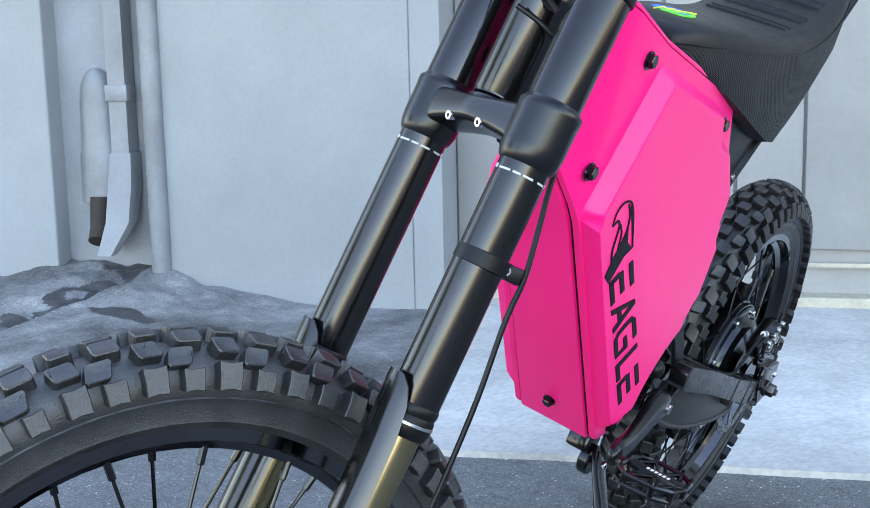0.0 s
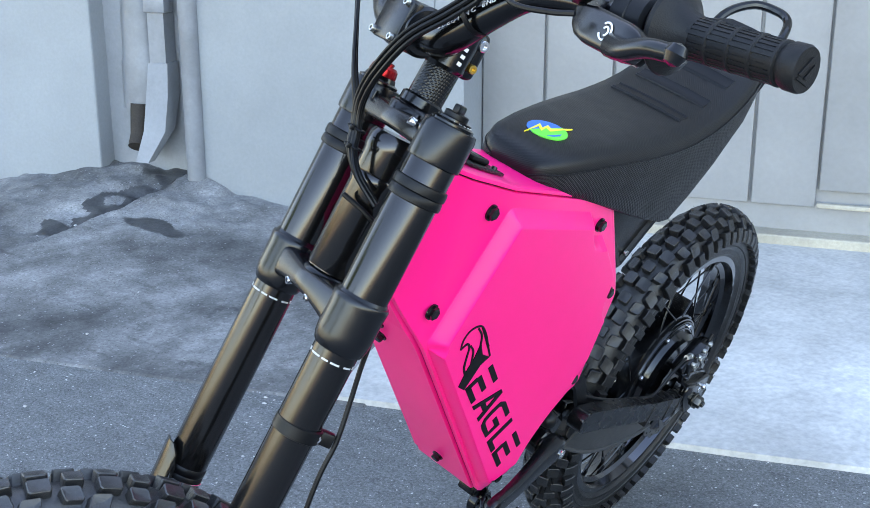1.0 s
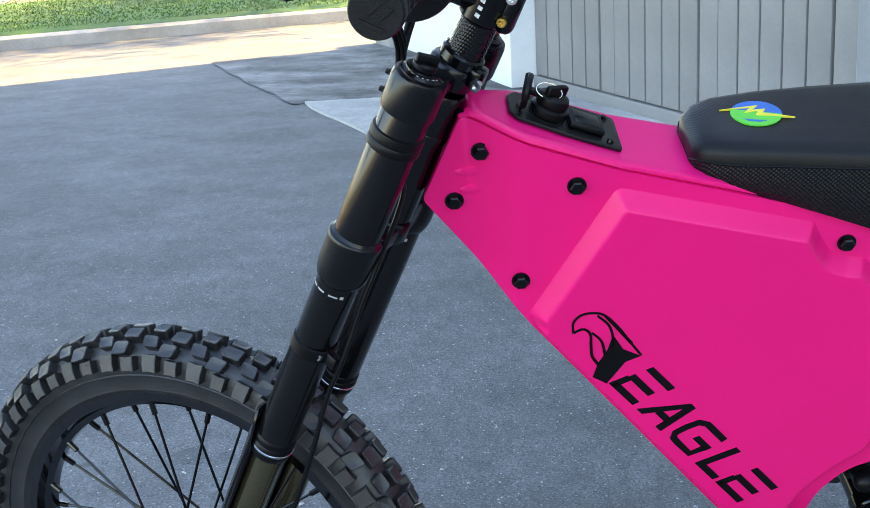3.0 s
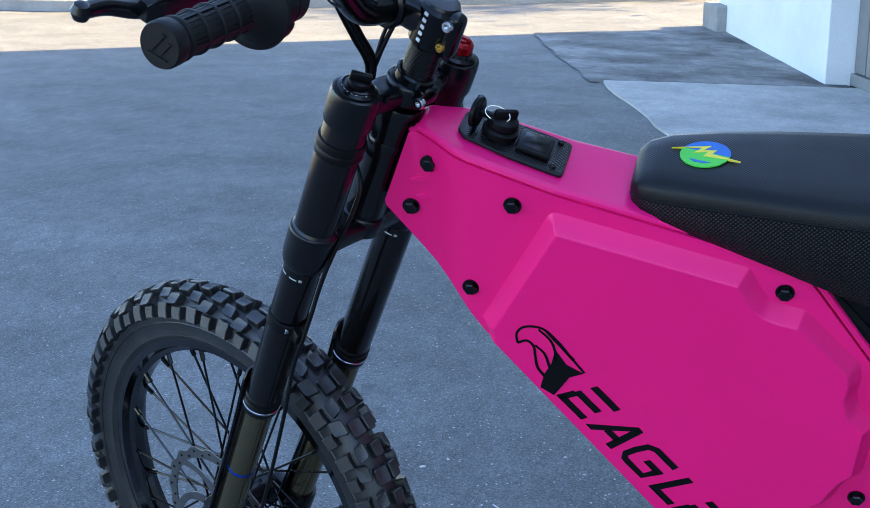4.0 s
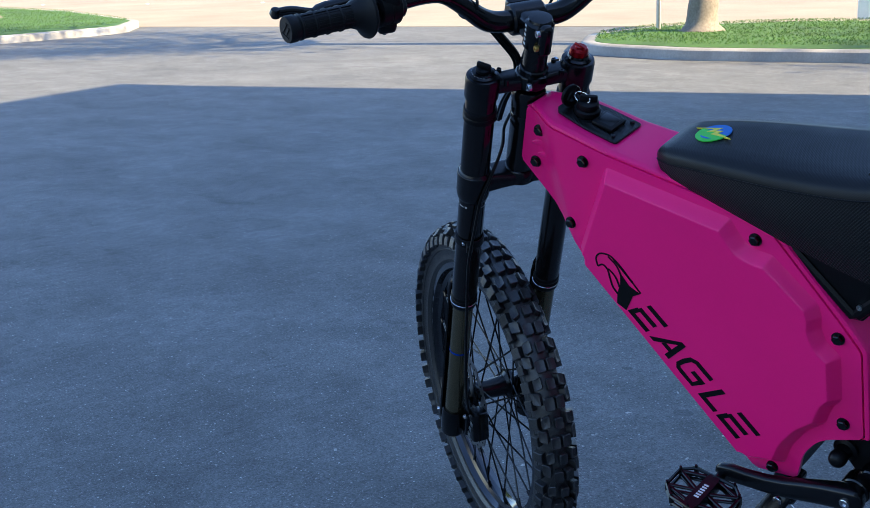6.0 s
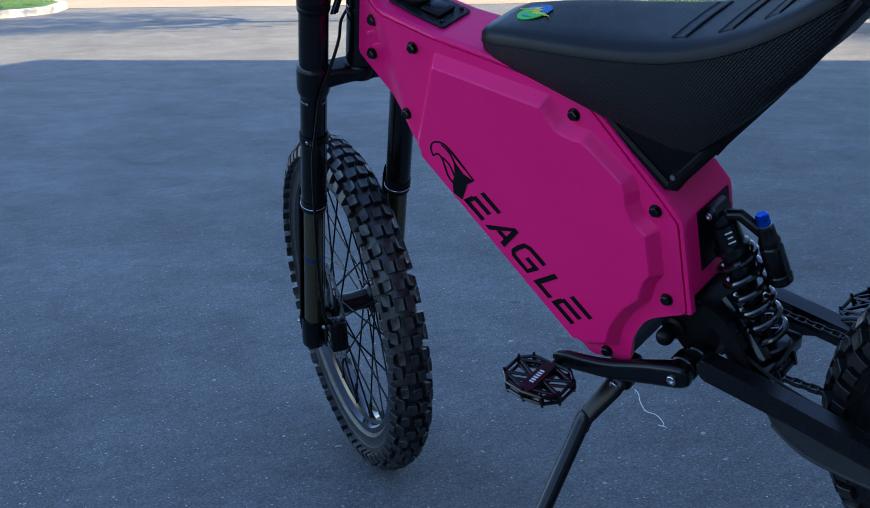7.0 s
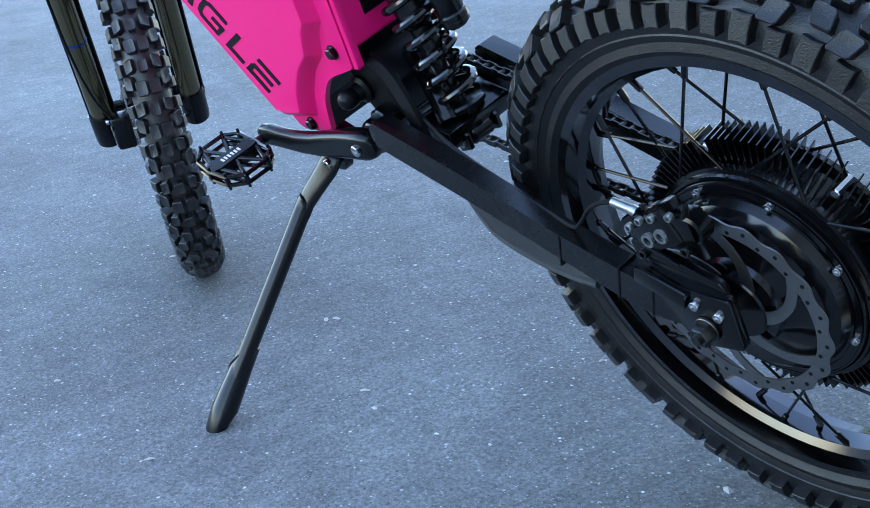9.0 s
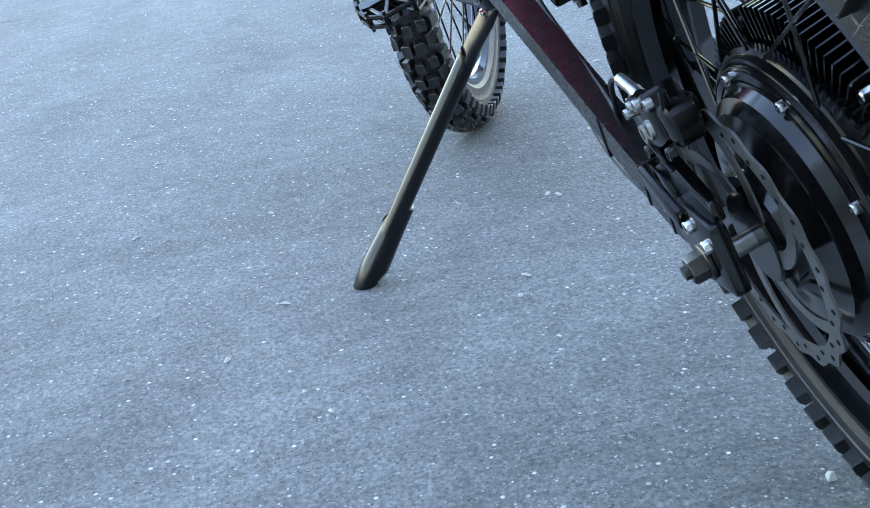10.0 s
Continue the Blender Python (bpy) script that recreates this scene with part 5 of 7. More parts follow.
def seat_top_rows(y_in=1.0):
    rows = []
    for x, zt, w, zb in ST:
        c = ymid(x) + 0.004
        d = min(0.02, (zt - zb) * 0.4)
        rows.append([(x, c + k * w, zt - d * dz) for k, dz in ((-1, 1), (-0.97, 0.55), (-0.90, 0.22), (-0.72, 0.03), (-0.40, 0), (0, -0.02), (0.40, 0), (0.72, 0.03), (0.90, 0.22), (0.97, 0.55), (1, 1))])
    return rows


def skin(rows):
    bm = bmesh.new()
    V = [[bm.verts.new(p) for p in r] for r in rows]
    for a, b in zip(V, V[1:]):
        for i in range(len(a) - 1):
            bm.faces.new((a[i], b[i], b[i + 1], a[i + 1]))
    for r in (V[0], V[-1]):
        bm.faces.new(r)
    return bm


rows = seat_top_rows()
seat = part("seat", skin(rows), SEATTOP, bike, "black ribbed vinyl seat with woven sides", angle=50)
under = []
for (x, zt, w, zb), r in zip(ST, rows):
    c = ymid(x) + 0.004
    d = min(0.02, (zt - zb) * 0.4)
    z1 = zt - d
    under.append([(x, c - w, z1), (x, c - w * 1.015, z1 * 0.7 + zb * 0.3), (x, c - w * 1.01, z1 * 0.3 + zb * 0.7), (x, c - w * 0.96, zb + 0.003), (x, c - w * 0.85, zb), (x, c, zb + 0.006), (x, c + w * 0.85, zb),
                  (x, c + w * 0.96, zb + 0.003), (x, c + w * 1.01, z1 * 0.3 + zb * 0.7), (x, c + w * 1.015, z1 * 0.7 + zb * 0.3), (x, c + w, z1)])
part("seat_skirt", skin(under), SEATSIDE, seat, "black woven mesh seat side", angle=50)
for sg in (0, -1):
    part("seat_piping", tube(smooth_path([Vector(r[sg]) + Vector((0, 0.0002 if sg else -0.0002, 0)) for r in rows], 2), 0.0010, 6), PLASTIC, seat)


def seat_z(x):
    for a, b in zip(ST, ST[1:]):
        if a[0] <= x <= b[0]:
            t = (x - a[0]) / (b[0] - a[0])
            return a[1] + (b[1] - a[1]) * t
    return ST[-1][1]


for x in (0.094, 0.157, 0.217):
    # a broad raised band across the seat with rounded edges
    rows_ = []
    for y in (-0.056, -0.053, -0.046, -0.02, 0, 0.02, 0.046, 0.053, 0.056):
        lift = 0.0 if abs(y) > 0.055 else 0.0044
        drop = 0.0012 if abs(y) > 0.045 else 0
        rows_.append([(x + dx, ymid(x) + 0.004 + y, seat_z(x + dx) - drop - 0.0010 + lift * f) for dx, f in ((-0.0115, 0), (-0.0105, 0.8), (-0.0090, 1), (-0.0070, 0.62), (0.0070, 0.62), (0.0090, 1), (0.0105, 0.8), (0.0115, 0))])
    part("seat_rib", skin(rows_), PLASTIC, seat)
LG = Vector((-0.160, -0.004, 0.9350))


def logo(pts, material, lift):
    part("seat_decal", loft([[LG + Vector((a * 0.82, b * 0.82, -0.0006)) for a, b in pts], [LG + Vector((a * 0.82, b * 0.82, lift - 0.0008)) for a, b in pts]]), material, seat, "", False)


cir = [(0.030 * math.cos(a), 0.030 * math.sin(a)) for a in np.linspace(0, 2 * math.pi, 29)[:-1]]
logo([p for p in cir if p[1] + p[0] * 0.35 <= 0.0045], LIME, 0.0016)
logo([p for p in cir if p[1] + p[0] * 0.35 >= -0.0045], DBLUE, 0.0013)
logo([(-0.041, 0.012), (-0.004, 0.013), (-0.014, 0.001), (0.003, 0.004), (-0.002, -0.006), (0.042, -0.016), (0.008, -0.001), (0.013, 0.008), (-0.003, 0.007), (0.006, 0.0175)][::-1], YELLOW, 0.0020)
logo([(-0.018, -0.012), (-0.006, -0.016), (0.008, -0.020), (0.000, -0.022), (-0.012, -0.019)], DBLUE, 0.0019)

# seat frame: rails, gusset and a small rear loop
for sg in (-1, 1):
    c = ymid(0.05) + sg * 0.050
    part("seat_rail", tube([(-0.055, c, 0.838), (0.040, c, 0.722), (0.046, c, 0.724), (0.150, c, 0.812), (0.330, c, 0.972)], 0.0085, 10), PLASTIC, bike)
    part("gusset_plate", plate([(0.032, 0.716), (0.052, 0.716), (0.115, 0.778), (0.060, 0.796), (-0.040, 0.836), (-0.055, 0.832)], c - 0.003, c + 0.003, 0.001), PLASTIC, bike)
    part("rail_bolt", capbolt((0.052, c - 0.004 * (1 if sg < 0 else -1), 0.738), (0.052, c - 1 * (1 if sg < 0 else -1), 0.738), 0.004, 0.004), ZINC, bike)
part("seat_loop", tube(smooth_path([(0.30, -0.045, 0.957), (0.345, -0.045, 0.998), (0.385, -0.03, 1.018), (0.395, 0.0, 1.022), (0.385, 0.03, 1.018), (0.345, 0.05, 0.998), (0.30, 0.05, 0.957)], 5), 0.0065, 10), BLACK, bike, "black tubular loop behind the seat")
part("seat_crossbar", tube([(0.046, ymid(0.05) - 0.05, 0.727), (0.046, ymid(0.05) + 0.05, 0.727)], 0.008, 10), BLACK, bike)

# ---- rear shock ----
part("shock_recess", loft([[(0.0500, y, 0.583), (0.0594, y, 0.672)] + [(0.030, y, 0.672), (0.025, y, 0.583)] for y in (-0.034, 0.044)]), PLASTIC, bike, "black recess holding the shock mount", False)
A, B = Vector((0.066, 0.000, 0.661)), Vector((0.122, 0.002, 0.419))
ax = (B - A).normalized()
shock = part("rear_shock", join(rod(A, B, [(0.010, 0.0), (0.0155, 0.006), (0.0155, 0.020), (0.020, 0.022), (0.020, 0.050), (0.0245, 0.054), (0.0245, 0.060), (0.0195, 0.061), (0.0195, 0.105), (0.0135, 0.112), (0.0135, 0.150), (0.0065, 0.122), (0.0065, 0.207), (0.024, 0.209), (0.0265, 0.212), (0.0255, 0.217), (0.013, 0.220), (0.011, 0.240)], 28),
                         cyl(A - Vector((0, 0.018, 0)), A + Vector((0, 0.018, 0)), 0.012, 20, 0.002), cyl(B - Vector((0, 0.015, 0)), B + Vector((0, 0.015, 0)), 0.011, 20, 0.002)), SATIN2, bike, "black coil-over rear shock")
helix = []
m4 = axis(A, B)
for k in range(0, 28 * 6 + 1):
    a = 2 * math.pi * k / 28
    helix.append(m4 @ Vector((0.0258 * math.cos(a), 0.0258 * math.sin(a), 0.066 + 0.141 * k / (28 * 6))))
part("coil_spring", tube(helix, 0.0054, 10), SPRING, shock, "gloss black coil spring")
C0, C1 = Vector((0.124, 0.014, 0.636)), Vector((0.131, 0.020, 0.556))
res = part("reservoir", rod(C0, C1, [(0.0095, 0.0), (0.0120, 0.002), (0.0122, 0.016), (0.0142, 0.019), (0.0146, 0.028), (0.0138, 0.030), (0.0155, 0.032), (0.0160, 0.036), (0.0160, 0.071), (0.0153, 0.072), (0.0153, 0.074), (0.0170, 0.076), (0.0170, 0.081), (0.0160, 0.082), (0.0166, 0.084), (0.0160, 0.088), (0.011, 0.092)], 32), SATIN2, shock, "black shock reservoir")
part("reservoir_band", rod(C0, C1, [(0.0146, 0.0215), (0.0151, 0.0225), (0.0151, 0.0240), (0.0146, 0.0250)], 32), BLACK, res)
knob = part("adjuster_knob", rod(C0 - (C1 - C0).normalized() * 0.018, C0, [(0.0070, 0), (0.0088, 0.0015), (0.0092, 0.007), (0.0086, 0.008), (0.0086, 0.0095), (0.0092, 0.0105), (0.0090, 0.016)], 26), BLUE, shock, "blue anodised adjuster knob")
part("knob_seal", rod(C0 - (C1 - C0).normalized() * 0.003, C0, [(0.0085, 0), (0.0096, 0.0005), (0.0096, 0.0022), (0.0085, 0.0030)], 26), ZINC, knob)
part("reservoir_bridge", tube([A + Vector((0.006, 0, -0.008)), (A + C0) / 2 + Vector((0, 0, 0.004)), C0 + Vector((-0.004, 0, -0.012))], 0.0085, 12), SATIN2, shock)
part("mount_bolt", capbolt(A - Vector((0, 0.019, 0)), A - Vector((0, 1, 0)), 0.0055, 0.004), CHROME, shock)
part("mount_bolt", capbolt(B - Vector((0, 0.026, 0)), B - Vector((0, 1, 0)), 0.0055, 0.004), CHROME, shock)
part("rebound_dial", cyl(B + Vector((-0.006, -0.004, 0.022)), B + Vector((-0.008, -0.014, 0.022)), 0.004, 10), RED, shock)
for k in range(3):
    p = m4 @ Vector((-0.0182, 0.0, 0.030 + 0.007 * k))
    part("print_bar", box((0.0006, 0.010 - 0.003 * (k == 1), 0.002), Matrix.Translation(m4 @ Vector((0, 0, 0.030 + 0.007 * k))) @ m4.to_3x3().to_4x4() @ Matrix.Rotation(2.4, 4, "Z") @ Matrix.Translation((0.0202, 0, 0))), WHITE, shock)

# ---- swingarm ----
def arm_outline():
    return round_outline([(0.052, 0.470), (0.064, 0.4775), (0.180, 0.4395), (0.320, 0.387), (0.430, 0.352), (0.474, 0.344), (0.474, 0.312), (0.430, 0.314), (0.386, 0.325), (0.190, 0.399), (0.060, 0.4425), (0.052, 0.450)], 0.005, 3)


swing = part("swingarm", join(cyl((0.03, -0.062, 0.452), (0.03, 0.066, 0.452), 0.019, 24, 0.002), box((0.05, 0.10, 0.028), Matrix.Translation((0.105, 0.004, 0.437)) @ Matrix.Rotation(radians(16), 4, "Y"), 0.005)), BLACK, bike, "black steel swingarm")
for sg in (-1, 1):
    y0, y1 = (-0.091, -0.067) if sg < 0 else (0.083, 0.107)
    part("arm", plate(arm_outline(), y0, y1, 0.0028, 2), GLOSSARM, swing, "gloss black rectangular swingarm tube")
    yo = y0 - 0.002 if sg < 0 else y1 + 0.002
    ys = -1 if sg < 0 else 1
    part("dropout", join(plate(round_outline([(0.430, 0.378), (0.478, 0.366), (0.532, 0.362), (0.534, 0.305), (0.480, 0.298), (0.452, 0.330)], 0.006, 3), min(yo, yo - ys * 0.012), max(yo, yo - ys * 0.012), 0.002),
                         box((0.06, 0.010, 0.020), Matrix.Translation((0.455, yo + ys * 0.001, 0.361)) @ Matrix.Rotation(radians(18), 4, "Y"), 0.003)), BLACK, swing)
    for x, z in ((0.491, 0.349), (0.517, 0.343)):
        part("dropout_bolt", capbolt((x, yo, z), (x, yo + ys, z), 0.0052, 0.005), CHROME, swing)
    part("axle_nut", join(cyl((0.498, yo, 0.322), (0.498, yo + ys * 0.004, 0.322), 0.014, 20, 0.0008), rod((0.498, yo + ys * 0.004, 0.322), (0.498, yo + ys, 0.322), [(0.0112, 0), (0.0112, 0.010), (0.0098, 0.012)], 6), cyl((0.498, yo, 0.322), (0.498, yo + ys * 0.020, 0.322), 0.0055, 12)), DARKSTEEL, swing, "dull dark steel axle nut")
for y in (-0.024, 0.022):
    part("shock_bracket", plate([(0.100, 0.440), (0.112, 0.444), (0.132, 0.428), (0.132, 0.410), (0.112, 0.404)], y, y + 0.006, 0.001), BLACK, swing)
part("shock_tie", tube([(0.055, 0.0, 0.52), (0.085, -0.012, 0.49), (0.120, -0.030, 0.45)], 0.011, 10), BLACK, swing)
strap = []
for p in smooth_path([(0.040, -0.046, 0.532), (0.062, -0.048, 0.522), (0.082, -0.052, 0.500), (0.097, -0.056, 0.468), (0.108, -0.060, 0.436)], 5):
    strap.append([(p.x - 0.010, p.y - 0.003, p.z - 0.006), (p.x + 0.010, p.y - 0.003, p.z + 0.006), (p.x + 0.010, p.y + 0.003, p.z + 0.006), (p.x - 0.010, p.y + 0.003, p.z - 0.006)])
part("strap", loft(strap), PLASTIC, swing, "flat black strap before the shock")
low = smooth_path([(0.125, -0.046, 0.356), (0.155, -0.058, 0.343), (0.190, -0.070, 0.336), (0.250, -0.079, 0.329), (0.309, -0.083, 0.324), (0.350, -0.084, 0.324)], 5)
flap = []
for p in low:
    zt = max(0.398 - (p.x - 0.190) * 0.372 + 0.008, p.z + 0.004)
    flap.append([(p.x, p.y - 0.002, p.z), (p.x, -0.072, zt), (p.x, -0.068, zt), (p.x, p.y + 0.002, p.z + 0.0005)])
part("cable_sleeve", join(loft(flap), tube(low, 0.0046, 8)), SLEEVE, swing, "dark cable sleeve bulging under the arm")
for x, z in ((0.318, 0.3635), (0.392, 0.344), (0.432, 0.3325)):
    part("zip_tie", box((0.0032, 0.0262, 0.0445 if x < 0.4 else 0.041), Matrix.Translation((x, -0.079, z)) @ Matrix.Rotation(radians(19), 4, "Y"), 0.001), PLASTIC, swing)
part("frame_gusset", plate(round_outline([(-0.034, 0.522), (0.030, 0.540), (0.075, 0.505), (0.045, 0.445), (0.004, 0.432), (-0.010, 0.462)], 0.008, 3), -0.040, 0.046, 0.004), PLASTIC, bike, "black frame yoke round the pivot")
part("pivot_peg", rod((-0.010, -0.026, 0.484), (-0.012, -1, 0.480), [(0.021, 0), (0.021, 0.006), (0.016, 0.008), (0.016, 0.013), (0.018, 0.014), (0.018, 0.019), (0.0125, 0.022), (0.0105, 0.030), (0.0120, 0.032), (0.0128, 0.040), (0.0115, 0.046), (0.008, 0.050), (0.003, 0.052)], 24), PLASTIC, bike, "black stepped rubber peg")
part("arch_liner", plate([(-0.084, 0.430), (-0.0775, 0.4515), (-0.0655, 0.4765), (-0.049, 0.4965), (-0.028, 0.5150), (-0.007, 0.5245), (0.0125, 0.530), (0.033, 0.534), (0.044, 0.556), (-0.036, 0.549), (-0.089, 0.508), (-0.111, 0.437)], -0.0560, 0.0560), PLASTIC, bike, "black liner under the box", False)

# ---- cranks, pedals, chain ----
part("bottom_bracket", join(cyl((0.007, -0.066, 0.432), (0.007, 0.06, 0.432), 0.020, 28, 0.002), cyl((0.007, -0.080, 0.432), (0.007, -0.060, 0.432), 0.0165, 28, 0.002), lathe([(0, -0.001), (0.016, -0.001), (0.016, 0.001), (0.019, 0.001), (0.0195, -0.001), (0.0225, -0.001), (0.0235, 0.002), (0.0275, 0.002), (0.0285, 0.006), (0.0285, 0.020), (0, 0.020)], 32, axis((0.007, -0.066, 0.432), (0.007, 1, 0.432)) @ Matrix.Diagonal((0.78, 0.78, 1, 1)))), BLACK, bike)


def crank(p, e, ys):
    """A forged arm from the spindle p to the pedal eye e, thick at the ends."""
    p, e = Vector(p), Vector(e)
    rings = []
    d = (e - p).normalized()
    u = Vector((0, ys, 0))
    u = (u - d * u.dot(d)).normalized()
    w = d.cross(u)
    for t, a, b, bow in ((-0.115, 0.006, 0.006, 0.001), (-0.10, 0.013, 0.011, 0.001), (-0.05, 0.0165, 0.0140, 0.001), (0.0, 0.0175, 0.0145, 0.001), (0.08, 0.0172, 0.0140, 0.0005), (0.2, 0.0165, 0.0120, -0.001), (0.35, 0.0155, 0.0105, -0.0035), (0.5, 0.0140, 0.0098, -0.006), (0.65, 0.0130, 0.0090, -0.006), (0.8, 0.0125, 0.0085, -0.003), (0.93, 0.0132, 0.0085, 0.001), (1.02, 0.0125, 0.0080, 0.0015), (1.065, 0.0085, 0.0060, 0.001), (1.08, 0.003, 0.003, 0.001)):
        c = p + (e - p) * t + w * bow
        rings.append([c + w * a * 1.10 * math.copysign(abs(math.cos(q)) ** 0.62, math.cos(q)) + u * b * math.copysign(abs(math.sin(q)) ** 0.62, math.sin(q)) for q in np.linspace(0, 2 * math.pi, 25)[:-1]])
    return loft(rings)


def pedal(m, ys, parent):
    """A cage pedal: two rails joined by posts, struts that leave open windows, a flat axle body and grip pins."""
    A_, B_, H = 0.0500, 0.0340, 0.0062
    rim_ = [(-A_, -0.5 * B_), (-0.62 * A_, -B_ * 1.02), (0.0, -B_ * 1.14), (0.62 * A_, -B_ * 1.02), (A_, -0.5 * B_), (A_, 0.55 * B_), (0.66 * A_, B_), (-0.66 * A_, B_), (-A_, 0.55 * B_)]
    rim_ = [(x, y * -ys) for x, y in rim_]
    ob = part("pedal", moved(join(tube([(x, y, H) for x, y in rim_], 0.0030, 6, True), tube([(x, y, -H) for x, y in rim_], 0.0030, 6, True)), m), BLACK, parent, "black cage pedal with grip pins", angle=30)
    for x, y in rim_:
        part("cage_post", moved(box((0.0062, 0.0062, 2 * H + 0.004), Matrix.Translation((x * 0.985, y * 0.985, 0)), 0.0012, 1), m), BLACK, ob)
        part("grip_pin", moved(cyl((x * 0.985, y * 0.985, -H - 0.0065), (x * 0.985, y * 0.985, H + 0.0065), 0.0021, 7), m), BLACK, ob)
    for z in (-H + 0.001, H - 0.001):
        for sx_ in (-1, 1):
            for p, q in (((0.010, -0.78 * B_), (A_, -0.5 * B_)), ((0.011, -0.10 * B_), (A_, -0.5 * B_)), ((0.011, 0.0), (A_, 0.55 * B_)), ((0.011, 0.85 * B_), (A_ * 0.98, 0.50 * B_))):
                p, q = Vector((sx_ * p[0], p[1] * -ys, z)), Vector((sx_ * q[0], q[1] * -ys, z))
                v = q - p
                part("pedal_bar", moved(box((v.length, 0.0050, 0.0042), Matrix.Translation((p + q) / 2) @ Matrix.Rotation(math.atan2(v.y, v.x), 4, "Z"), 0.001, 1), m), BLACK, ob)
    sg = -ys
    half = [(0.0085, -1.10), (0.0125, -0.80), (0.0118, 0.0), (0.0110, 0.75), (0.0085, 1.0)]
    part("pedal_body", moved(loft([[(-w, sg * k * B_, -0.0085), (w, sg * k * B_, -0.0085), (w * 1.05, sg * k * B_, 0), (w * 0.9, sg * k * B_, 0.0088), (-w * 0.9, sg * k * B_, 0.0088), (-w * 1.05, sg * k * B_, 0)] for w, k in half]), m), SATIN2, ob)
    part("pedal_axle", moved(tube([(0, sg * 0.060, 0), (0, sg * 0.040, 0), (0, sg * 0.03, 0)], [0.0078, 0.0078, 0.0095], 14), m), SATIN2, parent)
    for k in range(6):
        part("print_bar", moved(box((0.0075, 0.0030, 0.0004), Matrix.Translation((0.0, (-0.016 + 0.0052 * k) * sg, 0.0090)), 0), m), WHITE, ob)


left_crank = part("left_crank", crank((0.007, -0.079, 0.432), (-0.175, -0.105, 0.433), -1), SATIN2, bike, "black forged crank arm", angle=50)
part("crank_bolt", capbolt((0.008, -0.0930, 0.433), (0.008, -1, 0.433), 0.0075, 0.004), CHROME, left_crank)
pedal(Matrix.Translation((-0.1794, -0.1593, 0.4310)) @ Matrix.Rotation(radians(10.8), 4, "Y"), -1, left_crank)
right_crank = part("right_crank", crank((0.007, 0.079, 0.432), (0.188, 0.105, 0.432), 1), SATIN2, bike, "black forged crank arm", angle=50)
pedal(Matrix.Translation((0.192, 0.1593, 0.432)) @ Matrix.Rotation(radians(-12), 4, "Y"), 1, right_crank)
N_T = 36
outl = []
for k in range(N_T * 4):
    a = 2 * math.pi * k / (N_T * 4)
    r = 0.064 + (0.0035 if k % 4 in (0, 1) else -0.0015)
    outl.append((r * math.cos(a) + 0.007, r * math.sin(a) + 0.432))
part("chainring", plate(outl, 0.058, 0.061), BLACK, bike, "", False)


def chain_run(p, q, n):
    """Links of a roller chain from p to q."""
    p, q = Vector(p), Vector(q)
    bm = bmesh.new()
    d = (q - p) / n
    ang = math.atan2(-d.z, d.x)
    for k in range(n):
        c = p + d * (k + 0.5)
        wide = 0.0035 if k % 2 else 0.0052
        for sg in (-1, 1):
            one = bmesh.new()
            bmesh.ops.create_cube(one, size=1)
            bm = join(bm, moved(one, Matrix.Translation(c + Vector((0, sg * wide, 0))) @ Matrix.Rotation(ang, 4, "Y") @ Matrix.Diagonal((d.length * 1.25, 0.0012, 0.0075, 1))))
        bm = join(bm, cyl(p + d * k - Vector((0, 0.0055, 0)), p + d * k + Vector((0, 0.0055, 0)), 0.0030, 6))
    return bm


part("chain_run", chain_run((-0.001, 0.059, 0.492), (0.50, 0.062, 0.360), 41), DARKSTEEL, bike, "dark oily roller chain", False)
part("chain_run", chain_run((-0.001, 0.059, 0.364), (0.50, 0.062, 0.284), 40), DARKSTEEL, bike, "", False)
part("rear_sprocket", plate([(0.499 + (0.040 + (0.002 if k % 2 else -0.002)) * math.cos(2 * math.pi * k / 40), 0.322 + (0.040 + (0.002 if k % 2 else -0.002)) * math.sin(2 * math.pi * k / 40)) for k in range(40)], 0.0600, 0.0635), BLACK, bike, "", False)

# ---- rear brake caliper ----
cal = part("rear_caliper", join(box((0.058, 0.030, 0.040), Matrix.Translation((0.456, -0.072, 0.416)) @ Matrix.Rotation(radians(-28), 4, "Y"), 0.006), box((0.030, 0.026, 0.030), Matrix.Translation((0.487, -0.070, 0.424)) @ Matrix.Rotation(radians(-10), 4, "Y"), 0.006),
                                box((0.026, 0.024, 0.034), Matrix.Translation((0.428, -0.070, 0.408)) @ Matrix.Rotation(radians(-35), 4, "Y"), 0.005)), BLACK, bike, "black hydraulic brake caliper")
for x, z in ((0.450, 0.408), (0.468, 0.417)):
    part("caliper_ring", lathe([(0.0042, 0.0), (0.0042, 0.003), (0.0072, 0.003), (0.0076, 0.0)], 20, axis((x, -0.0868, z), (x, -1, z)), True), ZINC, cal, "steel bleed ring")
part("caliper_bracket", plate(round_outline([(0.418, 0.402), (0.470, 0.388), (0.520, 0.372), (0.524, 0.356), (0.470, 0.362), (0.425, 0.378)], 0.006, 3), -0.084, -0.076, 0.0015), BLACK, cal)
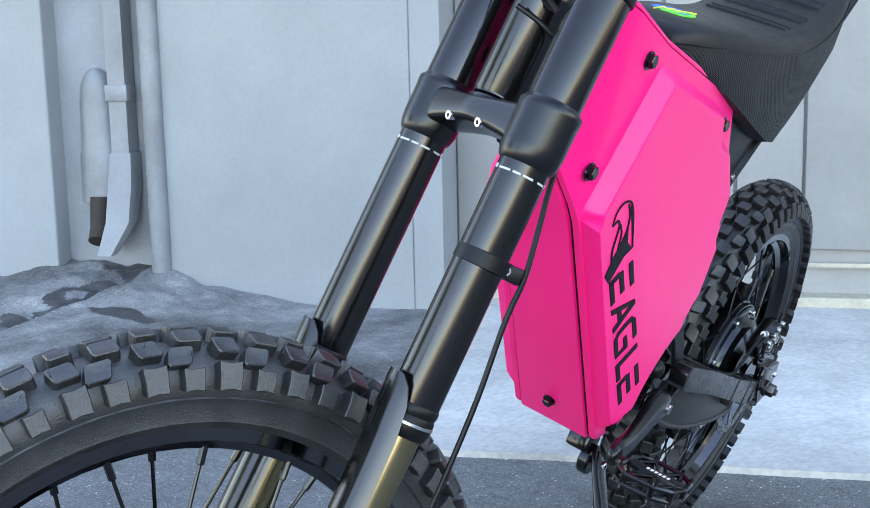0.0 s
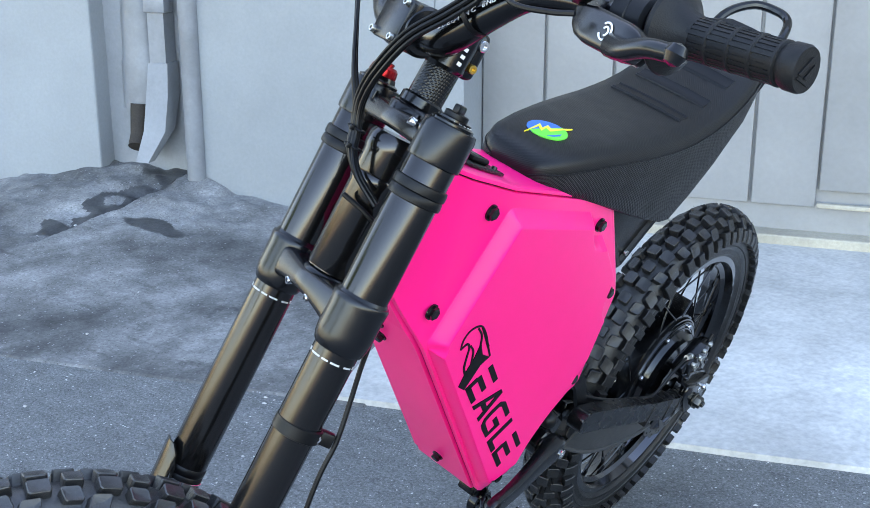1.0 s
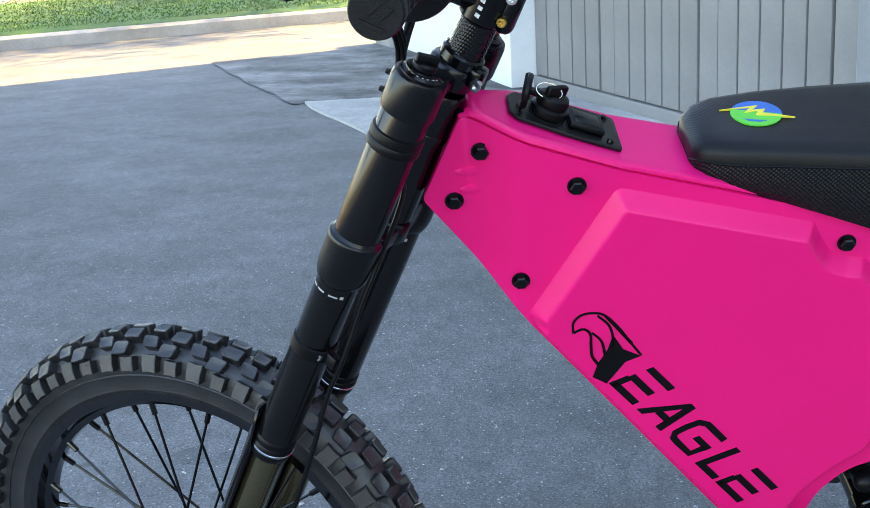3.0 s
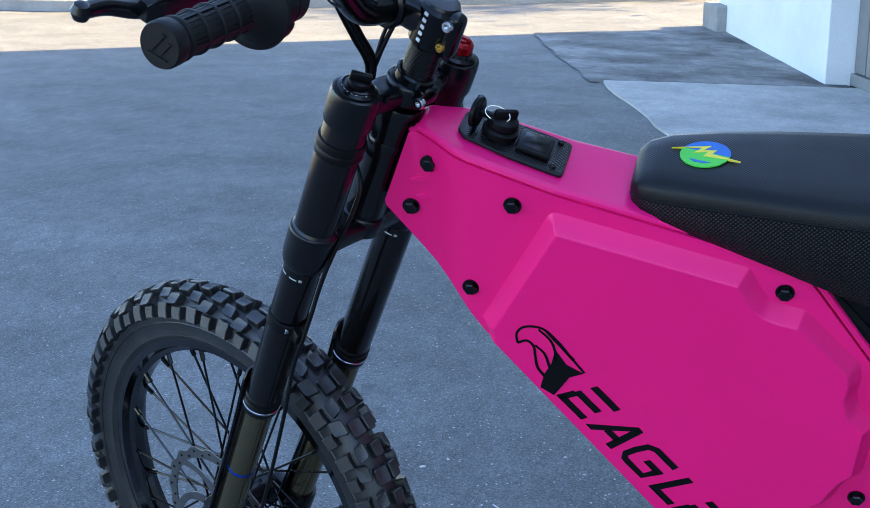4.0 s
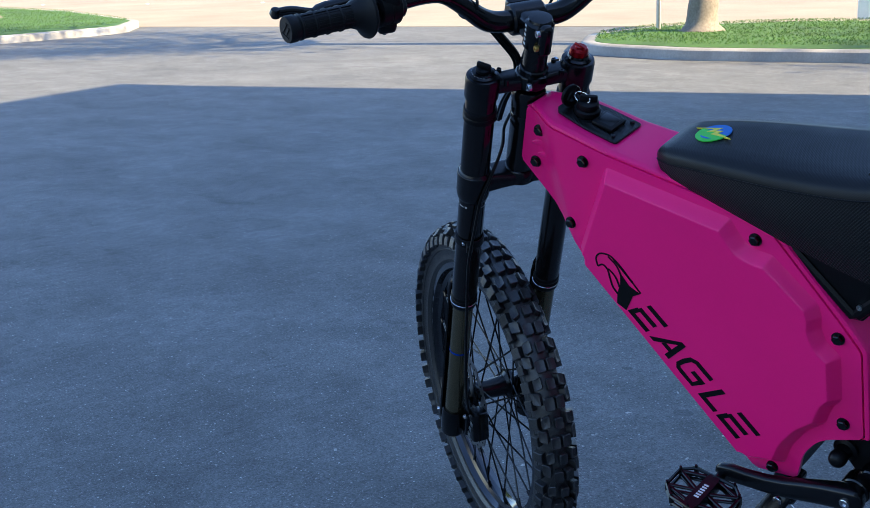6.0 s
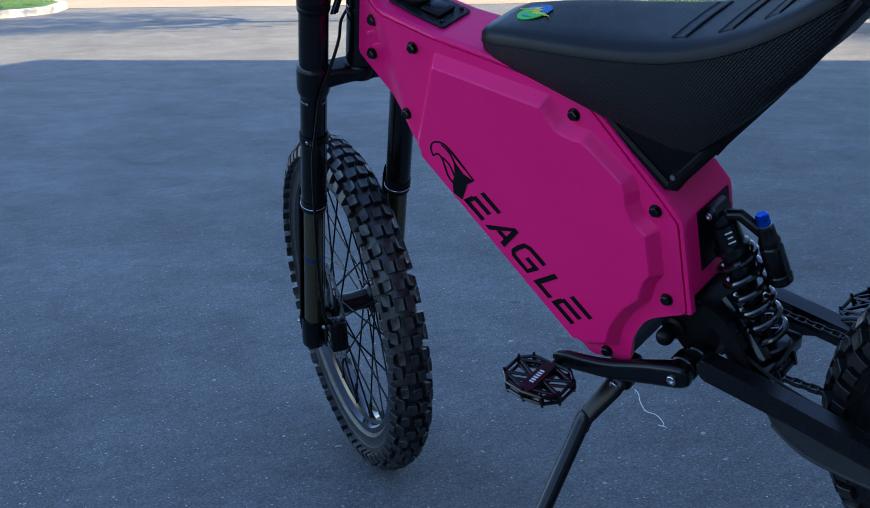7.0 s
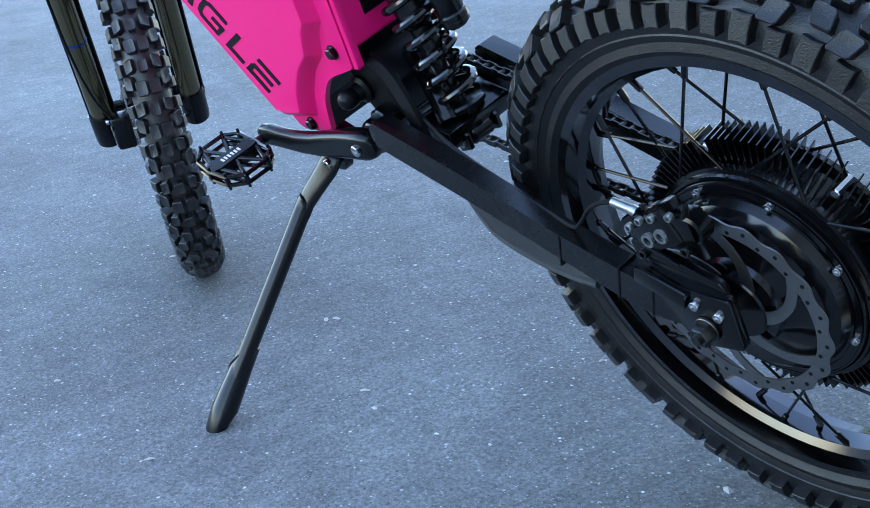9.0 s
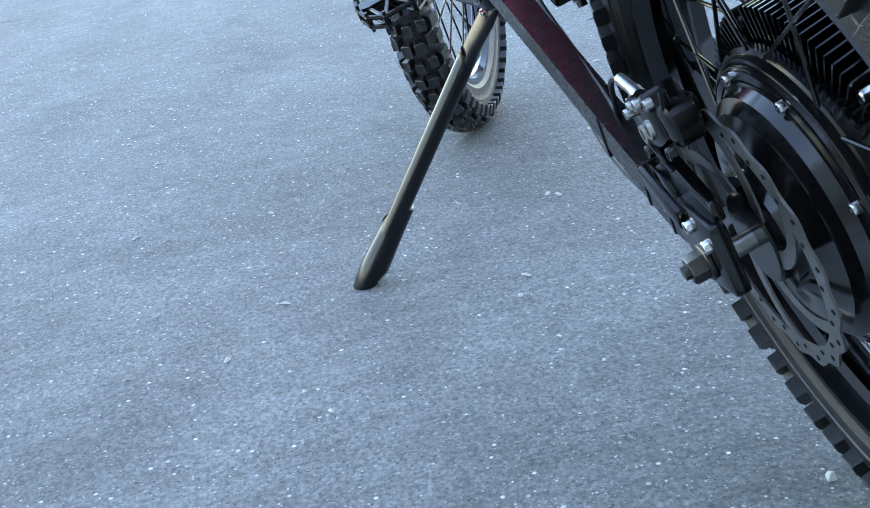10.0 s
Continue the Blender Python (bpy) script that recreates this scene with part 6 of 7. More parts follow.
for x, z, yy in ((0.432, 0.420, -0.086), (0.447, 0.430, -0.0855), (0.463, 0.436, -0.085), (0.484, 0.441, -0.083)):
    part("caliper_bolt", capbolt((x, yy, z), (x, -1, z), 0.0042, 0.006), ZINC, cal)
for x, z, w in ((0.455, 0.3955, 0.034), (0.470, 0.3890, 0.018)):
    part("caliper_rib", box((w, 0.004, 0.0026), Matrix.Translation((x, -0.0865, z)) @ Matrix.Rotation(radians(18), 4, "Y"), 0.0008), SATIN2, cal)
part("bleed_nipple", tube([(0.494, -0.078, 0.436), (0.500, -0.078, 0.452)], [0.004, 0.0028], 10), PLASTIC, cal)
part("heat_shroud", moved(lathe([(0.013, -0.010), (0.016, -0.008), (0.016, 0.008), (0.013, 0.010)], 24, closed=True), axis((0.496, -0.072, 0.424), (0.496, -1, 0.424))), BLACK, cal)
part("hose_fitting", tube([(0.436, -0.078, 0.430), (0.430, -0.078, 0.432), (0.429, -0.078, 0.432), (0.409, -0.080, 0.438)], [0.0056, 0.0056, 0.0048, 0.0045], 12), ZINC, cal, "bright hose fitting")
for x, z in ((0.492, 0.405), (0.436, 0.388), (0.442, 0.430)):
    part("caliper_bolt", capbolt((x, -0.083, z), (x, -1, z), 0.0052, 0.006), BLACK, cal)
part("brake_hose", tube(smooth_path([(0.412, -0.080, 0.437), (0.392, -0.081, 0.433), (0.370, -0.080, 0.419), (0.350, -0.078, 0.398), (0.333, -0.076, 0.387), (0.300, -0.072, 0.394), (0.230, -0.068, 0.418), (0.160, -0.064, 0.446), (0.10, -0.050, 0.47)], 6), 0.0024, 8), PLASTIC, bike, "thin black brake hose")

# ---- kickstand ----
KNEE, HEEL, TIP = Vector((-0.157, -0.111, 0.331)), Vector((-0.193, -0.258, 0.193)), Vector((-0.206, -0.343, 0.1215))
stand = part("kickstand", tube(smooth_path([KNEE + Vector((0.004, 0.006, 0.006)), KNEE, KNEE.lerp(TIP, 0.12), KNEE.lerp(TIP, 0.5), KNEE.lerp(TIP, 0.86)], 4), [0.0126] * 4 + [0.0120] * 13, 16), SATIN2, bike, "black steel side stand")
# flattened upper arm from the pivot to the knee, narrowing downwards
up = []
for p, a, b in ((Vector((-0.108, -0.062, 0.392)), 0.010, 0.008), (Vector((-0.113, -0.067, 0.384)), 0.0165, 0.009), (Vector((-0.121, -0.076, 0.372)), 0.0165, 0.0095), (Vector((-0.140, -0.096, 0.350)), 0.0145, 0.0105), (KNEE, 0.0128, 0.0120), (KNEE.lerp(TIP, 0.05), 0.0126, 0.0122)):
    u, w = Vector((0.72, -0.18, -0.50)).normalized(), Vector((-0.3, -0.93, -0.1)).normalized()
    up.append([p + u * a * math.copysign(abs(math.cos(q)) ** 0.75, math.cos(q)) + w * b * math.copysign(abs(math.sin(q)) ** 0.75, math.sin(q)) for q in np.linspace(0, 2 * math.pi, 17)[:-1]])
part("stand_arm", loft(up), SATIN2, stand, angle=50)
# sleeve over the foot, flattened and cut off at a slant
ft = []
dn = (TIP - KNEE).normalized()
sx = Vector((1, 0, 0))
sx = (sx - dn * sx.dot(dn)).normalized()
sy = dn.cross(sx)
for f, a, b, sl in ((0.0, 0.0124, 0.0124, 0.0), (0.004, 0.0138, 0.0138, 0.0), (0.3, 0.0148, 0.0150, 0.0), (0.62, 0.0168, 0.0170, 0.0), (0.84, 0.0182, 0.0182, -0.003), (0.97, 0.0172, 0.0172, -0.011), (1.0, 0.0140, 0.0140, -0.013)):
    c = HEEL.lerp(TIP, f)
    ft.append([c + sx * a * math.cos(q) + sy * b * math.sin(q) + dn * sl * math.cos(q) for q in np.linspace(0, 2 * math.pi, 21)[:-1]])
low = min(v.z for v in ft[-1])
for h, out, a, b in ((0.010, 0.006, 0.0180, 0.0215), (0.002, 0.010, 0.0172, 0.0225), (0.0, 0.010, 0.0150, 0.0200)):
    # the sole: a flat oval with its toe turned outwards
    c = TIP + Vector((0, -out, 0))
    ring = []
    for q in np.linspace(0, 2 * math.pi, 21)[:-1]:
        e = sx * math.cos(q) + sy * math.sin(q)
        ring.append(Vector((c.x + a * e.x, c.y + b * e.y * 1.15, low + h + (0.004 if h > 0.005 else 0) * e.z / 0.7)))
    if h == 0.010:
        ft = ft[:-2]
    ft.append(ring)
part("stand_foot", loft(ft), SATIN2, stand, "black sleeve on the stand's foot", angle=50)
wrap = []
for k in range(19):
    q = 0.6 + 3.3 * k / 18
    c = HEEL.lerp(TIP, 0.02 + 0.62 * k / 18)
    wrap.append(c + sx * (0.0142 + 0.0010 * k / 18) * math.cos(q) + sy * (0.0145 + 0.0020 * k / 18) * math.sin(q))
part("stand_band", tube(wrap, 0.0016, 6), PLASTIC, stand, "thin black tie wound round the foot")
part("stand_mount", join(box((0.040, 0.030, 0.026), Matrix.Translation((-0.112, -0.040, 0.400)) @ Matrix.Rotation(radians(20), 4, "Y"), 0.005), cyl((-0.114, -0.048, 0.380), (-0.114, -0.062, 0.380), 0.020, 24, 0.002)), BLACK, bike)
part("stand_bolt", capbolt((-0.115, -0.0745, 0.379), (-0.125, -1, 0.379), 0.0072, 0.005), CHROME, stand, "bright steel pivot bolt")
# ---- fork (built in the steering frame) ----
FORK = S @ Matrix(((1, -0.020, 0, -0.003), (0, 1, 0, 0), (0, 0, 1, 0), (0, 0, 0, 1)))     # the legs stand slightly skewed in their crowns


def spart(name, bm, material, parent, label="", **kw):
    return part(name, moved(bm, FORK), material, parent, label, **kw)


AXX = 0.002       # the steering axis lies almost between the legs
fork = spart("fork", join(cyl((FRONT_AXLE[0], -LEG, FRONT_AXLE[2]), (FRONT_AXLE[0], LEG, FRONT_AXLE[2]), 0.0075, 16)), ZINC, bike, "black upside-down double crown fork")
for sg in (-1, 1):
    y = sg * LEG
    leg = lambda prof, seg=40: rod((0, y, -0.40), (0, y, 1), [(r, h + 0.40) for r, h in prof], seg)
    spart("upper_tube", leg([(0.0205, 0.008), (0.0214, 0.012), (0.0214, 0.232), (0.0230, 0.242), (0.0230, 0.430), (0.0215, 0.434)], 48), SATIN, fork, "satin black fork tube")
    spart("wiper", leg([(0.0195, -0.014), (0.0212, -0.012), (0.0226, -0.006), (0.0226, 0.003), (0.0215, 0.005), (0.0224, 0.008), (0.0224, 0.012), (0.0214, 0.014)], 40), PLASTIC, fork, "black rubber dust wiper")
    spart("wiper_ring", leg([(0.0226, -0.0035), (0.0232, -0.0030), (0.0232, -0.0012), (0.0226, -0.0007)], 40), CHROME, fork, "bright steel ring")
    spart("stanchion", leg([(0.0178, -0.30), (0.0178, 0.0)], 36), OLIVE, fork, "olive bronze slider tube")
    if sg < 0:
        spart("travel_ring", leg([(0.0180, -0.1255), (0.0183, -0.1245), (0.0183, -0.1225), (0.0180, -0.1215)], 36), BLUE, fork, "thin blue ring")
    spart("leg_foot", join(leg([(0.017, -0.345), (0.0215, -0.340), (0.0225, -0.330), (0.0225, -0.285), (0.0205, -0.279)], 32), box((0.050, 0.022, 0.034), Matrix.Translation((-0.026, y, -0.312)), 0.006)), BLACK, fork, "black cast fork foot")
    # slider guard: a curved shell before the leg
    bm = bmesh.new()
    rows = []
    for h, k, wid in ((-0.318, 0.0255, 55), (-0.30, 0.0262, 62), (-0.10, 0.0265, 62), (-0.02, 0.0275, 58), (0.010, 0.0285, 50), (0.024, 0.0290, 38), (0.032, 0.0290, 22)):
        row_o, row_i = [], []
        for j in range(11):
            a = radians(176 + (j - 5) / 5 * wid)
            row_o.append(bm.verts.new((k * math.cos(a), y + k * math.sin(a), h)))
            row_i.append(bm.verts.new(((k - 0.0025) * math.cos(a), y + (k - 0.0025) * math.sin(a), h)))
        rows.append(row_o + row_i[::-1])
    for a, b in zip(rows, rows[1:]):
        for j in range(22):
            bm.faces.new((a[j], a[(j + 1) % 22], b[(j + 1) % 22], b[j]))
    bm.faces.new(rows[0])
    bm.faces.new(rows[-1][::-1])
    spart("slider_guard", bm, SATIN, fork, "black plastic slider guard")
    c = Vector((-0.020, y + sg * 0.021, -0.300))
    spart("guard_bolt", capbolt(c, c + Vector((-0.5, sg, 0)), 0.0035, 0.004), CHROME, fork)
    # crown clamps
    spart("lower_clamp", leg([(0.0218, 0.221), (0.0236, 0.223), (0.0256, 0.229), (0.0266, 0.238), (0.0266, 0.262), (0.0272, 0.268), (0.0272, 0.272), (0.0262, 0.2735), (0.0250, 0.2740), (0.0232, 0.277)], 40), SATIN2, fork, "black lower crown clamp")
    spart("upper_clamp", leg([(0.0232, 0.410), (0.0250, 0.411), (0.0256, 0.414), (0.0258, 0.442), (0.0245, 0.447), (0.021, 0.448)], 40), SATIN2, fork, "black upper crown clamp")
    # rubber bands round the tube
    spart("rubber_band", leg([(0.0231, 0.372), (0.0252, 0.373), (0.0256, 0.376), (0.0252, 0.380), (0.0244, 0.3815), (0.0256, 0.383), (0.0258, 0.388), (0.0251, 0.391), (0.0231, 0.392)], 40), PLASTIC, fork, "black rubber band")
    # printed ring below the lower clamp: broken bars
    for a0, a1 in ((120, 150), (156, 170), (176, 208), (214, 232), (238, 262), (275, 300), (306, 316), (20, 44), (50, 58)):
        bm = bmesh.new()
        ring_o = []
        for h in (0.2110, 0.2128 if (a1 - a0) > 15 else 0.2145):
            ring_o.append([bm.verts.new((0.0216 * math.cos(radians(a)), y + 0.0216 * math.sin(radians(a)), h)) for a in np.linspace(a0, a1, 7)])
        for j in range(6):
            bm.faces.new((ring_o[0][j], ring_o[0][j + 1], ring_o[1][j + 1], ring_o[1][j]))
        spart("print_bar", bm, PRINT, fork)
    # caps
    if sg < 0:
        spart("top_cap", leg([(0.0205, 0.4475), (0.0205, 0.450), (0.0165, 0.452), (0.0165, 0.454), (0.0125, 0.455)], 32), BLACK, fork, "black fork cap")
        spart("preload_knob", join(leg([(0.0115, 0.4545), (0.0115, 0.459), (0.0100, 0.460)], 18), box((0.022, 0.0065, 0.009), Matrix.Translation((0, y, 0.463)) @ Matrix.Rotation(radians(40), 4, "Z"), 0.002)), PLASTIC, fork, "black preload knob")
        for k, ch in enumerate("PRELOAD"):
            # each letter of the word round the cap
            fc = bpy.data.curves.new("letter", "FONT")
            fc.body, fc.size, fc.extrude, fc.align_x = ch, 0.0040, 0.0002, "CENTER"
            fc.materials.append(WHITE)
            a = radians(-118 + 17 * k)
            lt = new("letter", fc)
            lt.parent = fork
            lt.matrix_basis = FORK @ Matrix.Translation((0.0172 * math.cos(a), y + 0.0172 * math.sin(a), 0.4522)) @ Matrix.Rotation(a + math.pi / 2, 4, "Z")
    else:
        spart("top_cap", leg([(0.0205, 0.4475), (0.0205, 0.450), (0.0165, 0.452), (0.0150, 0.456)], 32), BLACK, fork, "black fork cap")
        spart("damping_knob", leg([(0.0140, 0.455), (0.0145, 0.458), (0.0135, 0.464), (0.0110, 0.4665), (0.007, 0.467), (0.0065, 0.469)], 24), RED, fork, "red anodised damping knob")
        spart("damping_lever", box((0.020, 0.004, 0.004), Matrix.Translation((0, y, 0.4685)) @ Matrix.Rotation(radians(20), 4, "Z"), 0.0015), RED, fork)


def bridge(h0, h1, rise, depth, waist):
    """A crown's bridge between the legs: a flat cast web, arched underneath, deeper at the steerer."""
    rings = []
    for k in range(17):
        t = -1 + k / 8
        y = t * LEG
        w = depth + 0.006 * (1 - abs(t)) ** 1.2
        hh = (h1 - h0) / 2 * (waist + (1 - waist) * abs(t) ** 1.6)
        hc = (h0 + h1) / 2 + rise * (1 - t * t)
        rings.append([(-0.001 + w * math.copysign(abs(math.cos(a)) ** 0.45, math.cos(a)), y, hc + hh * math.copysign(abs(math.sin(a)) ** 0.45, math.sin(a))) for a in np.linspace(0, 2 * math.pi, 25)[:-1]])
    return loft(rings)


spart("lower_crown", join(bridge(0.2300, 0.2700, 0.0040, 0.0185, 0.62), cyl((AXX, 0, 0.243), (AXX, 0, 0.2695), 0.0245, 32, 0.003)), SATIN2, fork, "black cast lower crown", angle=50)
spart("upper_crown", join(bridge(0.4150, 0.4410, 0.0, 0.0140, 0.80), cyl((0.004, 0, 0.420), (0.005, 0, 0.445), 0.0245, 32, 0.003)), SATIN2, fork, "black cast upper crown", angle=50)
for sg in (-1, 1):
    for x in (0.022, -0.026):
        spart("crown_bolt", capbolt((x * 0.62, sg * 0.044, 0.433), (x * 0.62, sg * 0.044, 2), 0.0038, 0.009), BLACK, fork)
    p = Vector((-0.017, sg * 0.022, 0.244))
    spart("crown_bolt", capbolt(p, p + Vector((-1, 0, -0.4)), 0.0042, 0.006), CHROME, fork)
    p = Vector((-0.020, sg * 0.052, 0.434))
    spart("crown_bolt", capbolt(p, p + Vector((-1, -0.3 * sg, 0.2)), 0.0045, 0.006), CHROME, fork)
# head tube and bearings belong to the box
headt = spart("head_tube", rod((AXX, 0, 0.2705), (AXX, 0, 1), [(0.0225, 0), (0.0225, 0.002), (0.0232, 0.003), (0.0232, 0.090), (0.0245, 0.093), (0.0245, 0.099), (0.0236, 0.101), (0.0245, 0.103), (0.0245, 0.122), (0.0258, 0.126), (0.0258, 0.138), (0.0235, 0.143)], 40), SATIN, bike, "satin black head tube")
# steerer riser, stem and bar clamp
spart("riser_clamp", join(cyl((0.008, 0, 0.444), (0.009, 0, 0.456), 0.0215, 30, 0.002), box((0.020, 0.026, 0.018), Matrix.Translation((0.026, -0.002, 0.440)), 0.004)), BLACK, fork)
part("riser_bolt", capbolt(S @ Vector((0.033, -0.015, 0.438)), S @ Vector((0.033, -1.0, 0.438)), 0.0058, 0.006), CHROME, fork)
spart("riser", tube([(0.009, 0, 0.440), (0.012, 0, 0.515)], 0.0178, 32), CARBON, fork, "carbon weave riser tube")
stem = spart("stem", join(cyl((0.010, 0, 0.488), (0.012, 0, 0.534), 0.0215, 32, 0.004), box((0.060, 0.042, 0.034), Matrix.Translation((-0.014, 0, 0.512)) @ Matrix.Rotation(radians(-6), 4, "Y"), 0.010, 3),
                          box((0.018, 0.020, 0.048), Matrix.Translation((0.033, 0, 0.512)), 0.007, 3)), BLACK, bike, "black forged handlebar stem")
spart("stem_cap", lathe([(0, 0.004), (0.010, 0.004), (0.017, 0.003), (0.0185, 0)], 28, Matrix.Translation((0.012, 0, 0.534))), SATIN2, stem)
BC = Vector((-0.036, 0, 0.509))
spart("bar_clamp", join(cyl(BC - Vector((0, 0.026, 0)), BC + Vector((0, 0.026, 0)), 0.0235, 28, 0.003), box((0.014, 0.050, 0.044), Matrix.Translation(BC + Vector((-0.018, 0, 0))), 0.004)), SATIN2, stem)
for yy in (-0.018, 0.018):
    for zz in (-0.017, 0.017):
        p = BC + Vector((-0.025, yy, zz))
        spart("clamp_bolt", capbolt(p, p + Vector((-1, 0, 0)), 0.0036, 0.004), ZINC, stem)
spart("stem_bolt", capbolt((0.033, -0.0095, 0.524), (0.033, -1, 0.524), 0.0056, 0.005), CHROME, stem)
spart("stem_bolt", capbolt((0.033, -0.0095, 0.5005), (0.033, -1, 0.5005), 0.0046, 0.005), BRASS, stem, "brass screw")
# plain bars where the maker's name is printed
for k, w in enumerate((0.0060, 0.0052, 0.0058, 0.0050, 0.0056)):
    spart("print_bar", box((0.0046, 0.0004, 0.0036), Matrix.Translation((0.012, -0.02165, 0.499 + 0.0072 * k)) @ Matrix.Rotation(radians(8), 4, "Y")), WHITE, stem)

# ---- handlebar and controls ----
FORK = S
def mir(p, sg):
    return (p[0], p[1] * -sg, p[2])


half_bar = [(-0.036, 0.0, 0.509), (-0.036, -0.045, 0.510), (-0.036, -0.070, 0.520), (-0.033, -0.100, 0.546), (-0.028, -0.132, 0.570), (-0.018, -0.165, 0.581), (-0.002, -0.205, 0.587), (0.0188, -0.2640, 0.5918), (0.0466, -0.3737, 0.6009)]
full = [(x, -y, z) for x, y, z in half_bar[:0:-1]] + half_bar
fp = smooth_path(full, 5)
bar = spart("handlebar", tube(fp, [0.0158 if abs(p.y) < 0.06 else max(0.0111, 0.0158 - (abs(p.y) - 0.06) * 0.06) for p in fp], 18), BLACK, bike, "gloss black riser handlebar")
near_side = [p for p in fp if -0.15 < p.y < -0.055]
run = [0.0]
for p, q in zip(near_side, near_side[1:]):
    run.append(run[-1] + (q - p).length)
for k, ch in enumerate("ELECTRIC ENDURO"):
    # white lettering along the rising part of the bar
    if ch == " ":
        continue
    d = 0.010 + 0.0056 * k
    i = max(j for j in range(len(run) - 1) if run[j] <= d)
    t = (near_side[i + 1] - near_side[i]).normalized()
    c = near_side[i].lerp(near_side[i + 1], (d - run[i]) / (run[i + 1] - run[i]))
    nn = Vector((-0.86, -0.25, 0.30))
    nn = (nn - t * nn.dot(t)).normalized()
    up_ = nn.cross(t)
    fc = bpy.data.curves.new("letter", "FONT")
    fc.body, fc.size, fc.extrude, fc.align_x = ch, 0.0078, 0.0002, "CENTER"
    fc.materials.append(WHITE)
    lt = new("letter", fc)
    lt.parent = bar
    o = c + nn * (max(0.0111, 0.0158 - (abs(c.y) - 0.06) * 0.06) + 0.0003) - up_ * 0.0026
    lt.matrix_basis = FORK @ Matrix(((t.x, up_.x, nn.x, o.x), (t.y, up_.y, nn.y, o.y), (t.z, up_.z, nn.z, o.z), (0, 0, 0, 1)))
for sg in (-1, 1):
    G0, G1 = (Vector((q[0], sg * abs(q[1]), q[2])) for q in half_bar[-2:])
    gl = (G1 - G0).length
    along = (G1 - G0).normalized()
    # grip: smooth core, low lengthwise ridges, five raised hoops and a thick end
    prof = [(0.0135, 0.002), (0.0158, 0.004), (0.0152, 0.012)]
    for k in range(5):
        a = 0.018 + (gl - 0.036) * k / 4
        prof += [(0.0153, a - 0.0022), (0.0172, a - 0.0010), (0.0172, a + 0.0010), (0.0153, a + 0.0022)]
    prof += [(0.0158, gl - 0.014), (0.0176, gl - 0.011), (0.0177, gl - 0.0015), (0.0165, gl + 0.001)]
    grip = spart("grip", rod(G0, G1, prof, 40), GRIPR, bar, "black ribbed rubber grip")
    m = axis(G0, G1)
    for j in range(24):
        spart("grip_ridge", moved(box((0.0012, 0.0022 if j % 6 else 0.0030, gl - 0.034), Matrix.Translation((0.0153 if j % 6 else 0.0162, 0, gl * 0.48))), m @ Matrix.Rotation(2 * math.pi * j / 24, 4, "Z")), GRIPR, grip)
    for pts in (((-0.009, -0.006), (0.0, 0.010), (0.0035, 0.010), (-0.0045, -0.006)), ((0.0, -0.006), (0.006, 0.006), (0.0095, 0.006), (0.0035, -0.006)), ((-0.009, -0.0095), (0.008, -0.0095), (0.009, -0.0075), (-0.008, -0.0075))):
        spart("end_emblem", moved(loft([[(a, b, 0.0008) for a, b in pts], [(a, b, 0.0022) for a, b in pts]]), m @ Matrix.Translation((0, 0, gl))), GRIPR, grip, smooth=False)
    spart("grip_flange", rod(G0 - along * 0.006, G1, [(0.012, 0), (0.0330, 0.001), (0.0345, 0.0035), (0.0335, 0.006), (0.028, 0.0095), (0.021, 0.016), (0.0175, 0.024), (0.0160, 0.028)], 48), GRIPR, grip, "flared black grip flange")
    # switch housing: two clamped halves round the bar with a hump for the rocker
    H0 = G0 - along * 0.034
    mh = Matrix.Translation(H0) @ m.to_3x3().to_4x4()
    hous = spart("switch_housing", join(moved(lathe([(0, -0.0175), (0.020, -0.0172), (0.0235, -0.0145), (0.0238, -0.001), (0.0230, 0.0), (0.0238, 0.001), (0.0235, 0.0145), (0.020, 0.0172), (0, 0.0175)], 32), mh),
                                        box((0.034, 0.030, 0.026), Matrix.Translation(H0 + Vector((0.000, sg * -0.004, 0.016))) @ Matrix.Rotation(radians(-12), 4, "Y"), 0.007, 3),
                                        box((0.024, 0.026, 0.020), Matrix.Translation(H0 + Vector((0.006, 0, -0.020))) @ Matrix.Rotation(radians(20), 4, "Y"), 0.006, 3)), PLASTIC, bar, "black switch housing")
    spart("housing_screw", capbolt(H0 + Vector((0.012, sg * 0.004, -0.029)), H0 + Vector((0.0, sg * 0.004, -1)), 0.003, 0.003), ZINC, hous)
    if sg < 0:
        mk = Matrix.Translation(H0 + Vector((0.001, 0.006, 0.0300))) @ Matrix.Rotation(radians(12), 4, "Y")
        spart("kill_switch", moved(box((0.022, 0.015, 0.009), None, 0.003), mk), RED, hous, "red rocker switch")
        for k in range(3):
            spart("switch_rib", moved(box((0.0014, 0.0115, 0.0012), Matrix.Translation((-0.006 + 0.0045 * k, 0, 0.0048))), mk), RED, hous)
    # brake lever: ring clamp, arm, short flat cylinder body and a thick blade
    L0 = G0 - along * 0.052
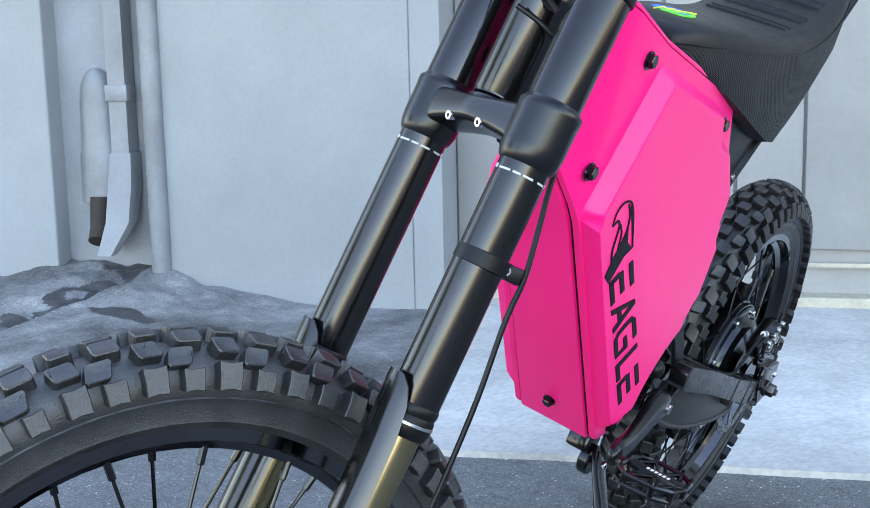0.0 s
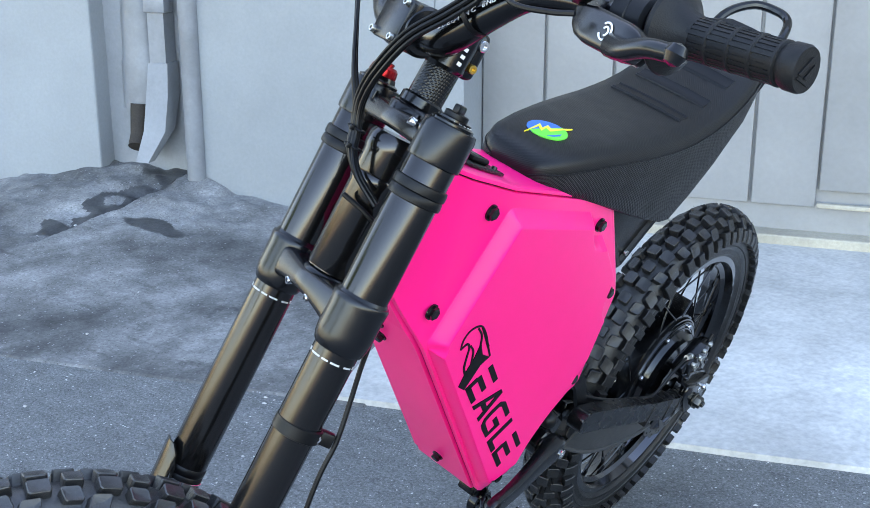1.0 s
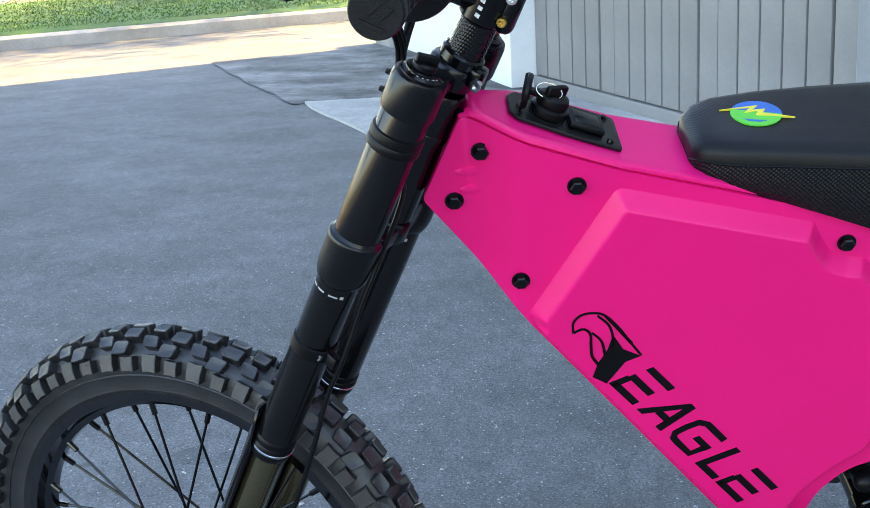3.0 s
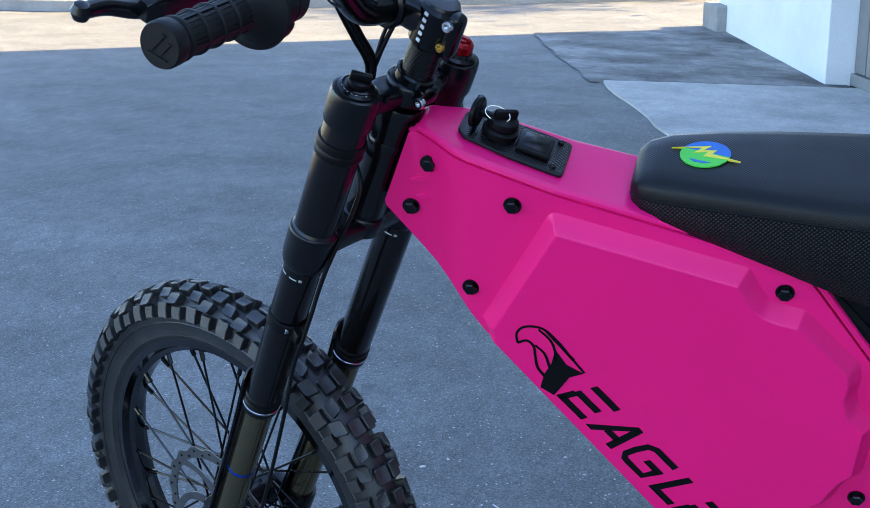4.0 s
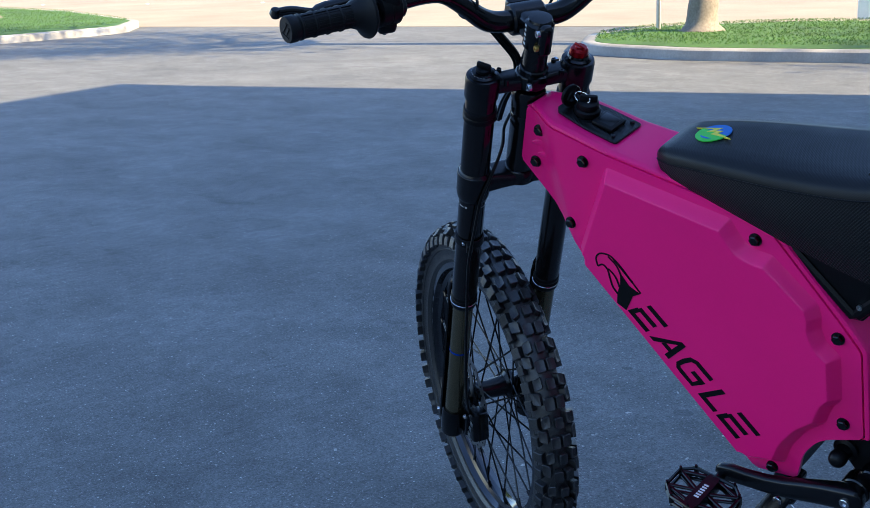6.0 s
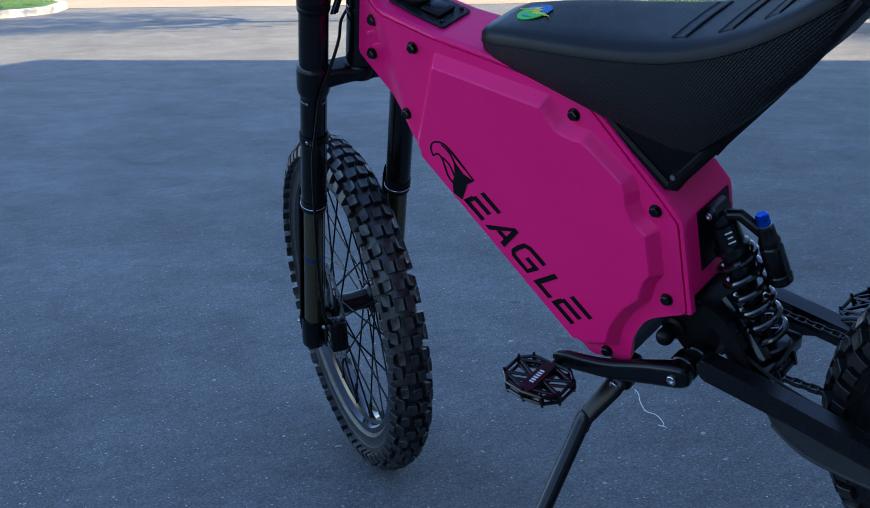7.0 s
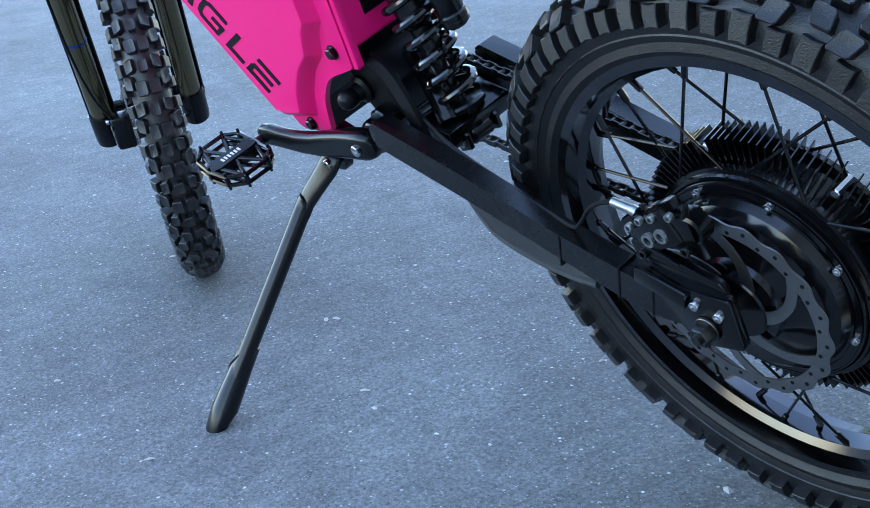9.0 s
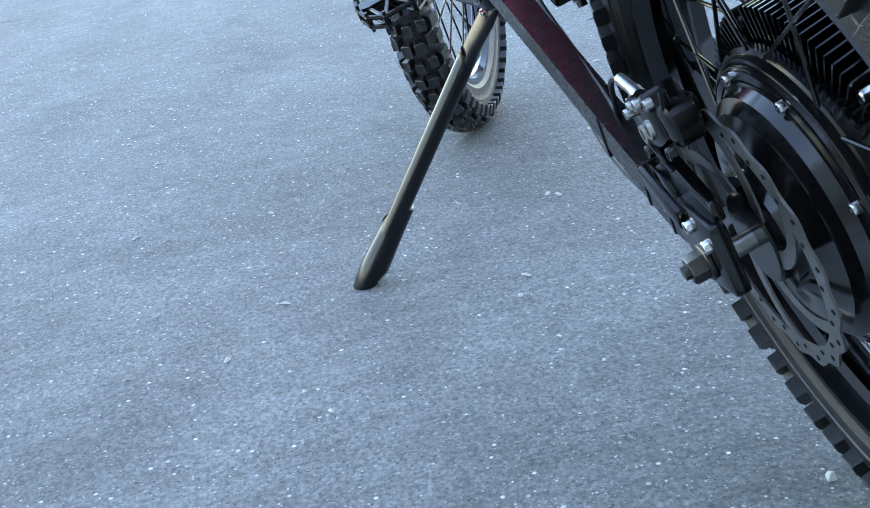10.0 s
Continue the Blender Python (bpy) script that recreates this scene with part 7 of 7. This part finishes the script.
    lev = spart("brake_lever", join(cyl(L0 - along * 0.008, L0 + along * 0.008, 0.0165, 28, 0.002),
                                    loft([[(cx + wx * math.copysign(abs(math.cos(a)) ** 0.5, math.cos(a)), sg * yy, cz + wz * math.copysign(abs(math.sin(a)) ** 0.5, math.sin(a))) for a in np.linspace(0, 2 * math.pi, 21)[:-1]]
                                          for yy, cx, cz, wx, wz in ((0.203, -0.006, 0.586, 0.006, 0.006), (0.210, -0.018, 0.582, 0.011, 0.009), (0.226, -0.036, 0.573, 0.010, 0.009), (0.238, -0.044, 0.568, 0.0085, 0.0095), (0.246, -0.0455, 0.566, 0.0085, 0.0125), (0.258, -0.0455, 0.565, 0.0088, 0.0145),
                                                                     (0.298, -0.0440, 0.562, 0.0088, 0.0140), (0.310, -0.0440, 0.561, 0.0084, 0.0115), (0.315, -0.0440, 0.561, 0.0060, 0.0080))])), SATIN2, bar, "black hydraulic brake lever", angle=50)
    spart("reservoir_lid", box((0.010, 0.034, 0.003), Matrix.Translation((-0.050, sg * 0.236, 0.5815)) @ Matrix.Rotation(radians(sg * 14), 4, "X") @ Matrix.Rotation(radians(sg * 22), 4, "Z"), 0.001), PLASTIC, lev)
    tip = Vector((-0.0545, sg * 0.364, 0.5645))
    b0 = Vector((-0.050, sg * 0.290, 0.556))
    blade = smooth_path([b0, b0 + Vector((-0.006, sg * 0.024, -0.001)), b0.lerp(tip, 0.68) + Vector((-0.005, 0, 0.0)), tip], 5)
    rings = []
    for i, p in enumerate(blade):
        t = i / (len(blade) - 1)
        w, hgt = 0.0080 - 0.0015 * t, 0.0090 - 0.0024 * t
        rings.append([(p.x + w * math.cos(a), p.y, p.z + hgt * math.sin(a)) for a in np.linspace(0, 2 * math.pi, 13)[:-1]])
    spart("lever_blade", join(loft(rings), moved(lathe([(0, -0.0085), (0.006, -0.0062), (0.0085, 0), (0.006, 0.0062), (0, 0.0085)], 18), Matrix.Translation(tip))), SATIN2, lev, "black lever blade with a ball end")
    if sg < 0:
        # a plain round print on the front of the lever body
        for r_, a0, a1 in ((0.0066, 0.9, 5.9), (0.0032, 0.5, 4.6)):
            spart("lever_emblem", tube([(-0.0540, -0.283 + r_ * math.cos(a), 0.5632 + r_ * math.sin(a)) for a in np.linspace(a0, a1, 18)], 0.0008, 6), WHITE, lev, "pale round print")


# ---- cables ----
def cable(pts, r=0.0025, label="", steps=6, mtl=None):
    return spart("cable", tube(smooth_path(pts, steps), r, 8), mtl or PLASTIC, bar, label)


# the sheathed loom from the switch housing, tied above the bar, then down before the head tube
cable([(-0.006, -0.216, 0.602), (-0.020, -0.208, 0.609), (-0.046, -0.192, 0.606), (-0.066, -0.176, 0.595), (-0.076, -0.160, 0.584), (-0.066, -0.136, 0.574)], 0.0048, "thick black cable sheath")
TRUNK = [(-0.066, -0.136, 0.574), (-0.052, -0.108, 0.556), (-0.055, -0.082, 0.530), (-0.064, -0.054, 0.498), (-0.060, -0.022, 0.458), (-0.050, -0.001, 0.428), (-0.042, -0.003, 0.402), (-0.040, -0.010, 0.385), (-0.032, -0.024, 0.368), (-0.012, -0.040, 0.352)]
for k, (da, db, r_) in enumerate(((0.0, 0.0, 0.0026), (0.0046, 0.0016, 0.0023), (-0.0036, 0.0032, 0.0021), (0.0010, 0.0052, 0.0024), (0.0054, 0.0066, 0.0019))):
    cable([(x - db, y + da, z + da * 0.6) for x, y, z in TRUNK], r_, "black control cable" if k == 0 else "")
cable([(-0.064, -0.254, 0.566), (-0.074, -0.236, 0.559), (-0.086, -0.208, 0.554), (-0.088, -0.180, 0.565), (-0.078, -0.160, 0.583), (-0.066, -0.138, 0.575)], 0.0024, "thin black brake hose")
cable([(-0.055, 0.252, 0.566), (-0.080, 0.235, 0.60), (-0.092, 0.175, 0.630), (-0.085, 0.115, 0.590), (-0.070, 0.070, 0.515), (-0.060, 0.028, 0.455), (-0.049, 0.004, 0.420), (-0.046, -0.004, 0.402), (-0.044, -0.010, 0.385), (-0.034, -0.022, 0.368), (-0.014, -0.036, 0.352)], 0.0026, "black brake hose")
cable([(-0.010, 0.212, 0.612), (-0.060, 0.205, 0.640), (-0.092, 0.165, 0.655), (-0.090, 0.105, 0.605), (-0.075, 0.062, 0.520), (-0.064, 0.024, 0.455), (-0.052, 0.006, 0.420), (-0.048, -0.001, 0.402), (-0.046, -0.007, 0.385), (-0.036, -0.020, 0.368), (-0.016, -0.034, 0.352)], 0.0022)
for h, x, y in ((0.404, -0.045, -0.002), (0.388, -0.043, -0.008)):
    spart("zip_tie", join(tube([(x + 0.0075 * math.cos(a), y + 0.0115 * math.sin(a), h) for a in np.linspace(0, 6.28, 17)[:-1]], 0.0013, 6, True), box((0.005, 0.004, 0.005), Matrix.Translation((x - 0.008, y - 0.006, h)), 0.001)), PLASTIC, bar)
spart("zip_tie", box((0.010, 0.007, 0.012), Matrix.Translation((-0.077, -0.160, 0.589)) @ Matrix.Rotation(radians(30), 4, "X"), 0.002), PLASTIC, bar)
for q, w in ((0.34, 0.0180),):
    # ties that hold the loom to the bar
    c = Vector((-0.036, -0.070, 0.520)).lerp(Vector((-0.028, -0.132, 0.570)), q)
    d = Vector((0.008, -0.062, 0.050)).normalized()
    spart("zip_tie", lathe([(w - 0.002, -0.0022), (w, -0.0022), (w, 0.0022), (w - 0.002, 0.0022)], 24, axis(c + Vector((-0.006, 0, 0.003)), c + Vector((-0.006, 0, 0.003)) + d), True), PLASTIC, bar)
hose = cable([(-0.032, -0.012, 0.345), (-0.010, -0.030, 0.338), (0.012, -0.040, 0.325), (0.020, -0.050, 0.300), (0.024, -0.062, 0.270), (0.028, -0.074, 0.240), (0.030, -0.079, 0.210), (0.034, -0.084, 0.175), (0.037, -0.089, 0.139), (0.037, -0.090, 0.100), (0.046, -0.090, 0.02), (0.052, -0.086, -0.10), (0.048, -0.076, -0.20), (0.034, -0.062, -0.262)], 0.0025, "black brake hose to the front caliper")
guide = spart("hose_clamp", join(lathe([(0.0215, 0.132), (0.0236, 0.133), (0.0236, 0.145), (0.0215, 0.146)], 40, Matrix.Translation((0, -LEG, 0)), True), box((0.020, 0.010, 0.014), Matrix.Translation((0.024, -0.085, 0.139)) @ Matrix.Rotation(radians(-20), 4, "Z"), 0.002)), PLASTIC, fork, "black rubber hose clamp")
spart("clamp_screw", capbolt((0.0145, -0.0885, 0.1390), (-0.2, -1, 0.14), 0.0042, 0.006), CHROME, guide)
# front caliper
fcal = spart("front_caliper", join(box((0.034, 0.034, 0.060), Matrix.Translation((0.042, -0.046, -0.290)) @ Matrix.Rotation(radians(-18), 4, "Y"), 0.007), box((0.030, 0.014, 0.050), Matrix.Translation((0.022, -0.060, -0.300)), 0.004)), BLACK, fork, "black front brake caliper")
for k in range(3):
    spart("caliper_slot", box((0.010, 0.002, 0.008), Matrix.Translation((0.046 + 0.003 * k, -0.0635, -0.308 + 0.017 * k)), 0.001), ZINC, fcal)
spart("caliper_bolt", capbolt((0.030, -0.066, -0.276), (0.03, -1, -0.276), 0.0045, 0.005), CHROME, fcal)
